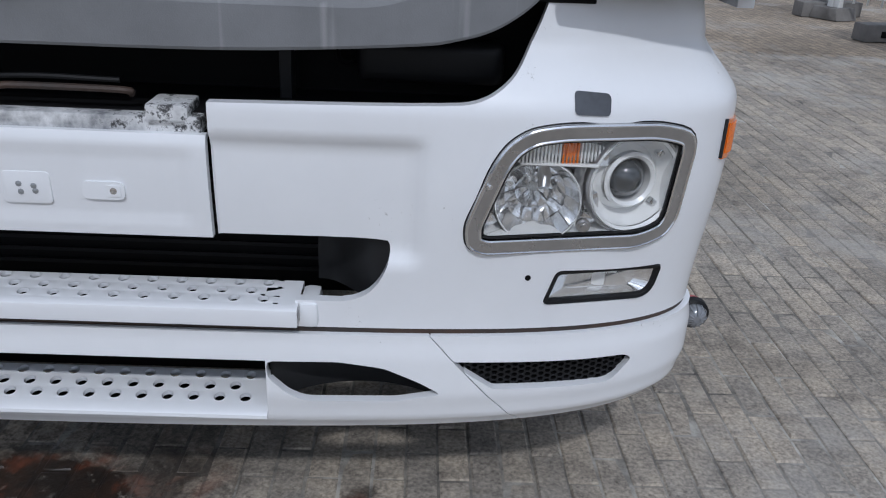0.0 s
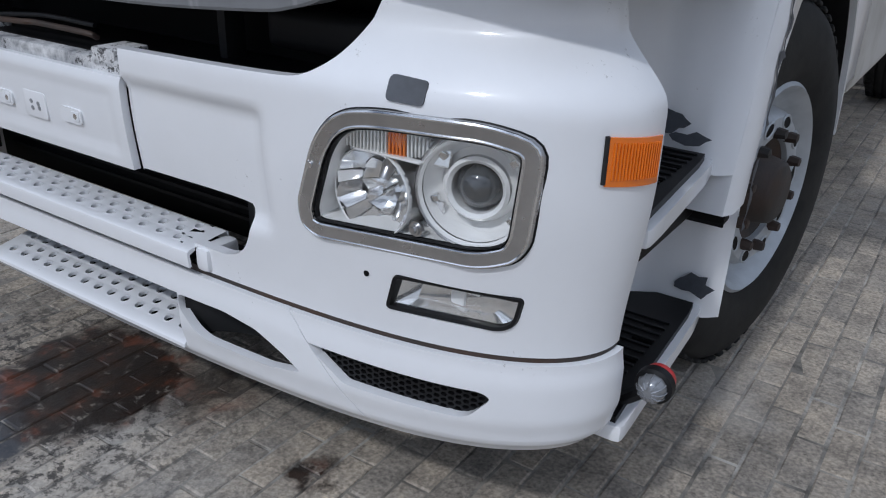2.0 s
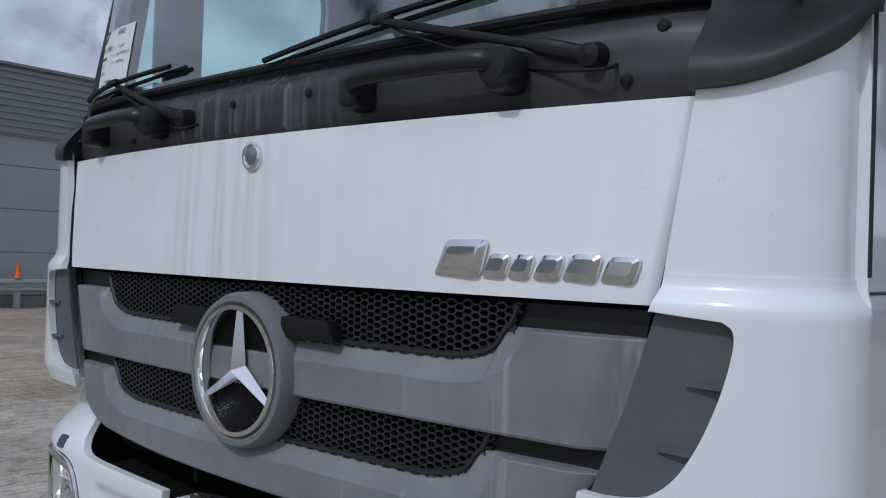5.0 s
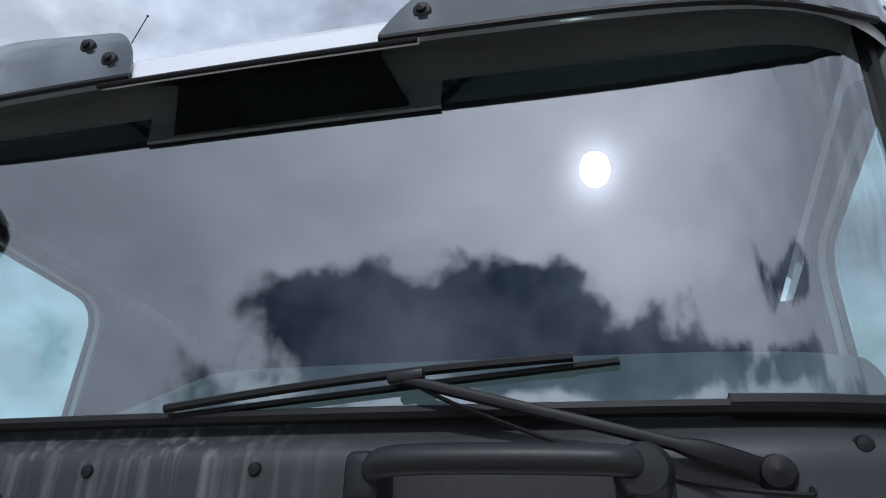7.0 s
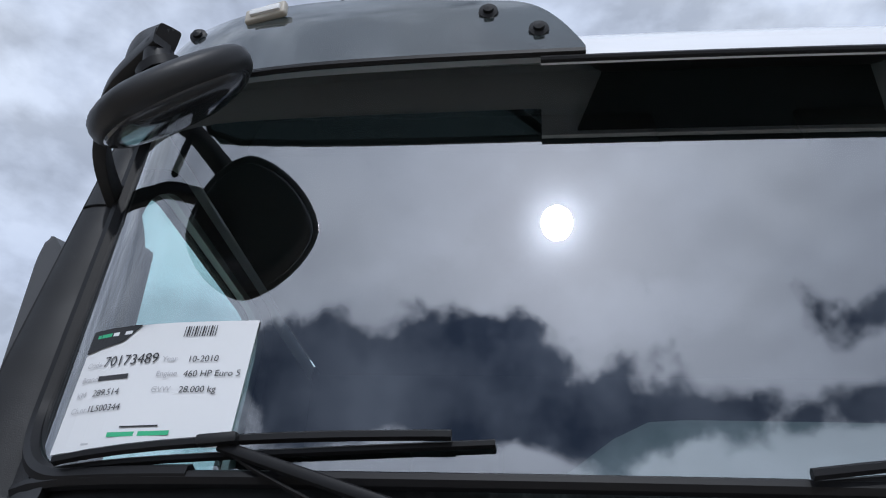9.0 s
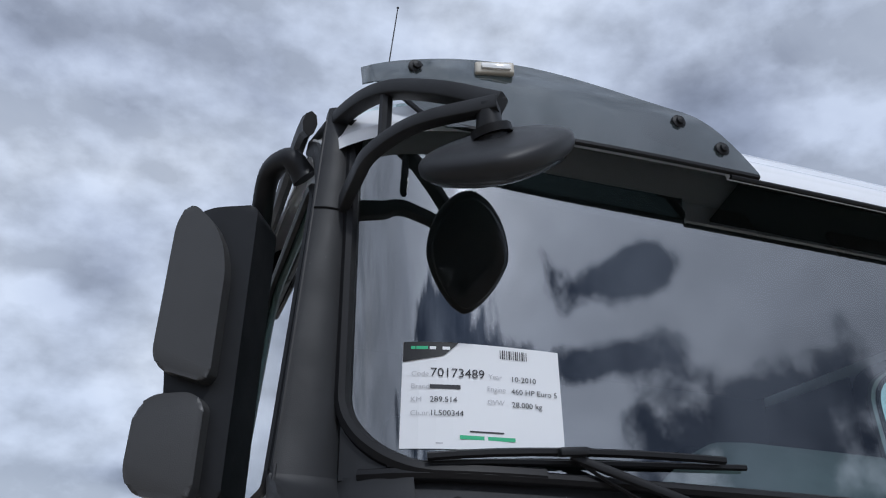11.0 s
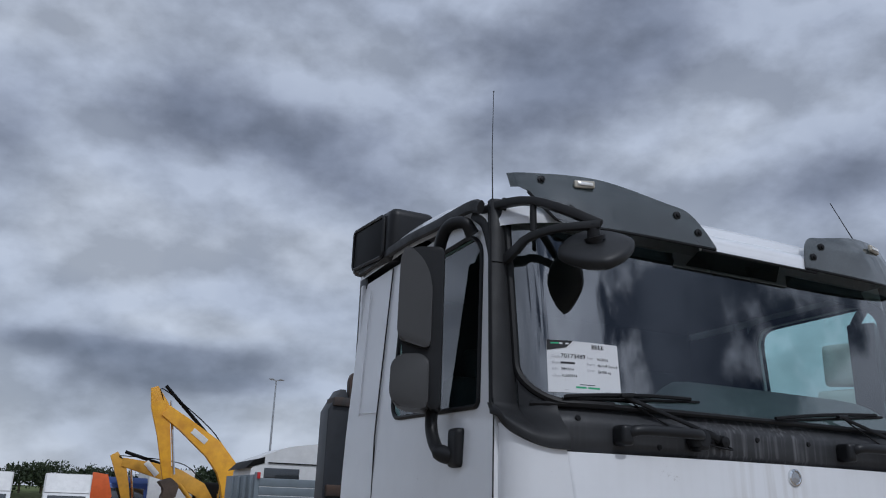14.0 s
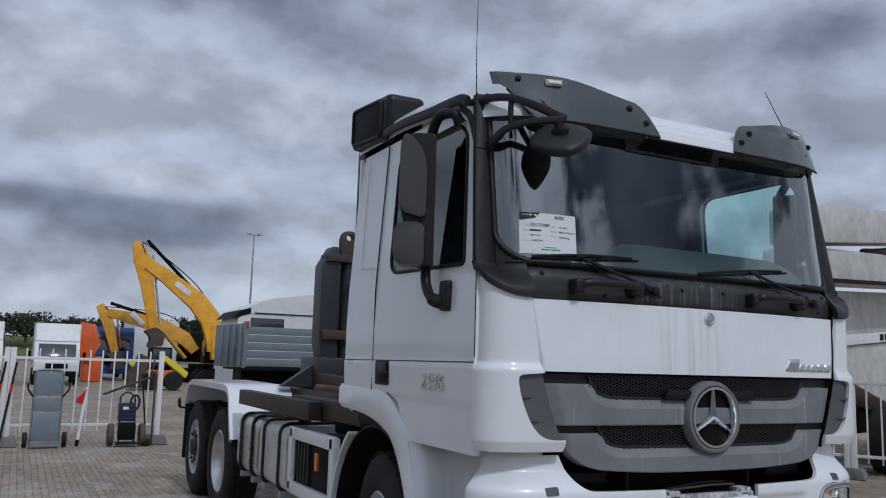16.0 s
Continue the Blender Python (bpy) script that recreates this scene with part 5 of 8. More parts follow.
def pillar(s):
    """Dark windscreen pillar trim that sweeps down into the corner below."""
    def at(u, z, o):
        x0 = 1.130
        x1 = side_x(z) + 0.004
        x = x0 + (x1 - x0) * u
        ya, yb = screen_y(x0, z) - 0.002, door_front(z) - 0.006
        bow = 0.010 * math.sin(math.pi * min(u, 1.0)) ** 0.8
        y = ya + (yb - ya) * u - bow
        return Vector((x * s, y + o, z))
    p = part("screen_pillar", grid_shell(BM(), at, span(0, 1, 0.0625), span(2.025, 2.88, 0.03), 0.03), DARK, truck, "dark grey windscreen pillar trim")
    r = 0.15
    arc = [(1.128 - r + r * math.sin(a), 2.040 + r - r * math.cos(a)) for a in span(0.0, math.pi / 2, 0.12)]
    rim = [(x, 2.040) for x in span(0.80, 1.128 - r - 0.02, 0.04)] + arc + [(1.128, z) for z in span(2.040 + r + 0.03, 2.84, 0.07)]
    part("pillar_seal", tube(BM(), [(x * s, screen_y(x, z) - 0.004, z) for x, z in rim], 0.016, 8), BLACK, p, "black rubber seal round the glass")
    part("pillar_edge", tube(BM(), [at(1.0, z, 0.004) for z in span(2.03, 2.84, 0.07)], 0.005, 6), BLACK, p)

    part("pillar_seam", tube(BM(), [at(u, 2.595, -0.001) for u in span(0.0, 1.0, 0.1)], 0.0025, 5), VOID, p)

    # rounded lower corner of the glass opening
    def gusset(u, v, o):
        a = u * math.pi / 2
        cx, cz, r = 1.130 - 0.15, 2.03 + 0.165, 0.15
        px, pz = cx + r * math.sin(a), cz - 1.1 * r * math.cos(a)
        qx, qz = cx + r * min(1.0, math.tan(a) if a < 1.55 else 1.0), cz - 1.1 * r * min(1.0, 1 / math.tan(a) if a > 0.02 else 1.0)
        x, z = px + (qx - px) * v, pz + (qz - pz) * v
        return Vector((x * s, screen_y(x, z) - 0.006 - 0.008 * v + o, z))
    part("corner_gusset", grid_shell(BM(), gusset, span(0, 1, 0.0625), [0.0, 0.5, 1.0], 0.008), DARK, p)

    # curved foot below
    def foot(u, v, o):
        x = 1.022 + 0.226 * u
        z0 = foot_z(x)
        z = z0 + (2.034 - z0) * v
        low = CORNER.y(min(x, 1.2475)) + 0.010
        if x < 1.122:
            top = screen_y(x, 2.035) - 0.014
        else:
            top = at((x - 1.122) / (side_x(2.03) + 0.004 - 1.122), 2.03, 0).y
        return Vector((x * s, low + (top - low) * ease(0.15, 1.0, v) + o, z))
    part("pillar_foot", grid_shell(BM(), foot, span(0, 1, 0.04), span(0, 1, 0.08), 0.03), DARK, p, "dark grey corner trim")


def side_x(z):
    return 1.24 - 0.055 * max(0.0, z - 2.0) / 0.85


for s in (1, -1):
    pillar(s)


# roof lip that overhangs the glass, and the roof behind it
def lip_y(x):
    return -0.238 + 0.035 * x * x + 0.035 * x ** 10


def lip_z(x):
    return 2.733 + 0.008 * x * x


def header_at(u, v, o):
    x = u * 0.335
    d = 0.36 * v ** 2.2 + 0.03 * v
    z = lip_z(x) - 0.012 + 0.165 * (1 - (1 - v) ** 1.8)
    step = -0.004 * ease(0.16, 0.20, v) * ease(0.34, 0.30, v)
    return Vector((x, lip_y(x) + d + step + o, z))


header = part("roof_lip", grid_shell(BM(), header_at, span(-1, 1, 0.05), [0, 0.03, 0.08, 0.14, 0.17, 0.20, 0.25, 0.30, 0.34, 0.4, 0.5, 0.6, 0.7, 0.8, 0.9, 1.0], 0.012), WHITE, truck, "glossy white roof lip above the windscreen")
part("lip_seal", tube(BM(), [Vector((x, lip_y(x) - 0.002, lip_z(x) - 0.012)) for x in span(-0.335, 0.335, 0.05)], 0.006, 8), BLACK, header)


def under_at(u, v, o):
    x = u * (0.275 - 0.05 * v)
    return Vector((x, lip_y(x) + 0.004 + v * (screen_y(x, 2.78) - lip_y(x) - 0.004), lip_z(x) - 0.008 + 0.055 * v - o))


part("lip_underside", grid_shell(BM(), under_at, span(-1, 1, 0.1), span(0, 1, 0.2), -0.006), BLACK, header, "black underside of the roof lip")


def roof_at(u, v, o):
    x = 1.205 * u
    yf = lip_y(x) + 0.045
    y = yf + v * (1.56 - yf)
    h = (1 - abs(u) ** 24) ** 0.5 * (1 - (1 - v) ** 14) ** 0.5
    return Vector((x, y, 2.862 - 0.075 * ease(0.05, 0.0, v) + 0.055 * ease(0.0, 0.6, v) + (0.030 + 0.095 * ease(0.06, 0.36, v)) * h + 0.015 * (1 - u * u) * h - o))


ru = [math.copysign(1 - (1 - abs(k) / 24) ** 2.2, k) for k in range(-24, 25)]
rv = [(k / 24) ** 2.2 for k in range(25)]
part("roof", grid_shell(BM(), roof_at, ru, rv, 0.03), WHITE, truck, "white cab roof")


# smoked sun visor in two halves
def visor_top(x):
    return 2.745 + 0.165 * (1 - (1 - min(max((x - 0.262) / 0.14, 0.0), 1.0)) ** 2.4) + 0.08 * ease(0.30, 0.82, x)


def visor(s):
    end, lift = (1.125, 0.185) if s < 0 else (1.195, 0.045)

    def at(u, v, o):
        x = 0.262 + (end - 0.262) * u
        zl = lip_z(x) + lift * ease(0.86, 0.985, x / end)
        zt = max(visor_top(x) + (0.012 if s < 0 else -0.055) * ease(0.85, 1.0, u), zl + 0.004)
        z = zl + (zt - zl) * v
        y = -0.238 + 0.035 * x * x + 0.05 * x ** 8 + 0.33 * (z - lip_z(x)) + 0.9 * max(0.0, z - lip_z(x) - 0.13) ** 2 - 0.010
        return Vector((x * s, y + o, z))
    us = [(k / 50) ** 1.5 for k in range(51)]
    vz = part("sun_visor", grid_shell(BM(), at, us, span(0, 1, 0.1), 0.005), SMOKE, truck, "smoked grey plastic sun visor", 60)
    edge = [at(u, 0.0, 0.006) for u in us[::3]]
    part("visor_edge", tube(BM(), edge, 0.007, 6), BLACK, vz)

    def on(x, z):
        zl = lip_z(x)
        return -0.238 + 0.035 * x * x + 0.05 * x ** 8 + 0.33 * (z - zl) + 0.9 * max(0.0, z - zl - 0.13) ** 2 - 0.010
    for x, z in ((0.425, 2.870), (0.337, 2.800), (1.02, 2.955 if s < 0 else 2.90)):
        b = lathe(BM(), [(0.0, -0.014), (0.009, -0.012), (0.010, -0.006), (0.017, -0.004), (0.018, 0.004)], (x * s, on(x, z) - 0.002, z), "y", 16)
        part("visor_bolt", b, BLACK, vz)
    # struts that hold the plastic off the roof
    part("visor_strut", tube(BM(), bend([(0.330 * s, -0.232, 2.742), (0.39 * s, -0.204, 2.788), (0.445 * s, -0.182, 2.832), (0.480 * s, -0.150, 2.872)]), [0.011] * 6 + [0.015] * 6 + [0.021] * 7, 10, 0.8), BLACK, vz, "black steel visor strut")
    part("visor_strut", tube(BM(), bend([(0.90 * s, on(0.90, 2.80) + 0.012, 2.795), (0.93 * s, -0.15, 2.83), (0.95 * s, -0.11, 2.86)]), 0.011, 8), BLACK, vz)
    b = BM()
    box(b, (0.857 * s, on(0.857, 2.942) - 0.010, 2.942), (0.088, 0.016, 0.032), 0.006, rot("Z", 14 * s) @ rot("Y", 3 * s), 3)
    m = part("marker_lamp", b, PALE, vz, "pale plastic marker lamp")
    b = BM()
    box(b, (0.857 * s, on(0.857, 2.942) - 0.020, 2.942), (0.066, 0.008, 0.014), 0.003, rot("Z", 14 * s), 2)
    part("marker_lens", b, LENSCLEAR, m)


PALE = material("aged_cream_plastic", (0.52, 0.48, 0.40), 0.4, vary=0.2, scale=30)
for s in (1, -1):
    visor(s)


# ---- cab sides with doors
WINDOW = rounded([(0.035, 2.03), (0.92, 2.055), (0.93, 2.765), (0.20, 2.765), (0.105, 2.69)], [0.03, 0.10, 0.12, 0.06, 0.05], 5)


def cab_side(s):
    def at(y, z, o):
        bulge = 0.008 * math.sin(math.pi * min(max((z - 1.38) / 0.6, 0), 1))
        step = -0.006 * ease(1.562, 1.566, z) - 0.006 * ease(1.37, 1.36, z)
        return Vector(((side_x(z) + bulge + step - o) * s, y, z))
    # door skin
    zs = span(1.15, 2.86, 0.019)
    d = grid_shell(BM(), at, span(-0.098, 1.105, 0.03), zs, 0.03)
    arch = prism(BM(), [(1.3, 1.0), (1.3, 1.385), (0.86, 1.385), (0.75, 1.34), (0.66, 1.2), (0.62, 1.0)], 0.9, 1.6, "x") if s > 0 else prism(BM(), [(1.3, 1.0), (1.3, 1.385), (0.86, 1.385), (0.75, 1.34), (0.66, 1.2), (0.62, 1.0)], -1.6, -0.9, "x")
    win = prism(BM(), WINDOW, min(0.9 * s, 1.6 * s), max(0.9 * s, 1.6 * s), "x")
    door = part("door", carve(d, [win, arch, prism(BM(), [(-0.35, 1.90), (-0.101, 1.90), (door_front(2.0), 2.0), (door_front(2.95), 2.95), (-0.35, 2.95)], *sorted((0.9 * s, 1.6 * s)), "x")]), WHITE, truck, "white cab door with tinted window")
    bm = BM()
    bm.faces.new([bm.verts.new(((side_x(z) - 0.014) * s, y, z)) for y, z in WINDOW])
    bmesh.ops.triangulate(bm, faces=bm.faces)
    g = part("window_pane", bm, PANE, door, "tinted door glass")
    g.visible_shadow = False
    part("window_seal", tube(BM(), [((side_x(z) - 0.004) * s, y, z) for y, z in WINDOW + WINDOW[:1]], 0.011, 6), BLACK, door)
    # dark ring added over the door's white inner wall to keep the cabin dim
    lo_, hi_ = WINDOW, [(0.48 + (y - 0.48) * 1.14, 2.40 + (z - 2.40) * 1.10) for y, z in WINDOW]
    bm = BM()
    loft(bm, [[((side_x(z) - 0.032) * s, y, z) for y, z in lo_], [((side_x(z) - 0.034) * s, y, z) for y, z in hi_], [((side_x(z) - 0.060) * s, y, z) for y, z in hi_], [((side_x(z) - 0.055) * s, y, z) for y, z in lo_]], caps=False)
    part("window_lining", bm, CABIN, door, "inner window frame, dark for the cabin's shade")
    hd = part("door_handle", prism(BM(), rounded([(0.86, 1.425), (1.045, 1.425), (1.045, 1.562), (0.86, 1.562)], 0.022, 3), *sorted((1.225 * s, 1.252 * s)), "x", 0.003), BLACK, door, "black recessed door handle")
    part("handle_flap", box(BM(), (1.254 * s, 0.935, 1.525), (0.012, 0.115, 0.045), 0.005), CHAR, hd)
    part("handle_pocket", box(BM(), (1.252 * s, 0.935, 1.465), (0.006, 0.12, 0.05), 0.002), VOID, hd)
    # rear quarter
    q = grid_shell(BM(), at, span(1.112, 1.565, 0.03), zs, 0.03)
    arch2 = prism(BM(), [(1.05, 1.0), (1.7, 1.0), (1.7, 1.395), (1.05, 1.395)], *sorted((0.9 * s, 1.6 * s)), "x")
    quarter = part("rear_quarter", carve(q, [arch2]), WHITE, truck, "white rear cab quarter with pressed panel")
    seam = [((side_x(z) + 0.001) * s, 1.108, z) for z in span(1.39, 2.85, 0.1)]
    part("door_seam", tube(BM(), seam, 0.004, 5), DARK, door)
    part("door_seam", tube(BM(), [((side_x(z) + 0.003) * s, door_front(z) - 0.012, z) for z in span(1.59, 2.05, 0.06)], 0.0032, 6), DARK, door, "dark gap at the door's front edge")
    part("door_seam", tube(BM(), [(1.2435 * s, y, 1.566 - 0.004 * y) for y in span(-0.09, 1.56, 0.1)], 0.0028, 5), DARK, door)
    part("pressed_line", tube(BM(), bend([((side_x(2.80) + 0.001) * s, 1.42, 2.80), ((side_x(2.2) + 0.001) * s, 1.385, 2.17), ((side_x(2.14) + 0.002) * s, 1.35, 2.125), ((side_x(2.13) + 0.002) * s, 1.14, 2.105)], 4), 0.0035, 5), WHITE, quarter)
    # gutter strip and rear wall return
    g = part("gutter", tube(BM(), bend([(1.225 * s, 0.06, 2.842), (1.228 * s, 0.16, 2.872), (1.225 * s, 0.5, 2.895), (1.222 * s, 0.9, 2.925), (1.215 * s, 1.53, 2.93)]), 0.029, 8, 0.6), DARK, truck, "dark roof gutter strip")
    # wheel arch flare
    out = bend([(1.62, 1.408, 0), (1.2, 1.404, 0), (0.967, 1.394, 0), (0.818, 1.341, 0), (0.658, 1.232, 0), (0.575, 1.095, 0), (0.489, 0.881, 0), (0.42, 0.66, 0)], 5)
    inn = bend([(1.62, 1.262, 0), (1.35, 1.252, 0), (1.135, 1.227, 0), (0.985, 1.19, 0), (0.845, 1.135, 0), (0.713, 1.02, 0), (0.612, 0.862, 0), (0.555, 0.66, 0)], 5)
    bm = BM()
    rings = []
    for a, b in zip(out, inn):
        rings.append([((1.238) * s, a.x, a.y), (1.252 * s, a.x * 0.8 + b.x * 0.2, a.y * 0.8 + b.y * 0.2), (1.252 * s, a.x * 0.2 + b.x * 0.8, a.y * 0.2 + b.y * 0.8), (1.226 * s, b.x, b.y), (0.98 * s, b.x, b.y), (0.98 * s, a.x, a.y)])
    part("wheel_arch", loft(bm, rings), WHITE, truck, "white front wheel arch flare")
    return door


for s in (1, -1):
    cab_side(s)
bm = letters("2546", 0.120, 0.005, 0.25, 1.05)
bm.transform(Matrix.Translation((-1.252, 0.44, 1.425)) @ rot("Z", -90) @ rot("X", 90))
part("model_number", bm, CHROME, truck, "chrome model number on the door", 20)
bm = BM()
for k in range(4):
    box(bm, (-1.243, 1.52 - 0.03 * k, 1.545), (0.006, 0.024, 0.032), 0.003, rot("X", 12), 1)
part("side_lettering", bm, TRIM, truck, "small chrome side badge shapes")
part("cab_back", box(BM(), (0, 1.552, 2.05), (2.40, 0.03, 1.62), 0.01), WHITE, truck, "white rear cab wall")
part("cab_floor", box(BM(), (0, 0.74, 1.20), (2.30, 1.60, 0.06), 0.01), VOID, truck)
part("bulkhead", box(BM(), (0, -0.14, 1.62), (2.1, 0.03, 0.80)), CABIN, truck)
# cabin: dashboard, wheel, seats, lining
dash = part("dashboard", grid_shell(BM(), lambda u, v, o: Vector((u * 1.08, screen_y(u * 1.05, 2.0) + 0.03 + 0.42 * v, 2.030 + 0.085 * math.sin(v * 2.2) * (1 + 0.3 * ease(0.1, 0.5, u)) - 0.05 * v * v - o)), span(-1, 1, 0.05), span(0, 1, 0.1), 0.04), DASH, truck, "grey dashboard top")
for k in range(9):
    b = box(BM(), (-0.8 + 0.2 * k, screen_y(-0.8 + 0.2 * k, 2.0) + 0.07, 2.052), (0.17, 0.03, 0.006), 0.002)
    part("vent", b, VOID, dash)
w = BM()
ringp = [Vector((0.58 + 0.23 * math.cos(a), 0.42 + 0.20 * math.sin(a) * 0.55, 2.08 + 0.20 * math.sin(a) * 0.75)) for a in [2 * math.pi * k / 28 for k in range(29)]]
tube(w, ringp, 0.016, 8)
part("steering_wheel", w, BLACK, truck, "black steering wheel")
part("instrument_panel", grid_shell(BM(), lambda u, v, o: Vector((-0.46 + 1.52 * u, screen_y(-0.46 + 1.52 * u, 2.05) + 0.07 + 0.36 * v, 2.045 + 0.20 * ease(0.0, 0.22, u) * math.sin(v * math.pi / 2) - o)), span(0, 1, 0.04), span(0, 1, 0.1), 0.03), DASH, truck, "grey padded instrument panel")
for x in (0.58, -0.58):
    st = part("cab_seat", box(BM(), (x, 0.88, 1.62), (0.52, 0.52, 0.16), 0.05, seg=3), CLOTH, truck, "dark cloth driver seat")
    part("backrest", box(BM(), (x, 1.14, 2.0), (0.50, 0.14, 0.66), 0.05, rot("X", -8), 3), CLOTH, st)
    part("headrest", box(BM(), (x, 1.19, 2.40), (0.28, 0.10, 0.18), 0.04, rot("X", -8), 3), CLOTH, st)
part("headlining", grid_shell(BM(), lambda u, v, o: Vector((u * 1.12, screen_y(u * 1.1, 2.78) + 0.05 + (1.48 - screen_y(u * 1.1, 2.78)) * v, 2.83 + o)), span(-1, 1, 0.1), span(0, 1, 0.1), 0.02), CABIN, truck, "roof lining, near-black for the cabin's shade")
# near-black sheet covers the white rear wall, so the cab looks unlit
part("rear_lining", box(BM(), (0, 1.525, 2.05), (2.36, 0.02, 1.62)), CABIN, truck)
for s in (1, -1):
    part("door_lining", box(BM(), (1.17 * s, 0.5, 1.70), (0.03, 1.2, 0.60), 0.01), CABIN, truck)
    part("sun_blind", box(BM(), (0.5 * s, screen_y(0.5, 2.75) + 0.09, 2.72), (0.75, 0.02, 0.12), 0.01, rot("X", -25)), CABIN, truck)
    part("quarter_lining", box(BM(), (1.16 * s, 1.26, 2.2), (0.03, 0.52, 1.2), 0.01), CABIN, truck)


# ---- wipers
def wiper(px, py, pz, tip, a, b, mirror=False):
    """Arm from its spindle to the blade, which lies along the bottom of the glass from a to b."""
    piv = Vector((px, py, pz))
    arm = part("wiper", tube(BM(), bend([piv, piv.lerp(Vector(tip), 0.25) + Vector((0, -0.025, 0)), Vector(tip)]), [0.017] + [0.016] * 5 + [0.009] * 6 + [0.008], 8, 0.7), BLACK, truck, "black wiper arm and blade")
    part("spindle_cap", lathe(BM(), [(0.0, -0.028), (0.02, -0.024), (0.026, 0.0), (0.028, 0.035)], piv, "y", 16), BLACK, arm)
    A, B, n = Vector(a), Vector(b), 12
    def on(p):
        return Vector((p.x, screen_y(p.x, p.z) - 0.014, p.z))
    pts = [on(A.lerp(B, k / n)) for k in range(n + 1)]
    part("blade_frame", tube(BM(), [p + Vector((0, -0.012, 0.010 * math.sin(math.pi * k / n) + 0.004)) for k, p in enumerate(pts)][1:-1], 0.0075, 6), BLACK, arm)
    part("rubber", tube(BM(), [p + Vector((0, 0.004, -0.002)) for p in pts], 0.006, 6), BLACK, arm)
    part("blade_clip", box(BM(), on(Vector(tip)) + Vector((0, -0.022, 0.005)), (0.055, 0.020, 0.015), 0.005, rot("Y", -6)), CHAR, arm)
    part("hose", tube(BM(), bend([piv + Vector((0.04, 0.02, -0.01)), piv + Vector((0.02, -0.03, -0.03)), piv.lerp(Vector(tip), 0.3) + Vector((0, 0, -0.04)), piv.lerp(Vector(tip), 0.8) + Vector((0, 0, -0.02)), Vector(tip)]), 0.0035, 5), BLACK, arm)


wiper(0.845, -0.235, 1.945, (0.36, -0.262, 2.078), (-0.09, 0, 2.036), (0.66, 0, 2.108))
wiper(-0.33, -0.265, 1.935, (-0.76, -0.235, 2.076), (-1.06, 0, 2.052), (-0.40, 0, 2.088))


# ---- mirrors
def main_mirror(s):
    c = Vector((1.39 * s, 0.345, 0))
    turn = Matrix.Translation(c) @ rot("Z", 27 * s) @ Matrix.Translation(-c)

    def plate(name, poly, y0, y1, r, bev, mat, parent, label=""):
        narrow = 0.82 if name == "wide_mirror_housing" else 0.75
        b = prism(BM(), rounded([((1.262 + (x - 1.262) * narrow) * s, z) for x, z in poly], r, 4), y0, y1, "y", bev)
        b.transform(turn)
        return part(name, b, mat, parent, label)
    m = plate("door_mirror", [(1.262, 2.035), (1.31, 2.03), (1.345, 2.06), (1.345, 2.235), (1.47, 2.235), (1.478, 2.285), (1.49, 2.33), (1.492, 2.64), (1.46, 2.695), (1.40, 2.708), (1.275, 2.708), (1.262, 2.69)], 0.290, 0.425, 0.016, 0.014, CHAR, truck, "dark grey exterior mirror with two housings")
    plate("mirror_shell", [(1.500, 2.645), (1.503, 2.335), (1.480, 2.300), (1.34, 2.268), (1.318, 2.285), (1.318, 2.52), (1.335, 2.585), (1.375, 2.645), (1.44, 2.692), (1.475, 2.695)], 0.252, 0.40, 0.022, 0.022, DARKER, m, "mid grey ribbed mirror shell")
    plate("wide_mirror_housing", [(1.505, 2.215), (1.508, 2.085), (1.48, 2.040), (1.34, 2.025), (1.318, 2.045), (1.318, 2.225), (1.36, 2.248), (1.46, 2.245)], 0.256, 0.42, 0.024, 0.022, DARKER, m)
    for z, h in ((2.49, 0.36), (2.14, 0.16)):
        plate("mirror_glass", [(1.335, z - h / 2), (1.485, z - h / 2), (1.485, z + h / 2), (1.335, z + h / 2)], 0.424, 0.430, 0.02, 0.002, MIRRORED, m)
    part("upper_arm", tube(BM(), bend([(1.21 * s, 0.16, 2.755), (1.25 * s, 0.16, 2.80), (1.285 * s, 0.25, 2.80), (1.285 * s, 0.33, 2.72), (1.28 * s, 0.34, 2.66)]), [0.032, 0.030, 0.028] + [0.027] * 22, 10), CHAR, m)
    part("lower_arm", tube(BM(), bend([(1.285 * s, 0.35, 2.05), (1.29 * s, 0.33, 1.95), (1.285 * s, 0.26, 1.87), (1.23 * s, 0.20, 1.85)]), [0.026] * 12 + [0.034] * 7, 10), CHAR, m)
    b = BM()
    box(b, (1.245 * s, 0.19, 1.885), (0.05, 0.085, 0.15), 0.02, seg=3)
    part("arm_foot", b, CHAR, m)


DARKER = material("mid_grey_mirror_shell", (0.046, 0.0455, 0.0455), 0.45, vary=0.15, scale=8, bump=0.1, bump_scale=400)
for s in (1, -1):
    main_mirror(s)


def ellipsoid(bm, c, r, turn=None, power=2.6, nu=24, nv=14, plan=None):
    rings = []
    for j in range(nv + 1):
        t = math.pi * j / nv
        z, w = math.cos(t), math.sin(t)
        ring = []
        for i in range(nu):
            a = 2 * math.pi * i / nu
            x, y = math.cos(a), math.sin(a)
            f = lambda v: math.copysign(abs(v) ** (2 / power), v)
            g = lambda v: math.copysign(abs(v) ** (2 / (plan or power)), v)
            ring.append(Vector(c) + ((turn or Matrix()) @ Vector((g(x) * f(w) * r[0] if w > 1e-6 else 0, g(y) * f(w) * r[1] if w > 1e-6 else 0, f(z) * r[2]))))
        rings.append(ring)
    loft(bm, rings)
    bmesh.ops.remove_doubles(bm, verts=bm.verts, dist=1e-5)
    return bm


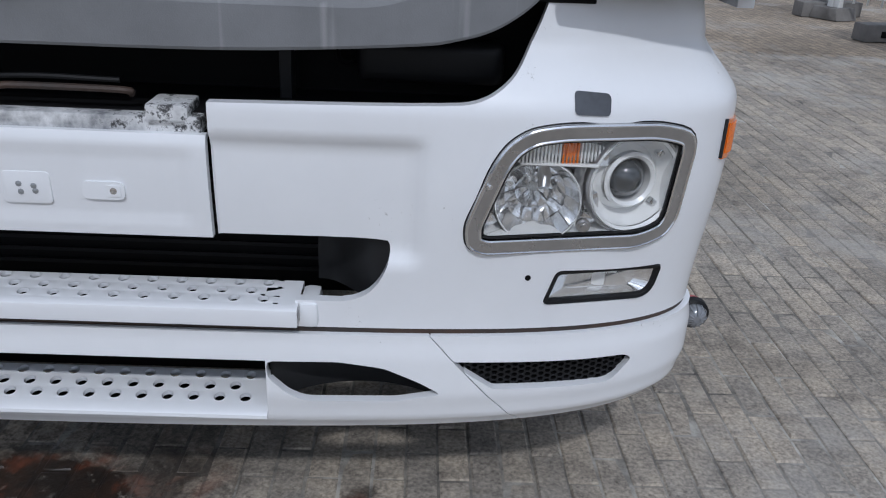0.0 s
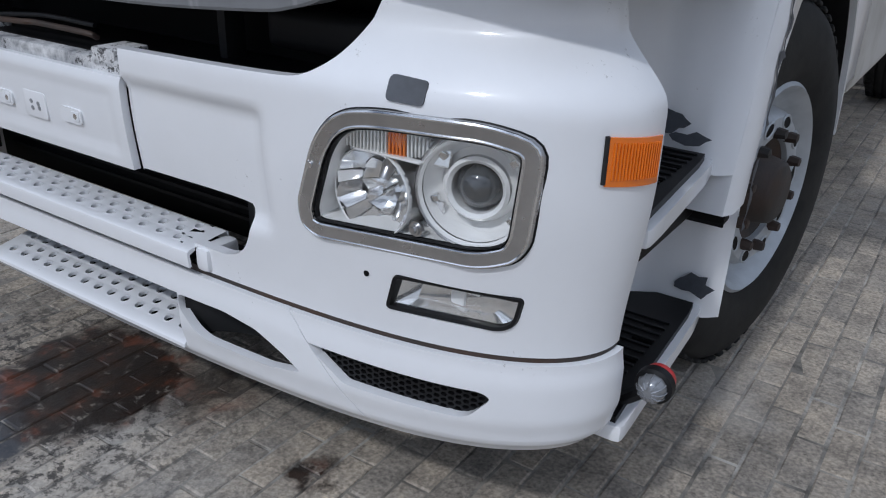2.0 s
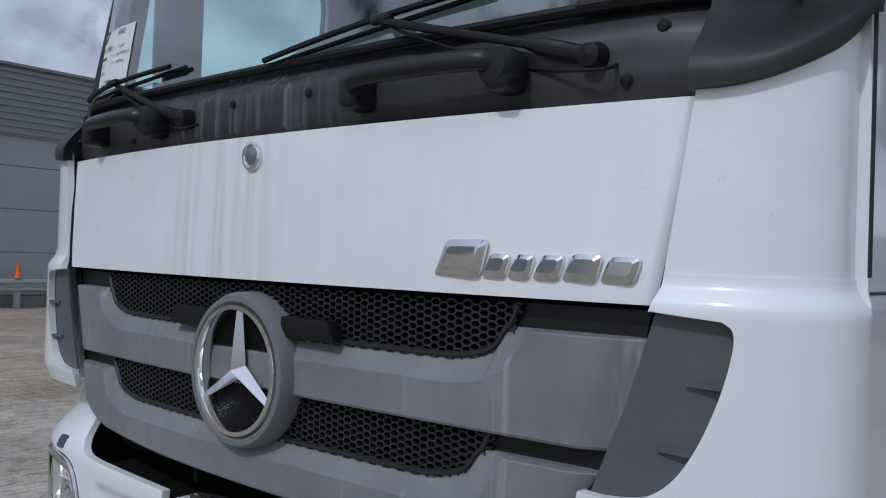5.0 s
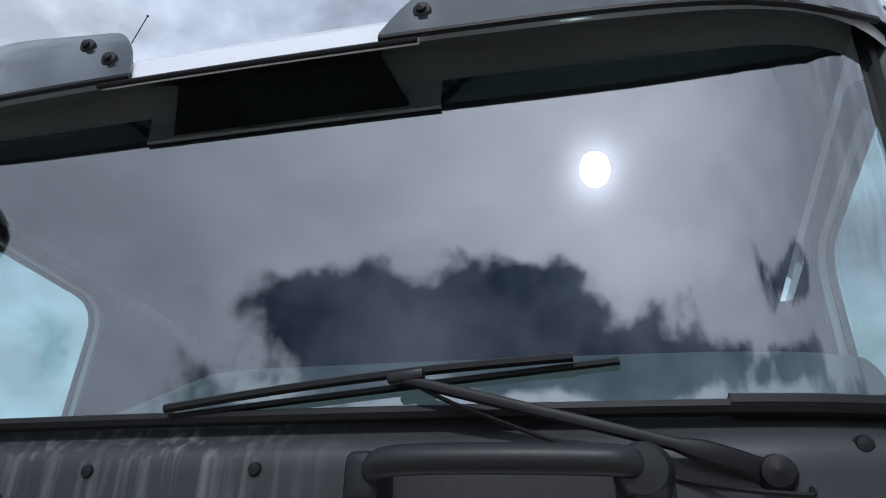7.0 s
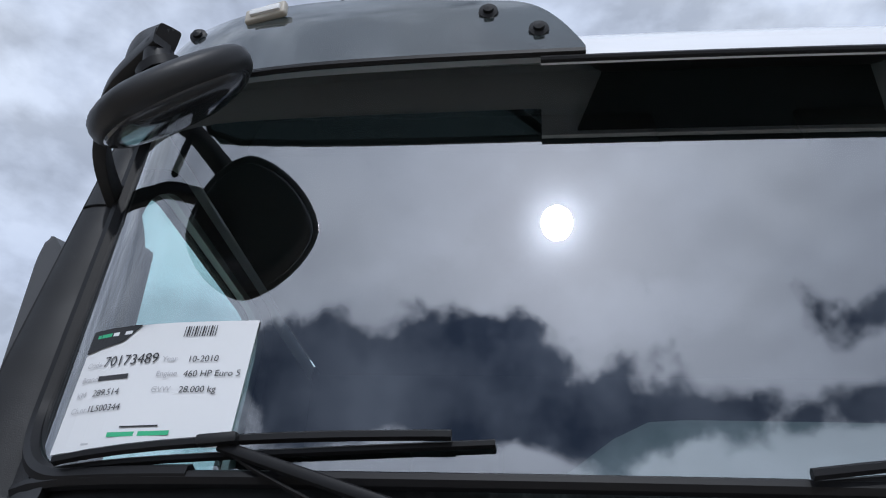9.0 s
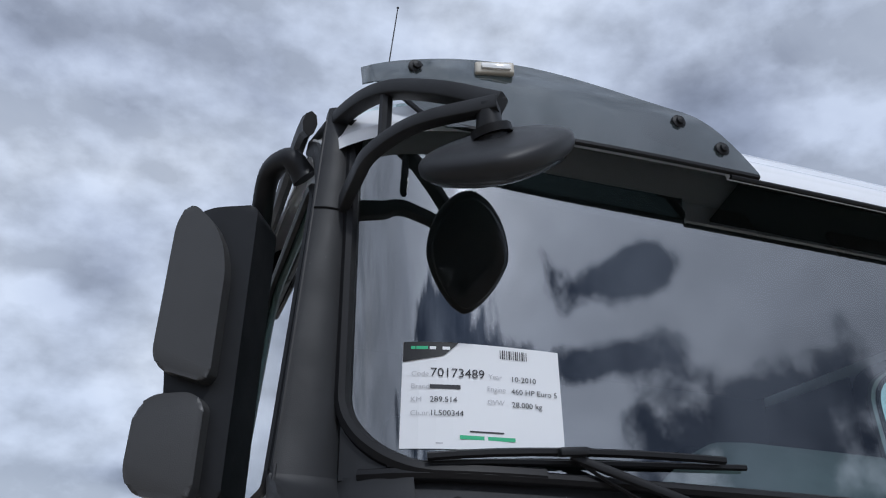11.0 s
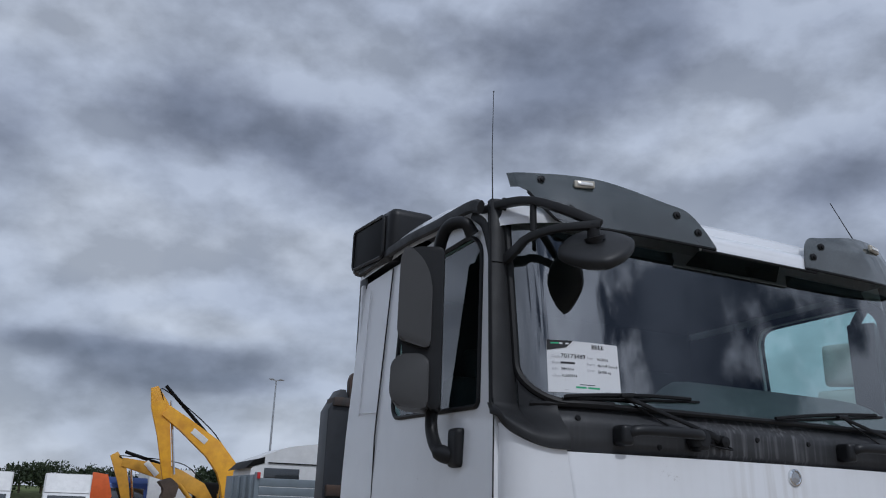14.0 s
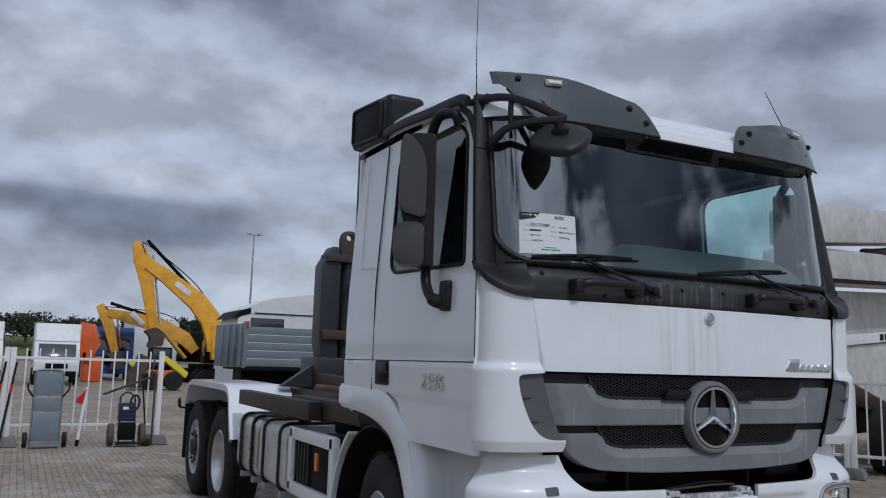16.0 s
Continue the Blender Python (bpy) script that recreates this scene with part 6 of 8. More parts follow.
# kerb mirror that hangs over the windscreen's corner
KM = Matrix(((0.894, 0.157, -0.420), (-0.393, 0.7235, -0.567), (0.2145, 0.672, 0.709))).to_4x4()
KC = Vector((-0.917, -0.298, 2.612))
KERBGLASS = material("dim_mirror_glass", (0.03, 0.032, 0.036), 0.06, spec=0.6)
km = part("kerb_mirror", ellipsoid(BM(), KC, (0.150, 0.140, 0.036), KM, 2.9, 40, 16, 1.6), DARK, truck, "dark grey kerb mirror on a bent arm")
part("kerb_glass", ellipsoid(BM(), KC - 0.012 * Vector((-0.42, -0.567, 0.709)), (0.138, 0.127, 0.032), KM, 2.9, 40, 16, 1.6), KERBGLASS, km, "dark mirror glass")


def limb(pts, w, h, mat, name, label=""):
    """A moulded arm of rounded square section; w and h for each point."""
    pts = [Vector(p) for p in pts]
    curve = bend(pts, 6)
    n = len(curve) - 1
    rings = []
    for i, p in enumerate(curve):
        d = (curve[min(i + 1, n)] - curve[max(i - 1, 0)]).normalized()
        side = d.cross(Vector((0, 0, 1))).normalized()
        up = side.cross(d)
        k = i / n * (len(w) - 1)
        a, f = min(int(k), len(w) - 2), k - min(int(k), len(w) - 2)
        ww, hh = w[a] + (w[a + 1] - w[a]) * f, h[a] + (h[a + 1] - h[a]) * f
        ring = []
        for q in range(16):
            t = 2 * math.pi * q / 16
            c, e = math.cos(t), math.sin(t)
            ring.append(p + side * math.copysign(abs(c) ** 0.30, c) * ww * 0.72 + up * math.copysign(abs(e) ** 0.30, e) * hh * 0.9)
        rings.append(ring)
    return part(name, loft(BM(), rings), mat, km, label, 32)


part("kerb_stem", tube(BM(), [KC + Vector((-0.01, -0.01, 0.015)), (-0.940, -0.318, 2.665), (-0.945, -0.325, 2.70)], [0.034, 0.026, 0.022], 10), CHAR, km)
part("stem_collar", tube(BM(), [(-0.930, -0.312, 2.640), (-0.936, -0.315, 2.655)], 0.040, 12), BLACK, km)
limb([(-1.195, 0.17, 2.845), (-1.155, 0.0, 2.848), (-1.100, -0.135, 2.826), (-1.015, -0.250, 2.765), (-0.925, -0.340, 2.696)], [0.022, 0.024, 0.027, 0.029, 0.026], [0.021, 0.019, 0.018, 0.020, 0.022], DARK, "kerb_arm", "dark moulded upper arm")
limb([(-1.148, 0.035, 2.600), (-1.138, -0.080, 2.636), (-1.120, -0.140, 2.668), (-1.055, -0.240, 2.688), (-0.930, -0.342, 2.694)], [0.016, 0.018, 0.019, 0.020, 0.022], [0.026, 0.022, 0.017, 0.016, 0.018], DARK, "kerb_brace", "dark moulded lower arm")
limb([(-1.172, 0.020, 2.585), (-1.176, 0.045, 2.68), (-1.185, 0.085, 2.78), (-1.195, 0.17, 2.845)], [0.030, 0.030, 0.028, 0.024], [0.022, 0.022, 0.022, 0.021], DARK, "kerb_bracket", "dark bracket on the pillar")
part("arm_joint", tube(BM(), [(-1.098, -0.140, 2.700), (-1.098, -0.140, 2.835)], 0.014, 8), BLACK, km)
for x, y, z in ((-1.155, -0.01, 2.866), (-0.985, -0.285, 2.758)):
    part("arm_screw", lathe(BM(), [(0.0, 0.006), (0.008, 0.005), (0.010, 0.0)], (x, y, z), "z", 10), BLACK, km)

# snorkel box on the cab's rear corner, aerials
sn = part("air_intake", box(BM(), (-1.11, 1.35, 3.05), (0.25, 0.60, 0.29), 0.045, rot("X", 5), 3), CHAR, truck, "black air intake hood behind the cab roof")
part("intake_panel", box(BM(), (-1.237, 1.37, 3.05), (0.012, 0.44, 0.21), 0.01, rot("X", 5), 2), VOID, sn)
part("intake_frame", tube(BM(), [Vector((-1.243, 1.37 + y, 3.05 + z + 0.087 * y)) for y, z in rounded([(-0.235, -0.115), (0.235, -0.115), (0.235, 0.115), (-0.235, 0.115)], 0.03, 3) + [(-0.235, -0.085)]], 0.010, 6), CHAR, sn)
part("intake_duct", box(BM(), (-1.06, 1.645, 2.2), (0.20, 0.14, 1.5), 0.02, seg=2), CHAR, sn)
part("roof_lug", box(BM(), (-1.02, 1.15, 2.95), (0.05, 0.14, 0.05), 0.01), BLACK, truck)
a1 = part("aerial", tube(BM(), [(-0.985, 0.40, 2.97), (-0.965, 0.45, 3.3), (-0.923, 0.52, 3.673)], [0.004, 0.0022, 0.0018], 6), BLACK, truck, "thin whip aerial")
part("aerial_base", lathe(BM(), [(0.014, 0.0), (0.012, 0.04), (0.008, 0.08)], (-0.985, 0.40, 2.94), "z", 10), BLACK, a1)
part("aerial_tip", lathe(BM(), [(0.0, -0.006), (0.005, 0.0), (0.0, 0.006)], (-0.923, 0.52, 3.673), "z", 8), BLACK, a1)
a2 = part("aerial", tube(BM(), [(1.0, 0.02, 2.98), (0.90, 0.10, 3.28)], [0.003, 0.002], 6), BLACK, truck, "short raked aerial")
part("aerial_base", lathe(BM(), [(0.022, 0.0), (0.018, 0.012), (0.008, 0.03)], (1.0, 0.02, 2.955), "z", 10), BLACK, a2)

# ---- price sheet behind the glass
def sheet():
    w, h = 0.284, 0.200

    def at(u, v, lift=0.0):
        x = -1.042 + w * u + 0.006 * v
        z = 2.080 + h * v - 0.003 * u * v
        return Vector((x, screen_y(x, z) - 0.003 - lift, z))
    t = thing("price_sheet", "white paper sales sheet stuck on the windscreen", "paper sheet", at=tuple(at(0.5, 0)))
    off = Matrix.Translation(-at(0.5, 0))

    def add(name, bm, mat, label=""):
        bm.transform(off)
        return part(name, bm, mat, t, label, 0)
    bm = BM()
    grid_shell(bm, lambda u, v, o: at(u, v, -o), span(0, 1, 0.1), span(0, 1, 0.1), 0.001)
    add("paper", bm, PAPER)

    def quad(u0, v0, u1, v1, lift=0.0015):
        b = BM()
        prof = [(u0, v0), (u1, v0), (u1, v1), (u0, v1)]
        b.faces.new([b.verts.new(at(u, v, lift)) for u, v in prof])
        return b
    b = BM()
    us = span(0.0, 0.33, 0.0275)
    low = [0.80 + 0.26 * u if u < 0.24 else 0.8624 + 1.4 * (u - 0.24) for u in us]
    for k in range(len(us) - 1):
        b.faces.new([b.verts.new(at(u, v, 0.0016)) for u, v in ((us[k], low[k]), (us[k + 1], low[k + 1]), (us[k + 1], 1.0), (us[k], 1.0))])
    add("header_block", b, DARK)
    for u0, u1, m in ((0.045, 0.07, GREENINK), (0.075, 0.145, GREENINK), (0.155, 0.28, PAPER)):
        add("logo_bar", quad(u0, 0.925, u1, 0.955, 0.002), m)
    for k in range(13):
        add("barcode_bar", quad(0.60 + k * 0.0145, 0.87, 0.60 + k * 0.0145 + 0.0045 + 0.004 * (k % 3 == 1), 0.96), INK)

    def text(body, u, v, size, mat):
        b = letters(body, size, 0.0)
        for vert in b.verts:
            vert.co = at(u + vert.co.x / w, v + vert.co.y / h, 0.002)
        add("line_of_text", b, mat)
    for body, u, v, size, mat in (("Code", 0.05, 0.665, 0.013, PALEINK), ("70173489", 0.16, 0.66, 0.024, INK), ("Year", 0.52, 0.665, 0.013, PALEINK), ("10-2010", 0.665, 0.655, 0.0145, INK),
                                  ("Brand", 0.05, 0.545, 0.013, PALEINK), ("Engine", 0.51, 0.545, 0.013, PALEINK), ("460 HP Euro 5", 0.665, 0.535, 0.0145, INK),
                                  ("KM", 0.05, 0.42, 0.013, PALEINK), ("289.514", 0.16, 0.42, 0.0145, INK), ("GVW", 0.51, 0.42, 0.013, PALEINK), ("28.000 kg", 0.665, 0.41, 0.0145, INK),
                                  ("Ch.nr.", 0.05, 0.295, 0.013, PALEINK), ("1L500344", 0.16, 0.295, 0.0145, INK)):
        text(body, u, v, size, mat)
    add("brand_bar", quad(0.16, 0.545, 0.345, 0.585), INK)
    add("note_bar", quad(0.40, 0.155, 0.61, 0.168), INK)
    add("web_bar", quad(0.34, 0.09, 0.68, 0.125), GREENINK)
    add("small_print", quad(0.20, 0.045, 0.82, 0.056), PALEINK)


sheet()

# ---- steps, wheels and chassis
def side_steps(s):
    def well(dy, z0, z1, lean, name, label):
        """White wall of a step recess: along the inside, then round to the wheel arch."""
        plan = bend([(1.025, -0.03, 0), (1.03, 0.16, 0), (1.035, 0.30, 0), (1.06, 0.385, 0), (1.13, 0.405, 0), (1.20, 0.415, 0), (1.238, 0.445, 0)], 5)
        bm = BM()
        n = len(plan) - 1
        grid_shell(bm, lambda u, v, o: Vector(((plan[round(u * n)].x - o) * s, plan[round(u * n)].y + dy + lean * (z0 + (z1 - z0) * v - z0) * u + o, z0 + (z1 - z0) * v)), [k / n for k in range(n + 1)], span(0, 1, 0.1), 0.012)
        return part(name, bm, WHITE, truck, label)
    wall = well(0.0, 0.745, 1.20, 0.33, "upper_step_well", "white step well with scuffed paint")
    low = well(0.11, 0.36, 0.635, 0.02, "lower_step_well", "white lower step well with scuffed paint")
    part("well_rim", tube(BM(), bend([(1.04 * s, 0.30, 0.637), (1.065 * s, 0.49, 0.637), (1.13 * s, 0.512, 0.637), (1.20 * s, 0.522, 0.637), (1.238 * s, 0.552, 0.637)]), 0.008, 6), WHITE, low)
    # solid black blocks stand for the shade in the gap between the steps
    part("step_gap", box(BM(), (1.08 * s, 0.26, 0.69), (0.16, 0.50, 0.13), 0.01), VOID, truck)
    part("gap_back", box(BM(), (1.14 * s, 0.50, 0.69), (0.18, 0.05, 0.15), 0.01), VOID, truck)
    for z, dy, name in ((0.79, 0.0, "upper_tread"), (0.40, 0.11, "lower_tread")):
        out = [(1.03, -0.03), (1.238, -0.03), (1.232, 0.06), (1.212, 0.34 + dy), (1.202, 0.42 + dy), (1.03, 0.42 + dy)]
        t = part(name, prism(BM(), rounded(flip(out, s), 0.015, 2), z - 0.045, z - 0.010, "z", 0.006), WHITE, truck, "white step ledge")
        ins = [(1.035, -0.02), (1.220, -0.02), (1.215, 0.05), (1.196, 0.34 + dy), (1.188, 0.395 + dy), (1.10, 0.395 + dy), (1.045, 0.36 + dy)]
        slots = [prism(BM(), rounded([((x - 0.024) * s, y - 0.010), ((x + 0.024) * s, y - 0.010), ((x + 0.024) * s, y + 0.010), ((x - 0.024) * s, y + 0.010)], 0.005, 2), z - 0.004, z + 0.02, "z") for i, x in enumerate((1.075, 1.155)) for y in (0.05 + 0.035 * i, 0.14 + 0.035 * i, 0.23 + 0.035 * i, 0.31 + 0.03 * i)]
        part("tread_mat", carve(prism(BM(), flip(ins, s), z - 0.012, z + 0.004, "z"), slots), BLACK, t, "black ribbed rubber tread")
        rb = BM()
        for y in span(0.0, 0.36, 0.03):
            box(rb, (1.115 * s, y + 0.010, z + 0.006), (0.13, 0.006, 0.006), 0.001, seg=1)
        tagged(part("tread_ribs", rb, BLACK, t), kind="stuff")
    # places where the paint has been knocked off
    for k, (x, y, z, a, b) in enumerate(((1.10, 0.398, 0.845, 0.045, 0.026), (1.15, 0.402, 0.815, 0.05, 0.016), (1.18, 0.515, 0.445, 0.045, 0.035))):
        random.seed(k)
        pts = [(x + a * math.cos(t) * random.uniform(0.6, 1.1), z + b * math.sin(t) * random.uniform(0.5, 1.2)) for t in [2 * math.pi * i / 14 for i in range(14)]]
        bm = BM()
        bm.faces.new([bm.verts.new((xx * s, y + 0.10 * (xx - x) - 0.006 + 0.30 * (zz - 0.79) * (zz > 0.7), zz)) for xx, zz in pts])
        bmesh.ops.triangulate(bm, faces=bm.faces)
        part("bare_patch", bm, MASTIC, wall, "bare grey patch in the paint", 0)
    for k in range(3 if s > 0 else 0):
        random.seed(40 + k)
        z0 = (1.12, 0.98, 0.75)[k]
        pts = []
        for i in range(9):
            pts.append((0.60 - 0.04 * k * 0.8 + random.uniform(-0.008, 0.012), z0 - 0.02 * i))
        bm = BM()
        L_ = [bm.verts.new((1.2555 * s, y + 0.02 - 0.25 * (z0 - z) * 0.4, z)) for y, z in pts]
        R_ = [bm.verts.new((1.2555 * s, y + 0.04 - 0.25 * (z0 - z) * 0.4 + 0.012 * math.sin(i * 1.7), z)) for i, (y, z) in enumerate(pts)]
        for i in range(8):
            bm.faces.new((L_[i], R_[i], R_[i + 1], L_[i + 1]))
        part("bare_patch", bm, MASTIC, wall, "bare grey streak in the paint", 0)


for s in (1, -1):
    side_steps(s)
MK = (1.271, 0.008, 0.476)
MARKGLASS = material("clear_marker_lens", (0.30, 0.31, 0.33), 0.12, 0.4, vary=0.3, scale=60, coat=0.6)
rl = part("corner_marker", lathe(BM(), [(0.0, -0.030), (0.012, -0.029), (0.020, -0.025), (0.026, -0.014), (0.028, 0.008), (0.024, 0.016)], MK, "y", 24), MARKGLASS, truck, "round marker lamp with clear front and red tail")
for k in range(12):
    a = 2 * math.pi * k / 12
    part("lens_rib", tube(BM(), [(MK[0] + r * math.cos(a), MK[1] + d, MK[2] + r * math.sin(a)) for r, d in ((0.008, -0.030), (0.020, -0.026), (0.0265, -0.014), (0.0285, 0.004))], 0.0016, 4), MARKGLASS, rl)
part("marker_collar", lathe(BM(), [(0.028, -0.006), (0.035, -0.002), (0.036, 0.014), (0.026, 0.022)], MK, "y", 24), BLACK, rl)
part("marker_tail", lathe(BM(), [(0.030, 0.016), (0.030, 0.034), (0.022, 0.045), (0.0, 0.047)], MK, "y", 24), RED, rl)
part("marker_stalk", tube(BM(), [(1.265, 0.03, 0.46), (1.22, 0.03, 0.42), (1.19, 0.03, 0.40)], 0.014, 8), BLACK, rl)


def wheel(x, y, s, style, steer=0.0):
    """A tyre with grooved tread, on a rim that is dished out (front, tag) or in (drive)."""
    c, R, w = Vector((x * s, y, 0.52)), 0.52, 0.30
    prof = [(0.30, 0.012), (0.335, -0.006), (0.40, -0.012), (0.46, -0.004), (0.495, 0.014), (0.512, 0.034), (0.52, 0.05)]
    grooves = []
    for k in range(4):
        g = 0.075 + k * 0.05
        grooves += [(0.52, g - 0.008), (0.508, g - 0.006), (0.508, g + 0.006), (0.52, g + 0.008)]
    full = prof + grooves + [(r, w - a) for r, a in reversed(prof)]
    wh = part("wheel", lathe(BM(), full, c, "x", 64, -s), RUBBER, truck, "black truck tyre on a painted steel rim")
    wh.matrix_basis = Matrix.Translation(c) @ rot("Z", steer) @ Matrix.Translation(-c)
    blocks = BM()
    for k in range(56):
        a = 2 * math.pi * k / 56
        for off in (0.043, w - 0.043):
            p = c + Vector((-off * s, 0.517 * math.cos(a), 0.517 * math.sin(a)))
            box(blocks, p, (0.045, 0.030, 0.012), 0.003, rot("X", math.degrees(a) - 90), 1)
    tagged(part("tread_blocks", blocks, RUBBER, wh), kind="stuff")
    if style == "drive":
        rim = [(0.302, 0.010), (0.292, 0.004), (0.285, 0.02), (0.272, 0.05), (0.262, 0.15), (0.23, 0.165), (0.10, 0.165), (0.09, 0.10), (0.07, 0.09), (0.0, 0.088)]
        part("rim", lathe(BM(), rim, c, "x", 48, -s), ALU, wh, "bright deep-dish rim")
        return
    rim = [(0.302, 0.010), (0.292, 0.002), (0.284, 0.012), (0.268, 0.050), (0.250, 0.068), (0.232, 0.072), (0.222, 0.030), (0.205, 0.012), (0.175, 0.010), (0.150, 0.016), (0.146, 0.05)]
    r = lathe(BM(), rim, c, "x", 60, -s)
    holes = []
    for k in range(10):
        a = 2 * math.pi * k / 10
        holes.append((0.192 * math.cos(a), 0.192 * math.sin(a), a))
    rm = part("rim", r, RIM, wh, "silver-blue steel rim with oval hand holes")
    for u, v, a in holes:
        # no hole is cut: a flat black oval paints its darkness
        b = BM()
        pts = [(0.030 * math.cos(t), 0.019 * math.sin(t)) for t in [2 * math.pi * i / 14 for i in range(14)]]
        M = Matrix.Translation(c + Vector((-0.0095 * s, u, v))) @ rot("X", math.degrees(a))
        b.faces.new([b.verts.new(M @ Vector((0, q * 0.95, p * 0.95))) for p, q in pts])
        part("hand_hole", b, VOID, rm, "", 0)
        e = BM()
        tube(e, [M @ Vector((-0.001 * s, q, p)) for p, q in pts + pts[:1]], 0.004, 5)
        part("hole_lip", e, RIM, rm)
    part("hub", lathe(BM(), [(0.146, 0.03), (0.12, 0.045), (0.10, 0.03), (0.088, -0.02), (0.075, -0.03), (0.0, -0.032)], c, "x", 32, -s), STEEL, wh, "dark greasy hub")
    for k in range(10):
        a = 2 * math.pi * (k + 0.5) / 10
        part("wheel_nut", lathe(BM(), [(0.0, -0.022), (0.013, -0.02), (0.016, 0.0), (0.016, 0.02)], c + Vector((-0.004 * s, 0.165 * math.cos(a), 0.165 * math.sin(a))), "x", 6, -s), STEEL, wh)


for s in (1, -1):
    wheel(1.198, 1.06, s, "front", -8.0)
    wheel(1.235, 5.05, s, "drive")
    wheel(1.215, 6.40, s, "tag")
    part("arch_liner", grid_shell(BM(), lambda u, v, o: Vector(((0.88 + 0.35 * v) * s, 1.07 + 0.60 * math.cos(u), 0.52 + 0.66 * math.sin(u) + o)), span(0.1, 3.0, 0.15), [0, 1], 0.01), BLACK, truck)
    # rear half of the front mudguard
    part("mudguard", grid_shell(BM(), lambda u, v, o: Vector(((0.90 + 0.34 * v) * s, 1.07 + (0.66 + o) * math.cos(u), 0.52 + (0.72 + o) * math.sin(u))), span(0.02, 0.95, 0.08), [0, 0.5, 1], 0.02), WHITE, truck, "white rear half of the front mudguard")
    # rear wing over both axles
    wing = [(4.50, 0.78), (4.66, 1.17), (4.76, 1.255), (4.90, 1.275), (6.55, 1.275), (6.80, 1.22), (6.96, 1.0)]
    low = [(y + (0.02 if y < 4.7 else 0), z - 0.03) if 4.7 < y < 6.7 else (y + (0.04 if y < 5 else -0.04), z) for y, z in wing]
    bm = BM()
    loft(bm, [[(1.25 * s, y, z), (0.62 * s, y, z), (0.62 * s, a, b), (1.22 * s, a, b), (1.22 * s, a, b - 0.03), (1.25 * s, a, b - 0.03)] for (y, z), (a, b) in zip(wing, low)])
    part("rear_wing", bm, WHITE, truck, "white chequered rear wing")
    part("mud_flap", box(BM(), (0.95 * s, 7.0, 0.66), (0.56, 0.012, 0.66), 0.004), BLACK, truck)
    part("chassis_rail", box(BM(), (0.40 * s, 3.7, 0.92), (0.08, 6.9, 0.27), 0.006), VOID, truck, "black chassis rail")
    part("lift_rail", box(BM(), (0.50 * s, 4.5, 1.17), (0.12, 5.4, 0.16), 0.008), STEEL, truck, "dark rust-spotted hooklift rail")
for y in (1.07, 5.05, 6.40):
    part("axle", tube(BM(), [(-0.95, y, 0.52), (0.95, y, 0.52)], 0.07, 12), VOID, truck)
part("engine", box(BM(), (0, 0.9, 0.85), (0.9, 1.6, 0.75), 0.05), VOID, truck)
# right-hand flank: beams, tanks, battery cradle
part("flank_beam", box(BM(), (-1.17, 3.35, 1.185), (0.10, 2.05, 0.13), 0.006, rot("Z", 0)), STEEL, truck, "dark steel flank beam")
part("flank_beam", box(BM(), (-1.05, 2.35, 1.20), (0.12, 1.5, 0.13), 0.006), STEEL, truck, "dark steel flank beam")
part("flank_bracket", box(BM(), (-0.98, 3.5, 1.13), (0.10, 0.16, 0.20), 0.006), RUST, truck)
part("flank_beam", box(BM(), (1.12, 3.1, 1.19), (0.12, 2.7, 0.13), 0.006), STEEL, truck, "dark steel flank beam")
part("rusty_plate", box(BM(), (-0.62, 3.1, 1.31), (0.34, 0.75, 0.03), 0.006, rot("Y", 5)), RUST, truck, "rust-orange steel plate on the frame")
part("slide_arm", box(BM(), (-0.35, 3.9, 1.33), (0.14, 2.2, 0.12), 0.008, rot("X", 2)), STEEL, truck)
part("slide_arm", box(BM(), (0.10, 3.9, 1.33), (0.14, 2.4, 0.12), 0.008), STEEL, truck)
part("valve_block", box(BM(), (-0.85, 2.2, 1.10), (0.30, 0.34, 0.14), 0.02), VOID, truck)
for k in range(4):
    part("air_hose", tube(BM(), bend([(-0.9 + 0.05 * k, 1.75, 1.12), (-0.95 + 0.04 * k, 1.95, 1.24 - 0.02 * k), (-0.9, 2.2, 1.16), (-0.8, 2.5, 1.12)]), 0.013, 6), BLACK, truck)


def tank(y0, y1, mat, label):
    poly = rounded([(-1.225, 0.55), (-0.72, 0.55), (-0.72, 1.04), (-1.225, 1.04)], 0.09, 5)
    t = part("fuel_tank", prism(BM(), poly, y0, y1, "y", 0.02), mat, truck, label)
    for y in (y0 + 0.16, y1 - 0.16):
        pts = [(x * 1.0 - (0.008 if x < -1 else -0.008), y, z + (0.010 if z > 0.8 else -0.010)) for x, z in poly]
        part("tank_strap", tube(BM(), pts + pts[:1], 0.014, 6), DARK, t)
    part("tank_shoe", box(BM(), (-0.97, y0 + 0.16, 0.52), (0.5, 0.05, 0.05), 0.006), GALV, t)
    part("tank_shoe", box(BM(), (-0.97, y1 - 0.16, 0.52), (0.5, 0.05, 0.05), 0.006), GALV, t)
    return t


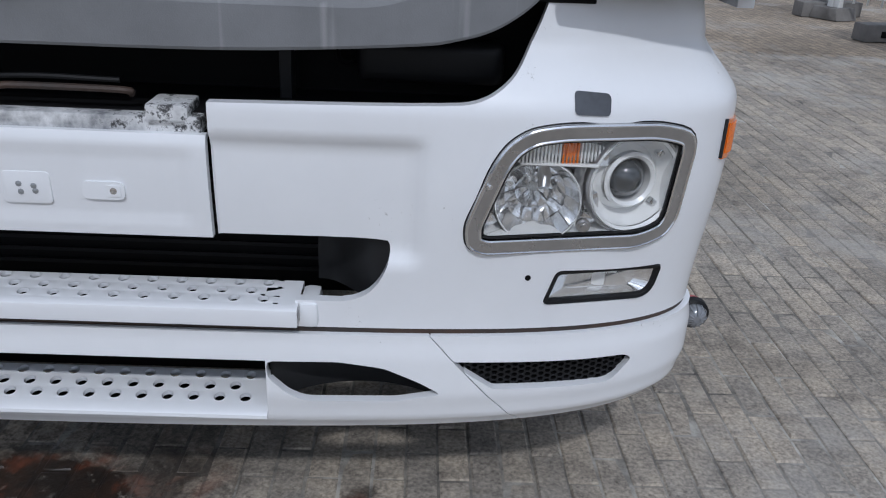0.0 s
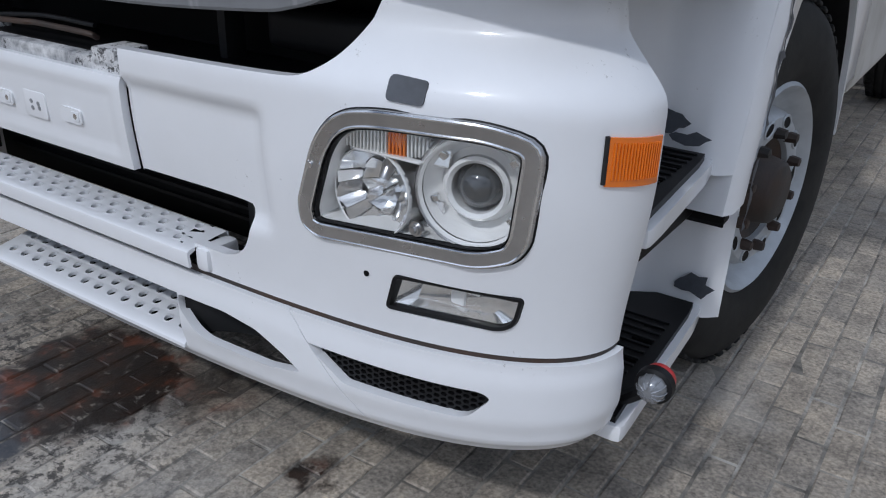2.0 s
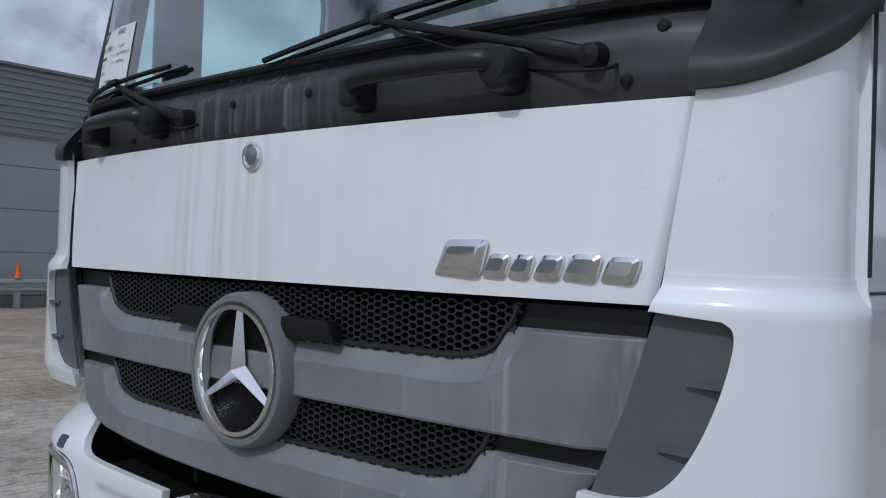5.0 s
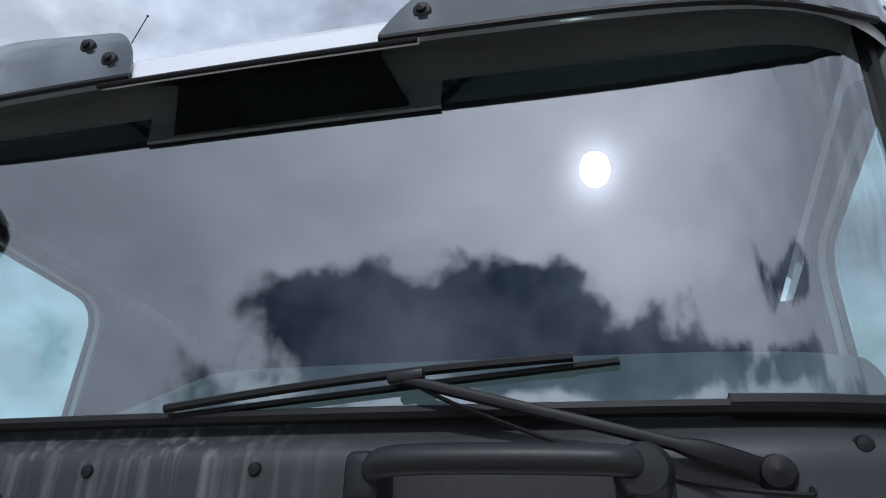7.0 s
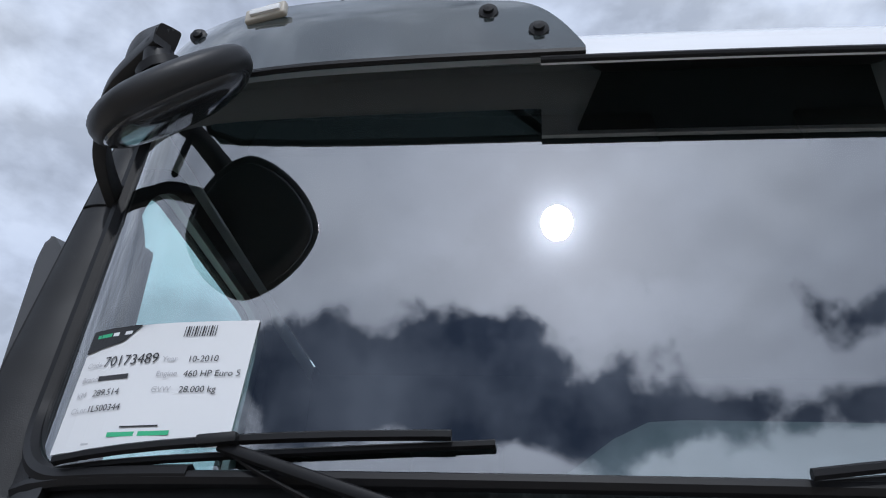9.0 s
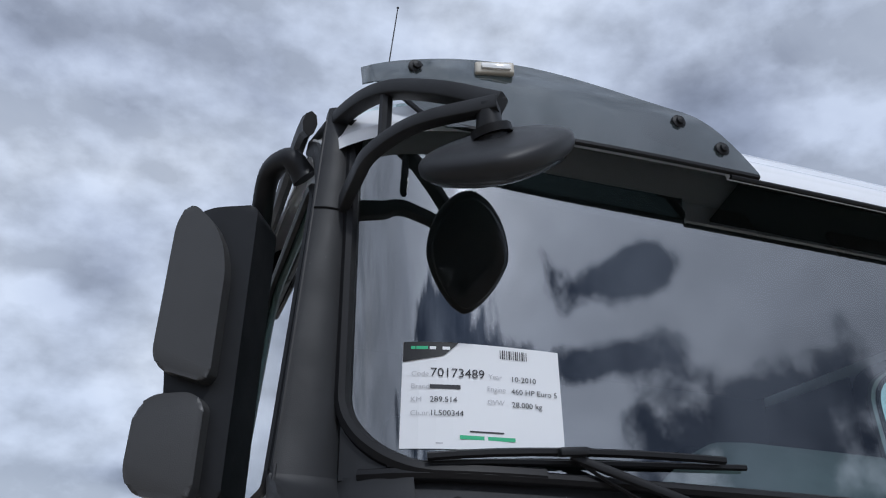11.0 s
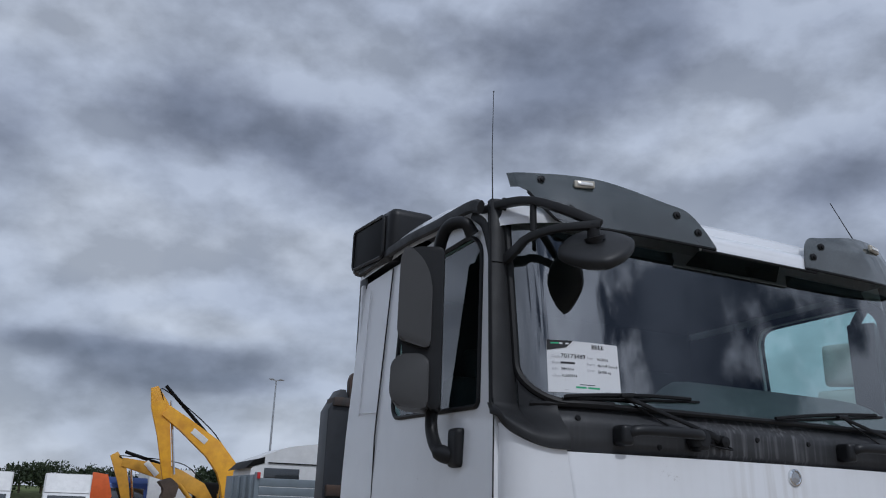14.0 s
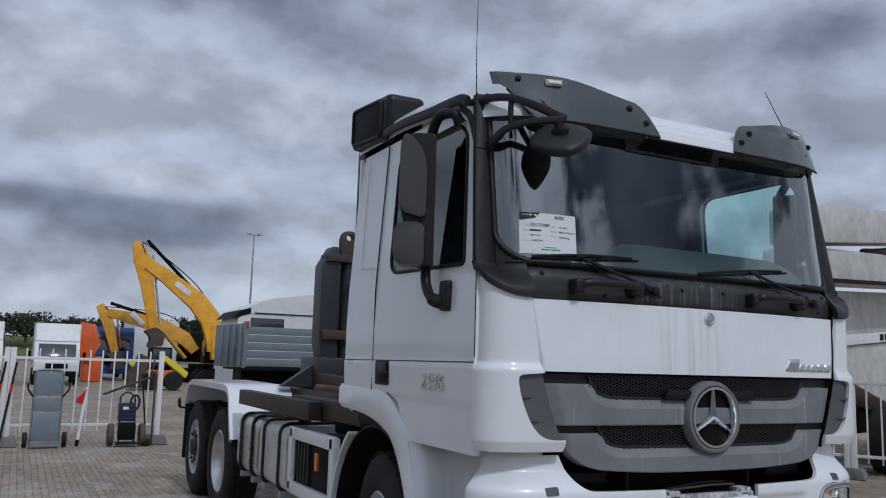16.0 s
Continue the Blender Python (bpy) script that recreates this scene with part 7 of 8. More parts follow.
t1 = tank(2.78, 3.55, MIXW, "off-white fuel tank with dark straps")
part("filler_cap", lathe(BM(), [(0.0, 0.03), (0.05, 0.03), (0.055, 0.0)], (-1.02, 3.0, 1.045), "z", 16), VOID, t1)
tank(3.60, 4.30, ALU, "polished aluminium fuel tank")
cr = part("battery_cradle", box(BM(), (-0.95, 2.24, 0.82), (0.46, 0.86, 0.36), 0.02), VOID, truck, "white-framed battery cradle with dark cells")
for y in (1.80, 2.70):
    part("cradle_post", box(BM(), (-1.20, y, 0.82), (0.05, 0.09, 0.46), 0.012), WHITE, cr)
for z in (1.01, 0.62):
    part("cradle_rail", box(BM(), (-1.20, 2.25, z), (0.05, 0.95, 0.09), 0.012), WHITE, cr)
for k in range(5):
    part("cradle_slat", box(BM(), (-1.185, 2.35 + 0.07 * k, 0.815), (0.03, 0.03, 0.30), 0.004), DARK, cr)
part("side_reflector", box(BM(), (-1.215, 2.10, 0.86), (0.02, 0.045, 0.12), 0.006), AMBER, cr)
part("lower_guard", box(BM(), (1.15, 2.9, 0.72), (0.05, 2.6, 0.10), 0.01), WHITE, truck)
part("left_tank", prism(BM(), rounded([(0.72, 0.55), (1.2, 0.55), (1.2, 1.04), (0.72, 1.04)], 0.09, 5), 2.2, 4.2, "y", 0.02), MIXW, truck, "off-white tank on the far flank")
part("left_cradle", box(BM(), (1.0, 1.95, 0.85), (0.42, 0.36, 0.40), 0.02), WHITE, truck)
# hooklift mast
mast = part("hook_mast", prism(BM(), [(-0.30, 1.40), (-0.16, 1.40), (-0.16, 2.62), (-0.20, 2.72), (-0.25, 2.72), (-0.36, 2.52), (-0.36, 1.75)], 4.70, 4.95, "y", 0.01), HOOK, truck, "slate blue hooklift mast")
part("mast_ram", lathe(BM(), [(0.0, 2.68), (0.085, 2.68), (0.085, 1.45), (0.0, 1.45)], (-0.04, 4.80, 0), "z", 20), HOOK, mast)
part("mast_ram_rod", lathe(BM(), [(0.0, 2.78), (0.05, 2.78), (0.05, 2.6)], (-0.04, 4.80, 0), "z", 16), CHROME, mast)
hk = prism(BM(), rounded([(-0.16, 2.60), (0.03, 2.60), (0.03, 2.83), (-0.02, 2.90), (-0.12, 2.90), (-0.16, 2.84)], 0.03, 3), 4.72, 4.80, "y", 0.008)
part("hook_head", carve(hk, [lathe_cut for lathe_cut in [prism(BM(), [(-0.065 + 0.04 * math.cos(t), 2.83 + 0.035 * math.sin(t)) for t in [2 * math.pi * i / 14 for i in range(14)]], 4.6, 4.9)]]), STEEL, mast, "dark worn lifting hook")
part("mast_collar", box(BM(), (-0.12, 4.78, 2.60), (0.40, 0.24, 0.08), 0.01), STEEL, mast)
part("mast_collar", box(BM(), (-0.12, 4.78, 1.80), (0.44, 0.26, 0.10), 0.01), STEEL, mast)
part("mast_base", box(BM(), (-0.12, 4.80, 1.42), (0.62, 0.55, 0.30), 0.02), HOOK, mast)
part("mast_gusset", prism(BM(), [(-0.75, 1.27), (-0.30, 1.27), (-0.30, 1.58)], 4.65, 4.75, "y"), HOOK, mast)
part("mast_hose", tube(BM(), bend([(-0.13, 4.68, 1.7), (-0.14, 4.66, 2.1), (-0.08, 4.66, 2.3), (0.03, 4.66, 2.45), (0.05, 4.68, 2.6)]), 0.012, 6), BLACK, mast)
part("tow_eye", tube(BM(), [Vector((-1.30 + 0.0, 6.99 + 0.05 * math.cos(a), 0.98 + 0.05 * math.sin(a))) for a in [2 * math.pi * k / 14 for k in range(15)]], 0.012, 6), BLACK, truck)
part("tow_eye_stalk", tube(BM(), [(-1.30, 6.97, 0.93), (-1.10, 6.96, 0.90)], 0.012, 6), BLACK, truck)

# ---- the yard
ground = part("ground", grid_shell(BM(), lambda u, v, o: Vector((u, v, -0.0085 - o)), [-1500, -60, -20, 0, 20, 60, 1500], [-1500, -60, -20, 0, 20, 60, 1500], 0.3), PAVE, None, "worn grey-brown concrete block paving", 0)
tagged(ground, category="ground", kind="structure")

# warehouse along the yard's edge
hall = thing("warehouse", "long grey clad warehouse with ribbed upper band", "building", at=(-20, 0, 0))


def hall_part(name, bm, mat, parent=hall, label="", sharp=40):
    bm.transform(Matrix.Translation((20, 0, 0)))
    return part(name, bm, mat, parent, label, sharp)


hall_part("wall", box(BM(), (-20.6, -8, 2.9), (0.8, 60, 5.8)), CLAD)
for k in range(4):
    for j in range(10):
        hall_part("panel", box(BM(), (-20.17, -35 + 6 * j, 0.30 + 0.55 + 1.09 * k), (0.08, 5.985, 1.075), 0.008, seg=1), CLAD)
bm = BM()
prof = []
for k in range(10):
    z = 4.37 + 0.17 * k
    prof += [(-20.06, z), (-20.02, z + 0.015), (-20.02, z + 0.10), (-20.06, z + 0.115)]
prof += [(-20.06, 6.07), (-20.2, 6.07), (-20.2, 4.33), (-20.06, 4.33)]
prism(bm, prof, -38, 22, "y")
hall_part("upper_band", bm, CLADTOP, hall, "dark ribbed metal band")
hall_part("plinth", box(BM(), (-20.14, -8, 0.14), (0.12, 60, 0.30), 0.01), CONC)
hall_part("roof_edge", box(BM(), (-20.3, -8, 6.10), (0.7, 60, 0.08), 0.01), CLADTOP)
rail = thing("guard_rail", "galvanised crash barrier before the warehouse wall", "crash barrier", at=(-19.75, 3, 0))
for y in span(3.3, 21.3, 2.0):
    part("post", box(BM(), (0, y - 3, 0.38), (0.10, 0.14, 0.78), 0.008), GALV, rail)
wp = [(0.02, 0.42), (0.07, 0.46), (0.07, 0.52), (0.02, 0.56), (0.02, 0.60), (0.07, 0.64), (0.07, 0.70), (0.02, 0.74), (0.008, 0.74), (0.055, 0.70), (0.055, 0.64), (0.008, 0.60), (0.008, 0.56), (0.055, 0.52), (0.055, 0.46), (0.008, 0.42)]
bm = BM()
loft(bm, [[(x + 0.05, y, z) for x, z in wp] for y in (0.0, 19.0)])
part("beam", bm, GALV, rail, "wavy galvanised beam", 30)
part("marker_cone", lathe(BM(), [(0.10, 0.76), (0.08, 0.80), (0.055, 0.95), (0.03, 1.1), (0.0, 1.12)], (0.02, 4.3, 0), "z", 12), ORANGE, rail, "small orange and white marker")


# fences of white bars on concrete feet
def fence(length, n, label, group):
    f = thing("fence_panel", label, "fence", group)
    for x in (0.0, length):
        part("post", box(BM(), (x, 0, 0.80), (0.085, 0.085, 1.58), 0.008), PAINTW, f)
        part("foot", prism(BM(), [(x - 0.17, 0.0), (x + 0.17, 0.0), (x + 0.12, 0.15), (x - 0.12, 0.15)], -0.20, 0.20, "y", 0.012), CONC, f, "weathered concrete foot")
    for z in (0.33, 1.42):
        part("rail", box(BM(), (length / 2, 0, z), (length - 0.085, 0.035, 0.045), 0.004), PAINTW, f)
    me = None
    for k in range(n):
        x = length * (k + 1) / (n + 1)
        if me is None:
            b = part("bar", box(BM(), (0, -0.026, 0.90), (0.024, 0.018, 1.36), 0.003), PAINTW, f)
            me = b.data
            b.location.x = x
        else:
            b = new("bar", me)
            b.parent = f
            b.location.x = x
    return f


PAINTW = material("white_fence_paint", (0.76, 0.76, 0.75), 0.45, vary=0.12, scale=6)
f0 = fence(2.33, 11, "white barred steel fence panel on concrete feet", "yard fence")
f0.location = (-3.14, 11.9, 0)
copy_thing(f0, pose(-5.56, 11.95, 0))
copy_thing(f0, pose(-8.0, 11.95, 0))
dirn = math.degrees(math.atan2(9.9 - 3.0, 5.7 - 9.4))
step = Vector((5.7 - 9.4, 9.9 - 3.0)).normalized() * 2.42
for k in range(-1, 4):
    copy_thing(f0, pose(9.4 + step.x * k, 3.0 + step.y * k, 0, 0, 0, dirn))
for k in range(6):
    copy_thing(f0, pose(9.0 + 2.42 * k, 17.5 + 0.2 * k, 0))
for x, y in ((5.9, 9.6), (5.75, 7.6), (6.2, 9.75)):
    bl = thing("kerb_block", "weathered concrete block lying on the paving", "concrete block", "loose blocks", (x, y, 0))
    part("block", box(BM(), (0, 0, 0.09), (0.62, 0.24, 0.19), 0.02, rot("Z", 8)), CONC, bl)
    part("lifting_slot", box(BM(), (0, -0.118, 0.08), (0.2, 0.02, 0.07), 0.004, rot("Z", 8)), VOID, bl)


def sack_truck():
    t = thing("sack_truck", "grey flat-bed sack truck leaning on the fence", "hand truck", at=(-2.58, 11.62, 0))
    lean = rot("X", -7)
    for z, h in ((0.32, 0.46), (0.68, 0.24), (1.02, 0.40)):
        b = box(BM(), (0, 0.0, z), (0.40, 0.03, h - 0.012), 0.008)
        b.transform(lean)
        part("panel", b, BODYGREY, t)
    for x in (-0.215, 0.215):
        b = tube(BM(), [(x, 0.0, 0.05), (x, 0.0, 1.2)], 0.014, 8)
        b.transform(lean)
        part("side_tube", b, BODYGREY, t)
        b = tube(BM(), bend([(x * 1.02, -0.03, 0.80), (x * 1.4, -0.10, 0.92), (x * 1.42, -0.10, 1.02)]), 0.014, 8)
        b.transform(lean)
        part("grip", b, BLACK, t)
        part("tyre", lathe(BM(), [(0.0, -0.03), (0.07, -0.03), (0.11, -0.035), (0.12, -0.02), (0.12, 0.02), (0.11, 0.035), (0.0, 0.03)], (x * 1.35, -0.02, 0.12), "x", 24), RUBBER, t)
    b = tube(BM(), bend([(-0.2, 0.0, 1.19), (-0.15, 0.0, 1.235), (0.15, 0.0, 1.235), (0.2, 0.0, 1.19)]), 0.016, 8)
    b.transform(lean)
    part("top_bow", b, BODYGREY, t)
    part("toe_plate", box(BM(), (0, -0.08, 0.03), (0.42, 0.18, 0.02), 0.004), BODYGREY, t)


sack_truck()
fl = thing("flag_post", "white leaning post with red pennant", "marker post", at=(-2.08, 11.72, 0))
part("post", tube(BM(), [(0, 0, 0.08), (0.09, 0.12, 0.95)], 0.028, 10), PAINTW, fl)
part("base", tube(BM(), [(-0.01, 0, 0.0), (0, 0, 0.10)], 0.03, 10), VOID, fl)
bm = BM()
vs = [bm.verts.new(p) for p in ((0.085, 0.09, 0.93), (0.06, 0.07, 0.66), (-0.07, 0.06, 0.70), (-0.06, 0.07, 0.76), (0.0, 0.05, 0.83))]
bm.faces.new(vs)
g = bmesh.ops.extrude_face_region(bm, geom=bm.faces[:])
bmesh.ops.translate(bm, verts=[v for v in g["geom"] if isinstance(v, bmesh.types.BMVert)], vec=(0, 0.012, 0))
part("pennant", bm, RED, fl, "red cloth pennant")


def crate_trolley():
    t = thing("crate_trolley", "dark two-wheeled trolley carrying a blue crate", "hand trolley", at=(-1.34, 11.62, 0))
    for x in (-0.20, 0.20):
        part("tyre", lathe(BM(), [(0.0, -0.04), (0.10, -0.04), (0.17, -0.045), (0.185, -0.03), (0.185, 0.03), (0.17, 0.045), (0.0, 0.04)], (x * 1.25, 0, 0.185), "x", 28), TAN, t, "brown pneumatic tyre")
        part("rail", tube(BM(), bend([(x * 0.6, -0.05, 0.06), (x * 0.6, 0.0, 0.5), (x * 0.6, 0.14, 0.80)]), 0.014, 8), BLACK, t)
    part("engine_case", box(BM(), (0, -0.02, 0.24), (0.27, 0.24, 0.28), 0.03), VOID, t)
    part("deck", box(BM(), (0, -0.06, 0.05), (0.34, 0.28, 0.03), 0.006), BLACK, t)
    cr = part("crate", box(BM(), (-0.02, -0.02, 0.56), (0.26, 0.22, 0.30), 0.01), NAVY, t, "navy blue plastic crate")
    for k in range(4):
        part("crate_rib", box(BM(), (-0.02, -0.135, 0.45 + 0.07 * k), (0.26, 0.012, 0.02), 0.003), NAVY, cr)
    part("label", box(BM(), (-0.05, -0.138, 0.63), (0.09, 0.006, 0.05), 0.002), PAINTW, cr)
    part("coil", tube(BM(), [Vector((0.10 + 0.07 * math.cos(a), -0.06, 0.72 + 0.12 * math.sin(a))) for a in [2 * math.pi * k / 20 for k in range(21)]], 0.018, 8), BLACK, t)
    part("handle", tube(BM(), bend([(-0.12, 0.14, 0.80), (0, 0.18, 0.88), (0.12, 0.14, 0.80)]), 0.014, 8), BLACK, t)


NAVY = material("navy_plastic", (0.012, 0.016, 0.05), 0.5, vary=0.2, scale=20)
TAN = material("dusty_brown_tyre", (0.10, 0.075, 0.055), 0.8, vary=0.3, scale=14)
crate_trolley()
br = thing("broom", "black broom leaning against the fence post", "broom", at=(-1.02, 11.62, 0))
part("stick", tube(BM(), [(0, 0, 0.10), (-0.10, 0.24, 1.20)], 0.015, 8), BLACK, br)
part("head", box(BM(), (0, 0, 0.06), (0.10, 0.30, 0.12), 0.02), BLACK, br)
br2 = thing("pole", "dark steel pole laid across the fence rail", "pole", at=(-1.40, 11.78, 1.42))
part("rod", tube(BM(), [(-0.34, -0.02, -0.58), (0.42, -0.02, -0.28)], 0.02, 8), STEEL, br2)
part("hook", tube(BM(), [(0.42, -0.02, -0.28), (0.46, 0.02, 0.02), (0.46, 0.10, 0.05)], 0.012, 6), STEEL, br2)
st = thing("steel_bar", "black steel bar standing by the fence post", "bar", at=(-0.92, 11.66, 0))
part("rod", tube(BM(), [(0, 0, 0), (0.02, 0.18, 1.25)], 0.016, 8), STEEL, st)
for x in (-3.24, -3.40):
    b = thing("pallet_pole", "dark pole with red band leaning on the fence", "pole", "poles", (x, 11.6, 0))
    part("rod", tube(BM(), [(0, 0, 0), (0.16, 0.25, 1.35)], 0.018, 8), BLACK, b)
    part("band", tube(BM(), [(0.10, 0.156, 0.84), (0.118, 0.184, 0.99)], 0.021, 8), RED, b)


# ---- vehicles further back
def box_van(x, y, s=1.0):
    v = thing("box_van", "white box van facing the fence", "van", "box vans", (x, y, 0))
    part("body", prism(BM(), rounded([(-0.95, 0.85), (0.95, 0.85), (0.95, 2.75), (-0.95, 2.75)], 0.04, 2), 0.55, 4.2, "y", 0.02), PAINTW, v, "white square box body")
    part("spoiler", prism(BM(), [(-0.4 + 0.55, 1.95), (0.55, 1.95), (0.55, 2.72)], -0.9, 0.9, "x", 0.02), PAINTW, v)
    cab = [(-0.55, 0.45), (-0.58, 1.05), (-0.35, 1.22), (0.05, 1.9), (0.5, 1.98), (0.5, 0.45)]
    part("cab", prism(BM(), rounded(cab, 0.06, 3), -0.92, 0.92, "x", 0.05), PAINTW, v, "white van cab")
    bm = BM()
    box(bm, (0, -0.20, 1.55), (1.52, 0.02, 0.62), 0.02, rot("X", -30))
    part("windscreen", bm, DARKGLASS, v)
    part("grille", box(BM(), (0, -0.575, 0.85), (0.9, 0.03, 0.22), 0.02), VOID, v)
    for k in (-1, 1):
        part("headlamp", box(BM(), (0.68 * k, -0.54, 0.92), (0.30, 0.08, 0.20), 0.03), LENSCLEAR, v)
        part("wheel", lathe(BM(), [(0.0, -0.1), (0.2, -0.1), (0.33, -0.11), (0.35, -0.06), (0.35, 0.08), (0.0, 0.1)], (0.84 * k, 0.15, 0.35), "x", 24), RUBBER, v)
        part("wheel", lathe(BM(), [(0.0, -0.1), (0.2, -0.1), (0.33, -0.11), (0.35, -0.06), (0.35, 0.08), (0.0, 0.1)], (0.84 * k, 3.2, 0.35), "x", 24), RUBBER, v)
        part("mirror", box(BM(), (1.12 * k, -0.05, 1.35), (0.14, 0.08, 0.26), 0.03), VOID, v)
    part("bumper", box(BM(), (0, -0.58, 0.52), (1.8, 0.12, 0.22), 0.03), VOID, v)
    part("plate_bar", box(BM(), (0, -0.65, 0.55), (0.5, 0.01, 0.11), 0.004), LEMON, v)
    return v


DARKGLASS = material("dark_vehicle_glass", (0.02, 0.025, 0.03), 0.08, spec=0.8, coat=0.5)
v0 = box_van(-1.5, 37.5)
copy_thing(v0, pose(-4.6, 37.8, 0, 0, 0, 4))
copy_thing(v0, pose(-8.3, 38.5, 0))


def excavator(at, turn, paint, boom, stick, label, size=1.0):
    """Tracks, house with cab, a bent boom and a dipper with bucket; boom and stick as (along, height) points."""
    e = thing("excavator", label, "excavator", "excavators", at)
    T = rot("Z", turn)

    def put(name, bm, mat, lab=""):
        bm.transform(T)
        return part(name, bm, mat, e, lab)
    for x in (-1.0, 1.0):
        tr = rounded([(-1.7, 0.0), (1.7, 0.0), (1.85, 0.35), (1.6, 0.75), (-1.6, 0.75), (-1.85, 0.35)], 0.15, 3)
        put("track", prism(BM(), tr, x - 0.28, x + 0.28, "x", 0.03), VOID, "black crawler track")
    put("turntable", lathe(BM(), [(0.7, 0.7), (0.7, 1.0), (0.0, 1.0)], (0, 0, 0), "z", 24), VOID)
    put("house", box(BM(), (0.0, 1.0, 1.65), (2.4, 2.0, 1.25), 0.15, seg=3), paint)
    cab = put("cab", box(BM(), (-0.75, -0.55, 1.95), (0.95, 1.4, 1.7), 0.12, seg=3), VOID, "black glazed cab")
    put("cab_glass", box(BM(), (-0.75, -1.27, 2.05), (0.75, 0.02, 1.2), 0.05), DARKGLASS)

    def arm(name, pts, w, lab, depth):
        up, dn = [], []
        for i, (a, z, t) in enumerate(pts):
            b0, b1 = pts[max(i - 1, 0)], pts[min(i + 1, len(pts) - 1)]
            d = Vector((b1[0] - b0[0], b1[1] - b0[1])).normalized()
            n = Vector((-d.y, d.x)) * t / 2
            up.append((-a - n.x, z + n.y))
            dn.append((-a + n.x, z - n.y))
        return put(name, prism(BM(), up + dn[::-1], -w / 2, w / 2, "x", 0.02), paint, lab)
    bo = arm("boom", boom, 0.5, "", 0.6)
    di = arm("dipper", stick, 0.36, "", 0.4)
    a, z, _ = stick[-1]
    bk = rounded([(-a - 0.45, z - 0.1), (-a + 0.1, z + 0.1), (-a + 0.55, z - 0.25), (-a + 0.45, z - 0.85), (-a - 0.25, z - 0.95), (-a - 0.1, z - 0.45)], 0.12, 3)
    put("bucket", prism(BM(), bk, -0.6, 0.6, "x", 0.02), BUCKET, "earth-brown digging bucket")
    m0, m1 = boom[len(boom) // 2], stick[0]
    put("ram", tube(BM(), [(0, -m0[0], m0[1] + 0.35), (0, -m1[0] + 0.55, m1[1] + 0.12)], 0.09, 10), VOID)
    put("ram_rod", tube(BM(), [(0, -stick[1][0] + 0.5, stick[1][1] + 0.3), (0, -a + 0.3, z + 0.25)], 0.06, 8), CHROME)
    for x in (-0.22, 0.22):
        put("lift_ram", tube(BM(), [(x, -0.9, 1.3), (x, -boom[2][0] + 0.1, boom[2][1] - 0.35)], 0.10, 10), paint)
    q = boom[-2]
    put("maker_bar", box(BM(), (0.27, -(boom[3][0] + boom[-2][0]) / 2, (boom[3][1] + boom[-2][1]) / 2 + 0.02), (0.02, 0.9, 0.30), 0.004, rot("X", -math.degrees(math.atan2(boom[-2][1] - boom[3][1] + 0.01, boom[-2][0] - boom[3][0] + 0.01)))), PAINTW)
    for k in range(2):
        put("hose", tube(BM(), bend([(0.1 + 0.1 * k, -boom[1][0], boom[1][1] + 0.55), (0.1 + 0.1 * k, -m0[0], m0[1] + 0.72), (0.1 + 0.1 * k, -m1[0] + 0.5, m1[1] - 0.1), (0.1 + 0.1 * k, -stick[1][0] + 0.1, stick[1][1] + 0.3)]), 0.022, 6), VOID)
    return e


BUCKET = material("earth_brown_steel", (0.085, 0.06, 0.045), 0.8, vary=0.4, scale=4)
big_boom = [(0.9, 1.7, 0.6), (0.95, 2.6, 0.85), (1.15, 3.4, 1.0), (1.9, 4.3, 0.95), (3.45, 5.42, 0.70), (4.45, 6.05, 0.60)]
big_stick = [(5.10, 7.15, 0.35), (4.72, 6.25, 0.85), (4.38, 4.9, 0.62), (3.95, 2.75, 0.42)]
excavator((6.9, 40.5, 0), -92, YELLOW, big_boom, big_stick, "tall yellow excavator with raised folded boom")
low_boom = [(0.4, 1.7, 0.5), (1.0, 2.4, 0.75), (2.2, 3.0, 0.78), (3.6, 3.35, 0.68), (5.1, 3.65, 0.42)]
low_stick = [(5.55, 4.05, 0.4), (5.2, 3.5, 0.62), (4.9, 2.6, 0.52), (4.6, 1.5, 0.4)]
excavator((6.2, 44.5, 0), -92, OCHRE, low_boom, low_stick, "older ochre excavator with lowered boom")


def simple_lorry(x, y, paint, label, turn=0, high=2.9):
    v = thing("lorry", label, "truck", "lorries behind", (x, y, 0))
    T = rot("Z", turn)

    def put(name, bm, mat, lab=""):
        bm.transform(T)
        return part(name, bm, mat, v, lab)
    put("cab", prism(BM(), rounded([(-1.0, 0.5), (-1.02, 1.6), (-0.85, high - 0.3), (-0.4, high), (0.9, high), (0.9, 0.5)], 0.08, 3), -1.2, 1.2, "x", 0.06), paint, "lorry cab")
    put("windscreen", box(BM(), (0, -0.965, 1.98), (2.05, 0.03, 0.75), 0.03, rot("X", -11)), DARKGLASS)
    put("grille", box(BM(), (0, -1.03, 1.1), (1.7, 0.03, 0.5), 0.03), VOID)
    put("bumper", box(BM(), (0, -1.0, 0.55), (2.4, 0.2, 0.4), 0.05), paint)
    put("frame", box(BM(), (0, 3.4, 0.8), (0.9, 5.2, 0.25), 0.01), VOID)
    for k in (-1, 1):
        for yy in (0.1, 4.8):
            put("wheel", lathe(BM(), [(0.0, -0.12), (0.28, -0.12), (0.45, -0.14), (0.5, -0.08), (0.5, 0.12), (0.0, 0.14)], (1.02 * k, yy, 0.5), "x", 24), RUBBER)
    return v


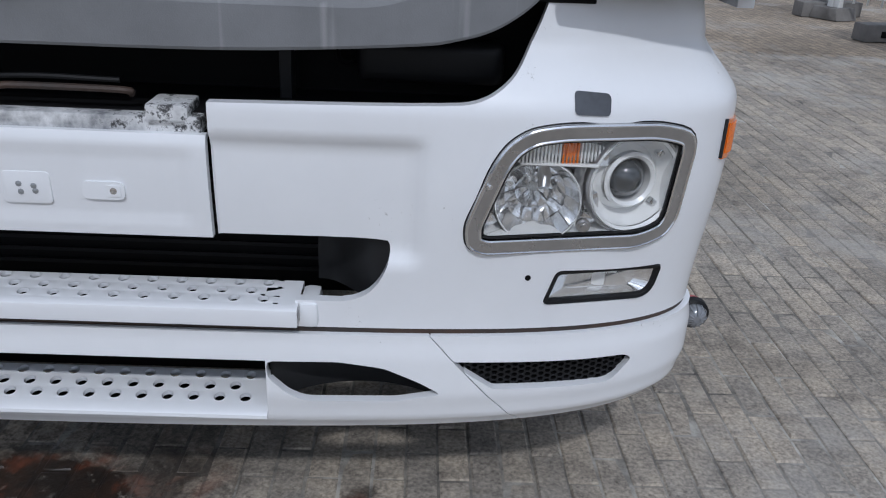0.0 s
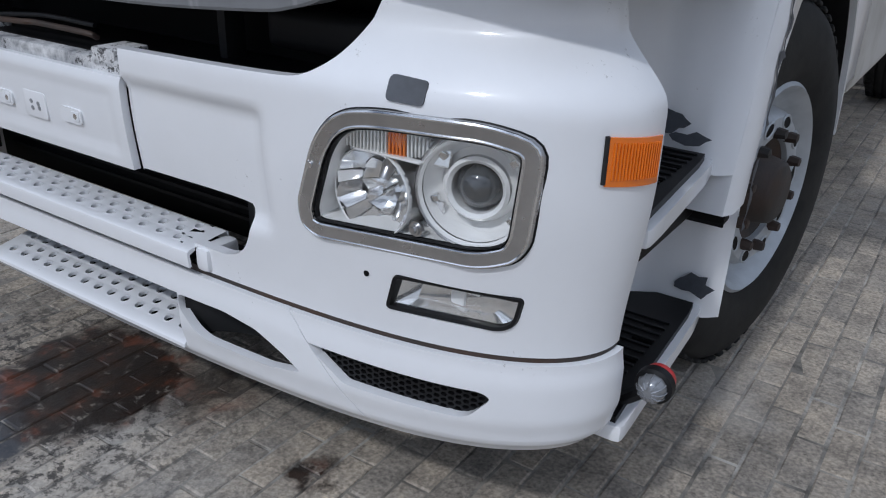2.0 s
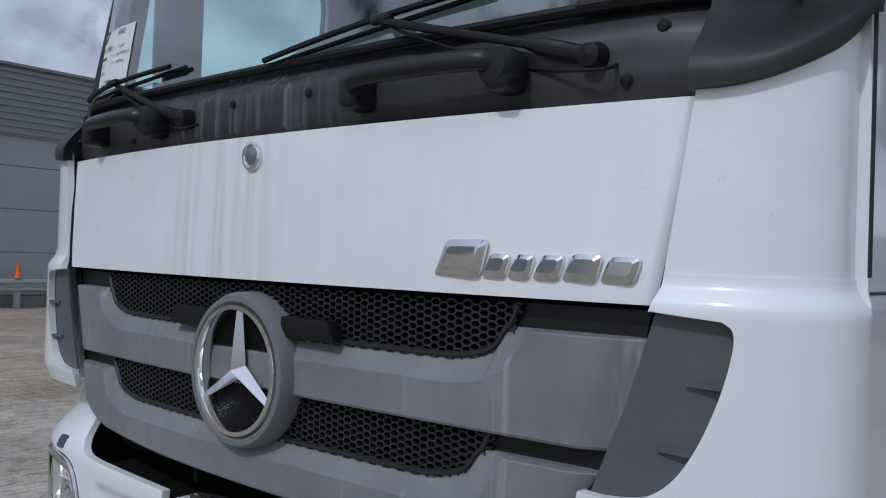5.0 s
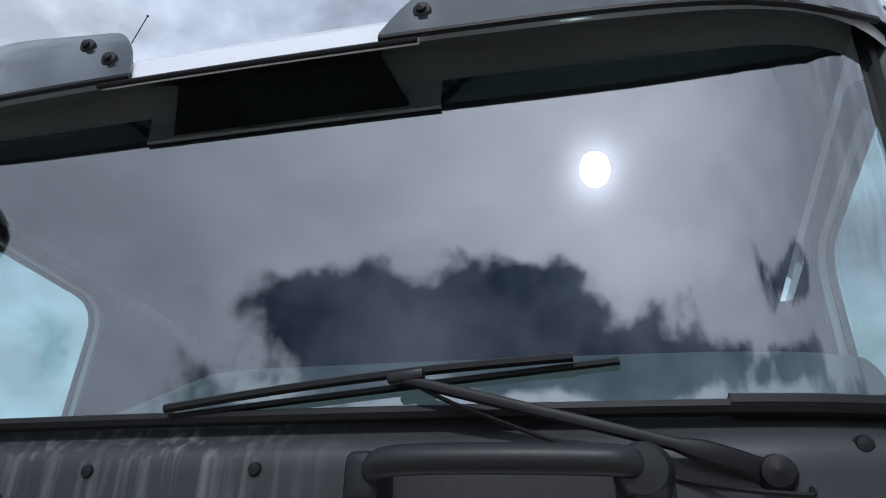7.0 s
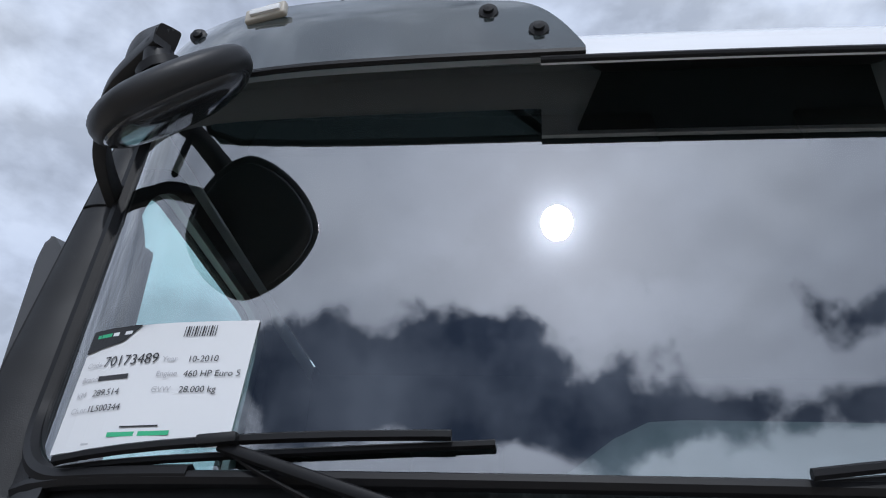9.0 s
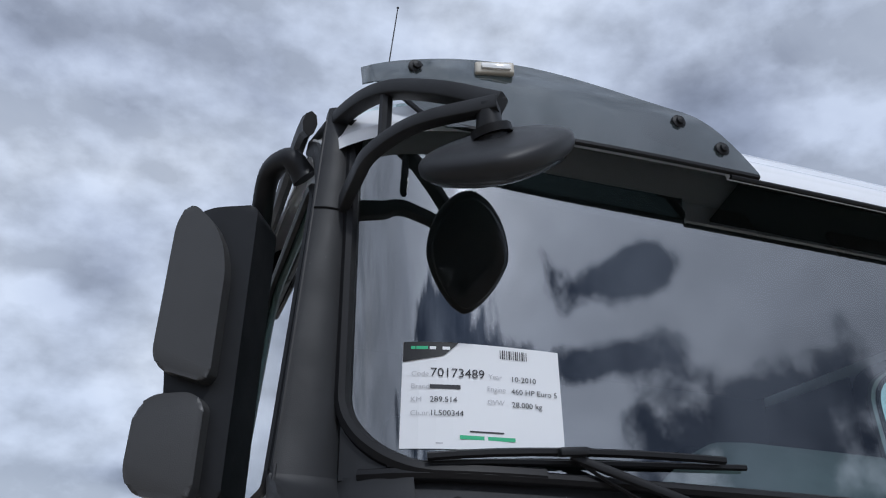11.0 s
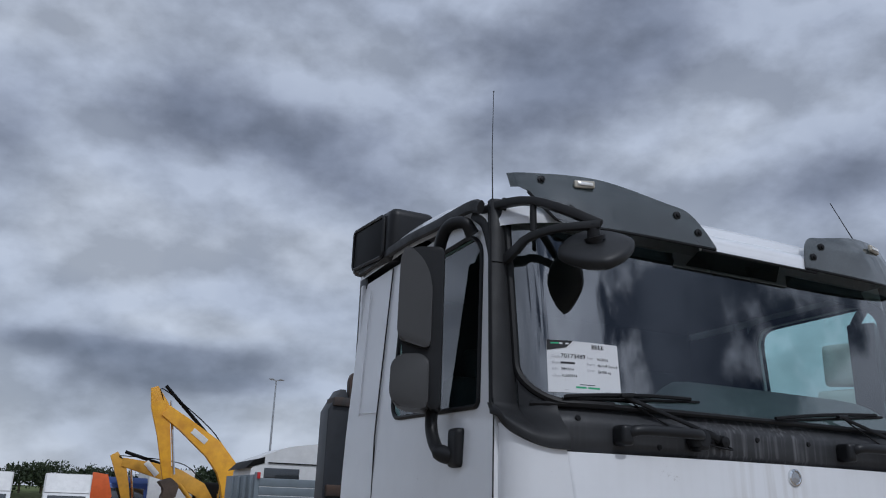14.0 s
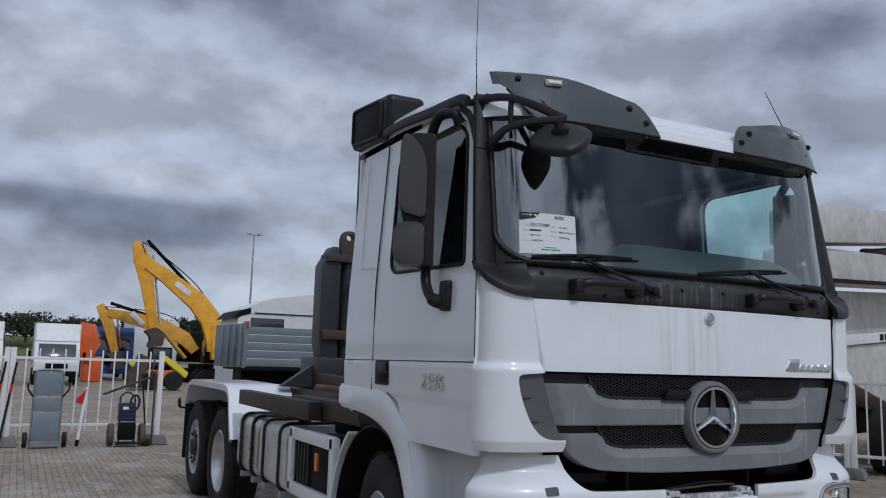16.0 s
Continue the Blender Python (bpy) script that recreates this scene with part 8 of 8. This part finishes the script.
simple_lorry(1.4, 46, BLUE, "blue lorry cab among parked machines")
oc = thing("orange_lorry", "orange machine body behind the fence", "machine", at=(0.15, 42, 0))
part("arm", prism(BM(), [(-0.6, 1.2), (0.1, 1.0), (0.5, 1.9), (0.2, 2.9), (-0.5, 3.0)], 0, 0.5, "y", 0.03), ORANGE, oc, "orange bent arm")
part("body", box(BM(), (0.2, 1.0, 0.65), (0.9, 1.6, 1.3), 0.1), ORANGE, oc)
bx = thing("trailer_box", "pale trailer box with doors shut", "trailer", at=(4.2, 48, 0))
part("body", box(BM(), (0, 3, 2.2), (2.5, 6, 2.6), 0.03), PAINTW, bx)
part("door_seam", box(BM(), (0, -0.004, 2.2), (0.03, 0.02, 2.5)), VOID, bx)
part("chassis", box(BM(), (0, 3, 0.6), (1.0, 5.5, 0.5)), VOID, bx)
part("wheel", lathe(BM(), [(0.0, -1.1), (0.5, -1.1), (0.5, 1.1), (0.0, 1.1)], (0, 1.2, 0.5), "x", 24), RUBBER, bx)


def mini_loader():
    m = thing("mini_loader", "small yellow and red loader with folded arm", "loader", at=(3.1, 33.5, 0))
    part("engine_bay", box(BM(), (-0.7, 0.4, 0.50), (1.3, 1.2, 0.68), 0.08), ORANGE, m)
    part("boom", prism(BM(), rounded([(-2.05, 1.12), (-1.75, 1.22), (-0.95, 0.52), (-1.15, 0.30)], 0.05, 2), -0.3, 0.0, "y", 0.03), LEMON, m, "lemon yellow loader arm")
    part("tilt_arm", prism(BM(), rounded([(-0.85, 1.40), (-0.60, 1.48), (0.42, 0.75), (0.30, 0.50)], 0.05, 2), -0.3, 0.0, "y", 0.03), LEMON, m, "lemon yellow loader arm")
    part("cab", box(BM(), (-0.68, 0.7, 1.32), (0.9, 1.0, 0.96), 0.08), VOID, m)
    part("cab_glass", box(BM(), (-0.68, 0.19, 1.36), (0.72, 0.02, 0.72), 0.04), DARKGLASS, m)
    for x in (-1.1, -0.2):
        part("wheel", lathe(BM(), [(0.0, -0.15), (0.35, -0.15), (0.4, 0.0), (0.35, 0.15), (0.0, 0.15)], (x, -0.25, 0.38), "y", 20), RUBBER, m)
    part("bucket", prism(BM(), [(-2.0, 0.1), (-1.4, 0.1), (-1.5, 0.5), (-1.2, 1.3), (-1.6, 1.5), (-2.0, 0.6)], -0.7, 0.5, "y", 0.03), BUCKET, m)


mini_loader()


def panel_van():
    v = thing("panel_van", "white panel van with sloping bonnet", "van", at=(6.0, 28.0, 0))
    prof = rounded([(-2.2, 0.35), (-2.25, 0.85), (-1.9, 1.05), (-1.2, 1.25), (-0.45, 2.15), (0.2, 2.35), (2.6, 2.35), (2.6, 0.35)], 0.12, 3)
    part("body", prism(BM(), prof, -0.95, 0.95, "y", 0.08), PAINTW, v)
    part("windscreen", box(BM(), (-0.86, 0, 1.72), (0.02, 1.6, 0.98), 0.03, rot("Y", 39)), DARKGLASS, v)
    part("side_window", prism(BM(), [(-0.95, 1.3), (-0.35, 1.95), (0.3, 1.98), (0.3, 1.3)], -0.965, -0.955, "y"), DARKGLASS, v)
    for k in (-0.7, 0.7):
        part("headlamp", box(BM(), (-2.12, k, 0.92), (0.25, 0.32, 0.2), 0.04), LENSCLEAR, v)
    for x in (-1.45, 1.7):
        part("wheel", lathe(BM(), [(0.0, -0.1), (0.22, -0.1), (0.34, -0.1), (0.36, 0.0), (0.34, 0.1)], (x, -0.9, 0.36), "y", 24), RUBBER, v)
    v.rotation_euler.z = radians(62)


panel_van()


def dropside():
    """The grey dropside body and the white tractor unit that stand behind the truck."""
    d = thing("dropside_body", "grey-blue aluminium dropside body standing behind the truck", "truck body", at=(1.10, 15.9, -0.10))
    for k in range(5):
        part("side_board", box(BM(), (3.0, 0.3, 1.50 + 0.19 * k), (4.7, 0.06, 0.178), 0.018), BODYGREY, d)
    part("corner_post", box(BM(), (0.60, 0.3, 1.92), (0.10, 0.10, 1.10), 0.01), BODYGREY, d)
    part("head_board", box(BM(), (0.50, 1.4, 1.9), (0.06, 2.2, 1.05), 0.01, rot("Z", 6)), BODYGREY, d)
    for k in range(4):
        part("board_rib", box(BM(), (0.50 - 0.03 * k, 0.42 + 0.5 * k, 1.9), (0.05, 0.06, 0.98), 0.008), BODYGREY, d)
    part("tail_light", box(BM(), (0.62, 0.22, 2.40), (0.07, 0.04, 0.14), 0.01), RED, d)
    part("floor", box(BM(), (3.0, 1.4, 1.36), (4.8, 2.3, 0.10), 0.01), VOID, d)
    part("under_frame", box(BM(), (3.0, 1.4, 1.0), (4.6, 0.9, 0.6), 0.02), VOID, d)
    for x in (1.6, 4.4):
        for y in (0.6, 2.2):
            part("wheel", lathe(BM(), [(0.0, -0.13), (0.3, -0.13), (0.48, -0.15), (0.5, 0.0), (0.48, 0.15), (0.0, 0.13)], (x, y, 0.5), "y", 24), RUBBER, d)
    t = thing("tractor_unit", "white tractor cab with roof deflector beyond", "truck", at=(2.62, 20.5, 0))
    roof = [(-0.15, 2.0), (-0.1, 2.72), (0.12, 2.95), (0.9, 3.26), (2.4, 3.48), (2.45, 0.7), (-0.2, 0.7)]
    part("cab", prism(BM(), rounded(roof, 0.12, 4), 0.0, 2.3, "y", 0.12), PAINTW, t)
    part("visor", prism(BM(), [(-0.28, 2.62), (0.25, 2.78), (0.25, 2.95), (-0.05, 2.86)], -0.03, 2.3, "y", 0.02), VOID, t)
    part("window", box(BM(), (0.75, -0.01, 2.45), (1.0, 0.02, 0.42), 0.05), DARKGLASS, t)
    part("roof_line", box(BM(), (1.3, -0.02, 2.80), (1.9, 0.04, 0.03), 0.01), VOID, t)
    part("roof_step", box(BM(), (1.5, 0.06, 3.30), (0.36, 0.06, 0.05), 0.01), VOID, t)
    for x in (0.4, 3.2):
        part("wheel", lathe(BM(), [(0.0, -0.13), (0.3, -0.13), (0.48, -0.15), (0.5, 0.0), (0.48, 0.15), (0.0, 0.13)], (x, 0.15, 0.5), "y", 24), RUBBER, t)


dropside()


def pump_truck():
    """The stained white concrete machine behind the fence."""
    p = thing("concrete_pump", "stained white concrete pump truck with folded boom", "pump truck", at=(10.2, 5.6, 0))
    T = rot("Z", 18)

    def put(name, bm, mat, lab=""):
        bm.transform(T)
        return part(name, bm, mat, p, lab)
    put("upper_boom", prism(BM(), rounded([(-5.0, 3.17), (5, 4.35), (5, 4.85), (-5.0, 3.66)], 0.08, 3), -0.6, 0.0, "y", 0.03), MIXW, "white boom beam")
    put("lower_boom", prism(BM(), rounded([(-5.0, 2.68), (5, 3.35), (5, 3.9), (-5.0, 3.13)], 0.08, 3), -0.5, 0.1, "y", 0.03), MIXW, "white boom beam")
    put("seam", prism(BM(), [(-4.9, 2.69), (5, 3.36), (5, 3.42), (-4.9, 2.75)], -0.505, -0.50, "y"), VOID)
    put("pipe", tube(BM(), bend([(-2.4, -0.3, 3.36), (-1.9, -0.5, 3.42), (-1.2, -0.5, 3.62), (0.5, -0.4, 3.7)]), 0.06, 10), STEEL)
    put("body_side", prism(BM(), [(-4.6, 1.84), (5, 2.5), (5, 3.3), (-4.6, 2.66)], 0.1, 1.6, "y", 0.03), MIXW, "white body side")
    put("hopper", prism(BM(), [(-4.2, 1.84), (5, 2.45), (5, 0.95), (0.2, 0.95), (-2.5, 1.5)], 0.0, 1.8, "y", 0.05), MIXW, "stained hopper")
    put("name_rail", prism(BM(), [(-4.5, 1.835), (5, 2.48), (5, 2.64), (-4.5, 1.995)], -0.06, 0.0, "y", 0.01), PAINTW)
    for k in range(6):
        put("name_bar", box(BM(), (-0.9 + 0.24 * k, -0.066, 2.16 + 0.0163 * k), (0.16, 0.008, 0.10), 0.003, rot("Y", -4)), VOID)
    put("chassis", box(BM(), (1.5, 1.0, 0.75), (7.0, 0.9, 0.4), 0.02), VOID)
    for x in (-0.9, 0.5, 4.0):
        w = put("wheel", lathe(BM(), [(0.0, -0.14), (0.28, -0.14), (0.48, -0.15), (0.52, -0.06), (0.52, 0.15), (0.0, 0.15)], (x, -0.1, 0.52), "y", 28), RUBBER)
        put("rim", lathe(BM(), [(0.0, -0.04), (0.2, -0.05), (0.27, -0.155), (0.29, -0.16), (0.29, -0.1)], (x, -0.1, 0.52), "y", 28), RIM)


pump_truck()
lp = thing("street_lamp", "tall grey floodlight mast with twin heads", "street lamp", at=(13.4, 63.2, 0))
part("mast", lathe(BM(), [(0.13, 0.0), (0.09, 6.0), (0.055, 11.4)], (0, 0, 0), "z", 12), GALV, lp)
part("crossarm", box(BM(), (0, 0, 11.4), (0.9, 0.08, 0.07), 0.01), GALV, lp)
for x in (-0.42, 0.42):
    part("lamp_head", box(BM(), (x, -0.1, 11.45), (0.38, 0.34, 0.12), 0.03, rot("X", 10)), GALV, lp)

# ---- bank of grass and trees beyond the yard
bm = BM()
random.seed(5)
hs = [random.uniform(-0.25, 0.25) for _ in range(80)]
grid_shell(bm, lambda u, v, o: Vector((u, 118 + 24 * v, (3.6 + hs[int((u + 300) / 8) % 80]) * ease(0.0, 1.0, v) - 0.05 - o)), span(-300, 320, 8), span(0, 1, 0.125), 0.5)
grid_shell(bm, lambda u, v, o: Vector((u, 142 + 90 * v, 3.6 + 0.6 * v - o)), span(-300, 320, 20), [0, 1], 0.5)
bank = part("grass_bank", bm, GRASS, None, "dry yellow-green grass bank beyond the yard", 60)
tagged(bank, category="grass bank", kind="structure")


def tree(x, y, z, h, w, seed):
    random.seed(seed)
    t = thing("tree", "leafy green tree on the grass bank", "tree", "trees on the bank", (x, y, z))
    part("trunk", tube(BM(), bend([(0, 0, -0.2), (random.uniform(-0.1, 0.1), 0, h * 0.25), (random.uniform(-0.2, 0.2), 0.1, h * 0.6)]), [0.16] * 6 + [0.07] * 7, 7), BARK, t)
    limbs = BM()
    for k in range(6):
        a = random.uniform(0, 6.28)
        tube(limbs, [(0, 0, h * 0.25), (math.cos(a) * w * 0.25, math.sin(a) * w * 0.25, h * 0.5), (math.cos(a) * w * 0.42, math.sin(a) * w * 0.42, h * 0.72)], [0.07, 0.05, 0.02], 5)
    part("limb", limbs, BARK, t)
    vs, fs = [], []
    clumps = [(random.gauss(0, 0.30) * w, random.gauss(0, 0.30) * w, h * random.uniform(0.30, 0.92)) for _ in range(34)]
    for cx, cy, cz in clumps:
        r = w * random.uniform(0.12, 0.24)
        for _ in range(46):
            d = Vector((random.gauss(0, 1), random.gauss(0, 1), random.gauss(0, 0.8)))
            p = Vector((cx, cy, cz)) + d.normalized() * r * random.uniform(0.4, 1.15)
            e = Euler((random.uniform(0, 6.28), random.uniform(0, 6.28), random.uniform(0, 6.28))).to_matrix()
            q = random.uniform(0.14, 0.30)
            i = len(vs)
            vs += [tuple(p + e @ Vector(o)) for o in ((-q, 0, 0), (0, -q * 0.55, 0.02), (q, 0, 0), (0, q * 0.55, 0.02))]
            fs.append((i, i + 1, i + 2, i + 3))
    me = bpy.data.meshes.new("crown")
    me.from_pydata(vs, [], fs)
    me.materials.append(LEAF)
    c = new("crown", me)
    c.parent = t
    return t


random.seed(21)
plan = [(-16 + i * 3.6 + random.uniform(-1.2, 1.2), 132 + random.uniform(-3, 6), random.uniform(2.6, 4.0), random.uniform(3.8, 5.6)) for i in range(24)]
for i, (x, y, h, w) in enumerate(plan):
    if i < 5:
        base_tree = tree(x, y, 2.6, h, w, i)
    else:
        src = [o for o in scene.objects if o.name.startswith("tree") and o.parent is None][i % 5]
        k = copy_thing(src, pose(x, y, 2.6, 0, 0, random.uniform(0, 360)))
        k.scale = (w / 4.6,) * 3

# ---- pavers, nearest the truck's nose, one by one
LEN, WID = 0.21, 0.08


def paver_geo(cx, cy, z, rnd):
    l, w, c = LEN / 2 - 0.003, WID / 2 - 0.003, 0.005
    t = [rnd.uniform(-0.0015, 0.0015) for _ in range(2)]
    v = [(cx + sx * w, cy + sy * l, z - 0.0030) for sx, sy in ((-1, -1), (1, -1), (1, 1), (-1, 1))]
    v += [(cx + sx * (w - c), cy + sy * (l - c), z + t[0] * sx + t[1] * sy) for sx, sy in ((-1, -1), (1, -1), (1, 1), (-1, 1))]
    v += [(x, y, -0.03) for x, y, _ in v[:4]]
    return v


FACES = [(4, 5, 6, 7), (0, 1, 5, 4), (1, 2, 6, 5), (2, 3, 7, 6), (3, 0, 4, 7), (8, 9, 1, 0), (9, 10, 2, 1), (10, 11, 3, 2), (11, 8, 0, 3)]
rnd = random.Random(3)
kinds = []
for k in range(8):
    me = bpy.data.meshes.new("paver")
    me.from_pydata(paver_geo(0, 0, 0, rnd), [], FACES)
    me.materials.append(PAVER)
    kinds.append(me)
vs, fs, count = [], [], 0
for i in range(-90, 70):
    for j in range(-10, 31):
        x, y = (i + 0.5) * WID, (j + 0.5 * (i % 2)) * LEN
        z = -0.002 + rnd.uniform(-0.0022, 0.0022)
        if -1.6 < x < 0.4 and -0.95 < y < 0.05 and count < 300:
            b = new("paver", kinds[rnd.randrange(8)])
            b.parent, b.location = ground, (x, y, z)
            count += 1
        elif -1.9 < y:
            n = len(vs)
            vs += paver_geo(x, y, z, rnd)
            fs += [tuple(q + n for q in f) for f in FACES]
me = bpy.data.meshes.new("paver_field")
me.from_pydata(vs, [], fs)
me.materials.append(PAVERS)
sand = part("joint_sand", grid_shell(BM(), lambda u, v, o: Vector((u, v, -0.0052 - o)), span(-7.24, 5.58, 0.8), span(-2.1, 6.4, 0.8), 0.002), SAND, ground, "sandy grit in the paving joints", 0)
tagged(sand, kind="stuff")
fld = new("paver_field", me)
fld.parent = ground
tagged(fld, "worn concrete pavers with open joints", kind="stuff")
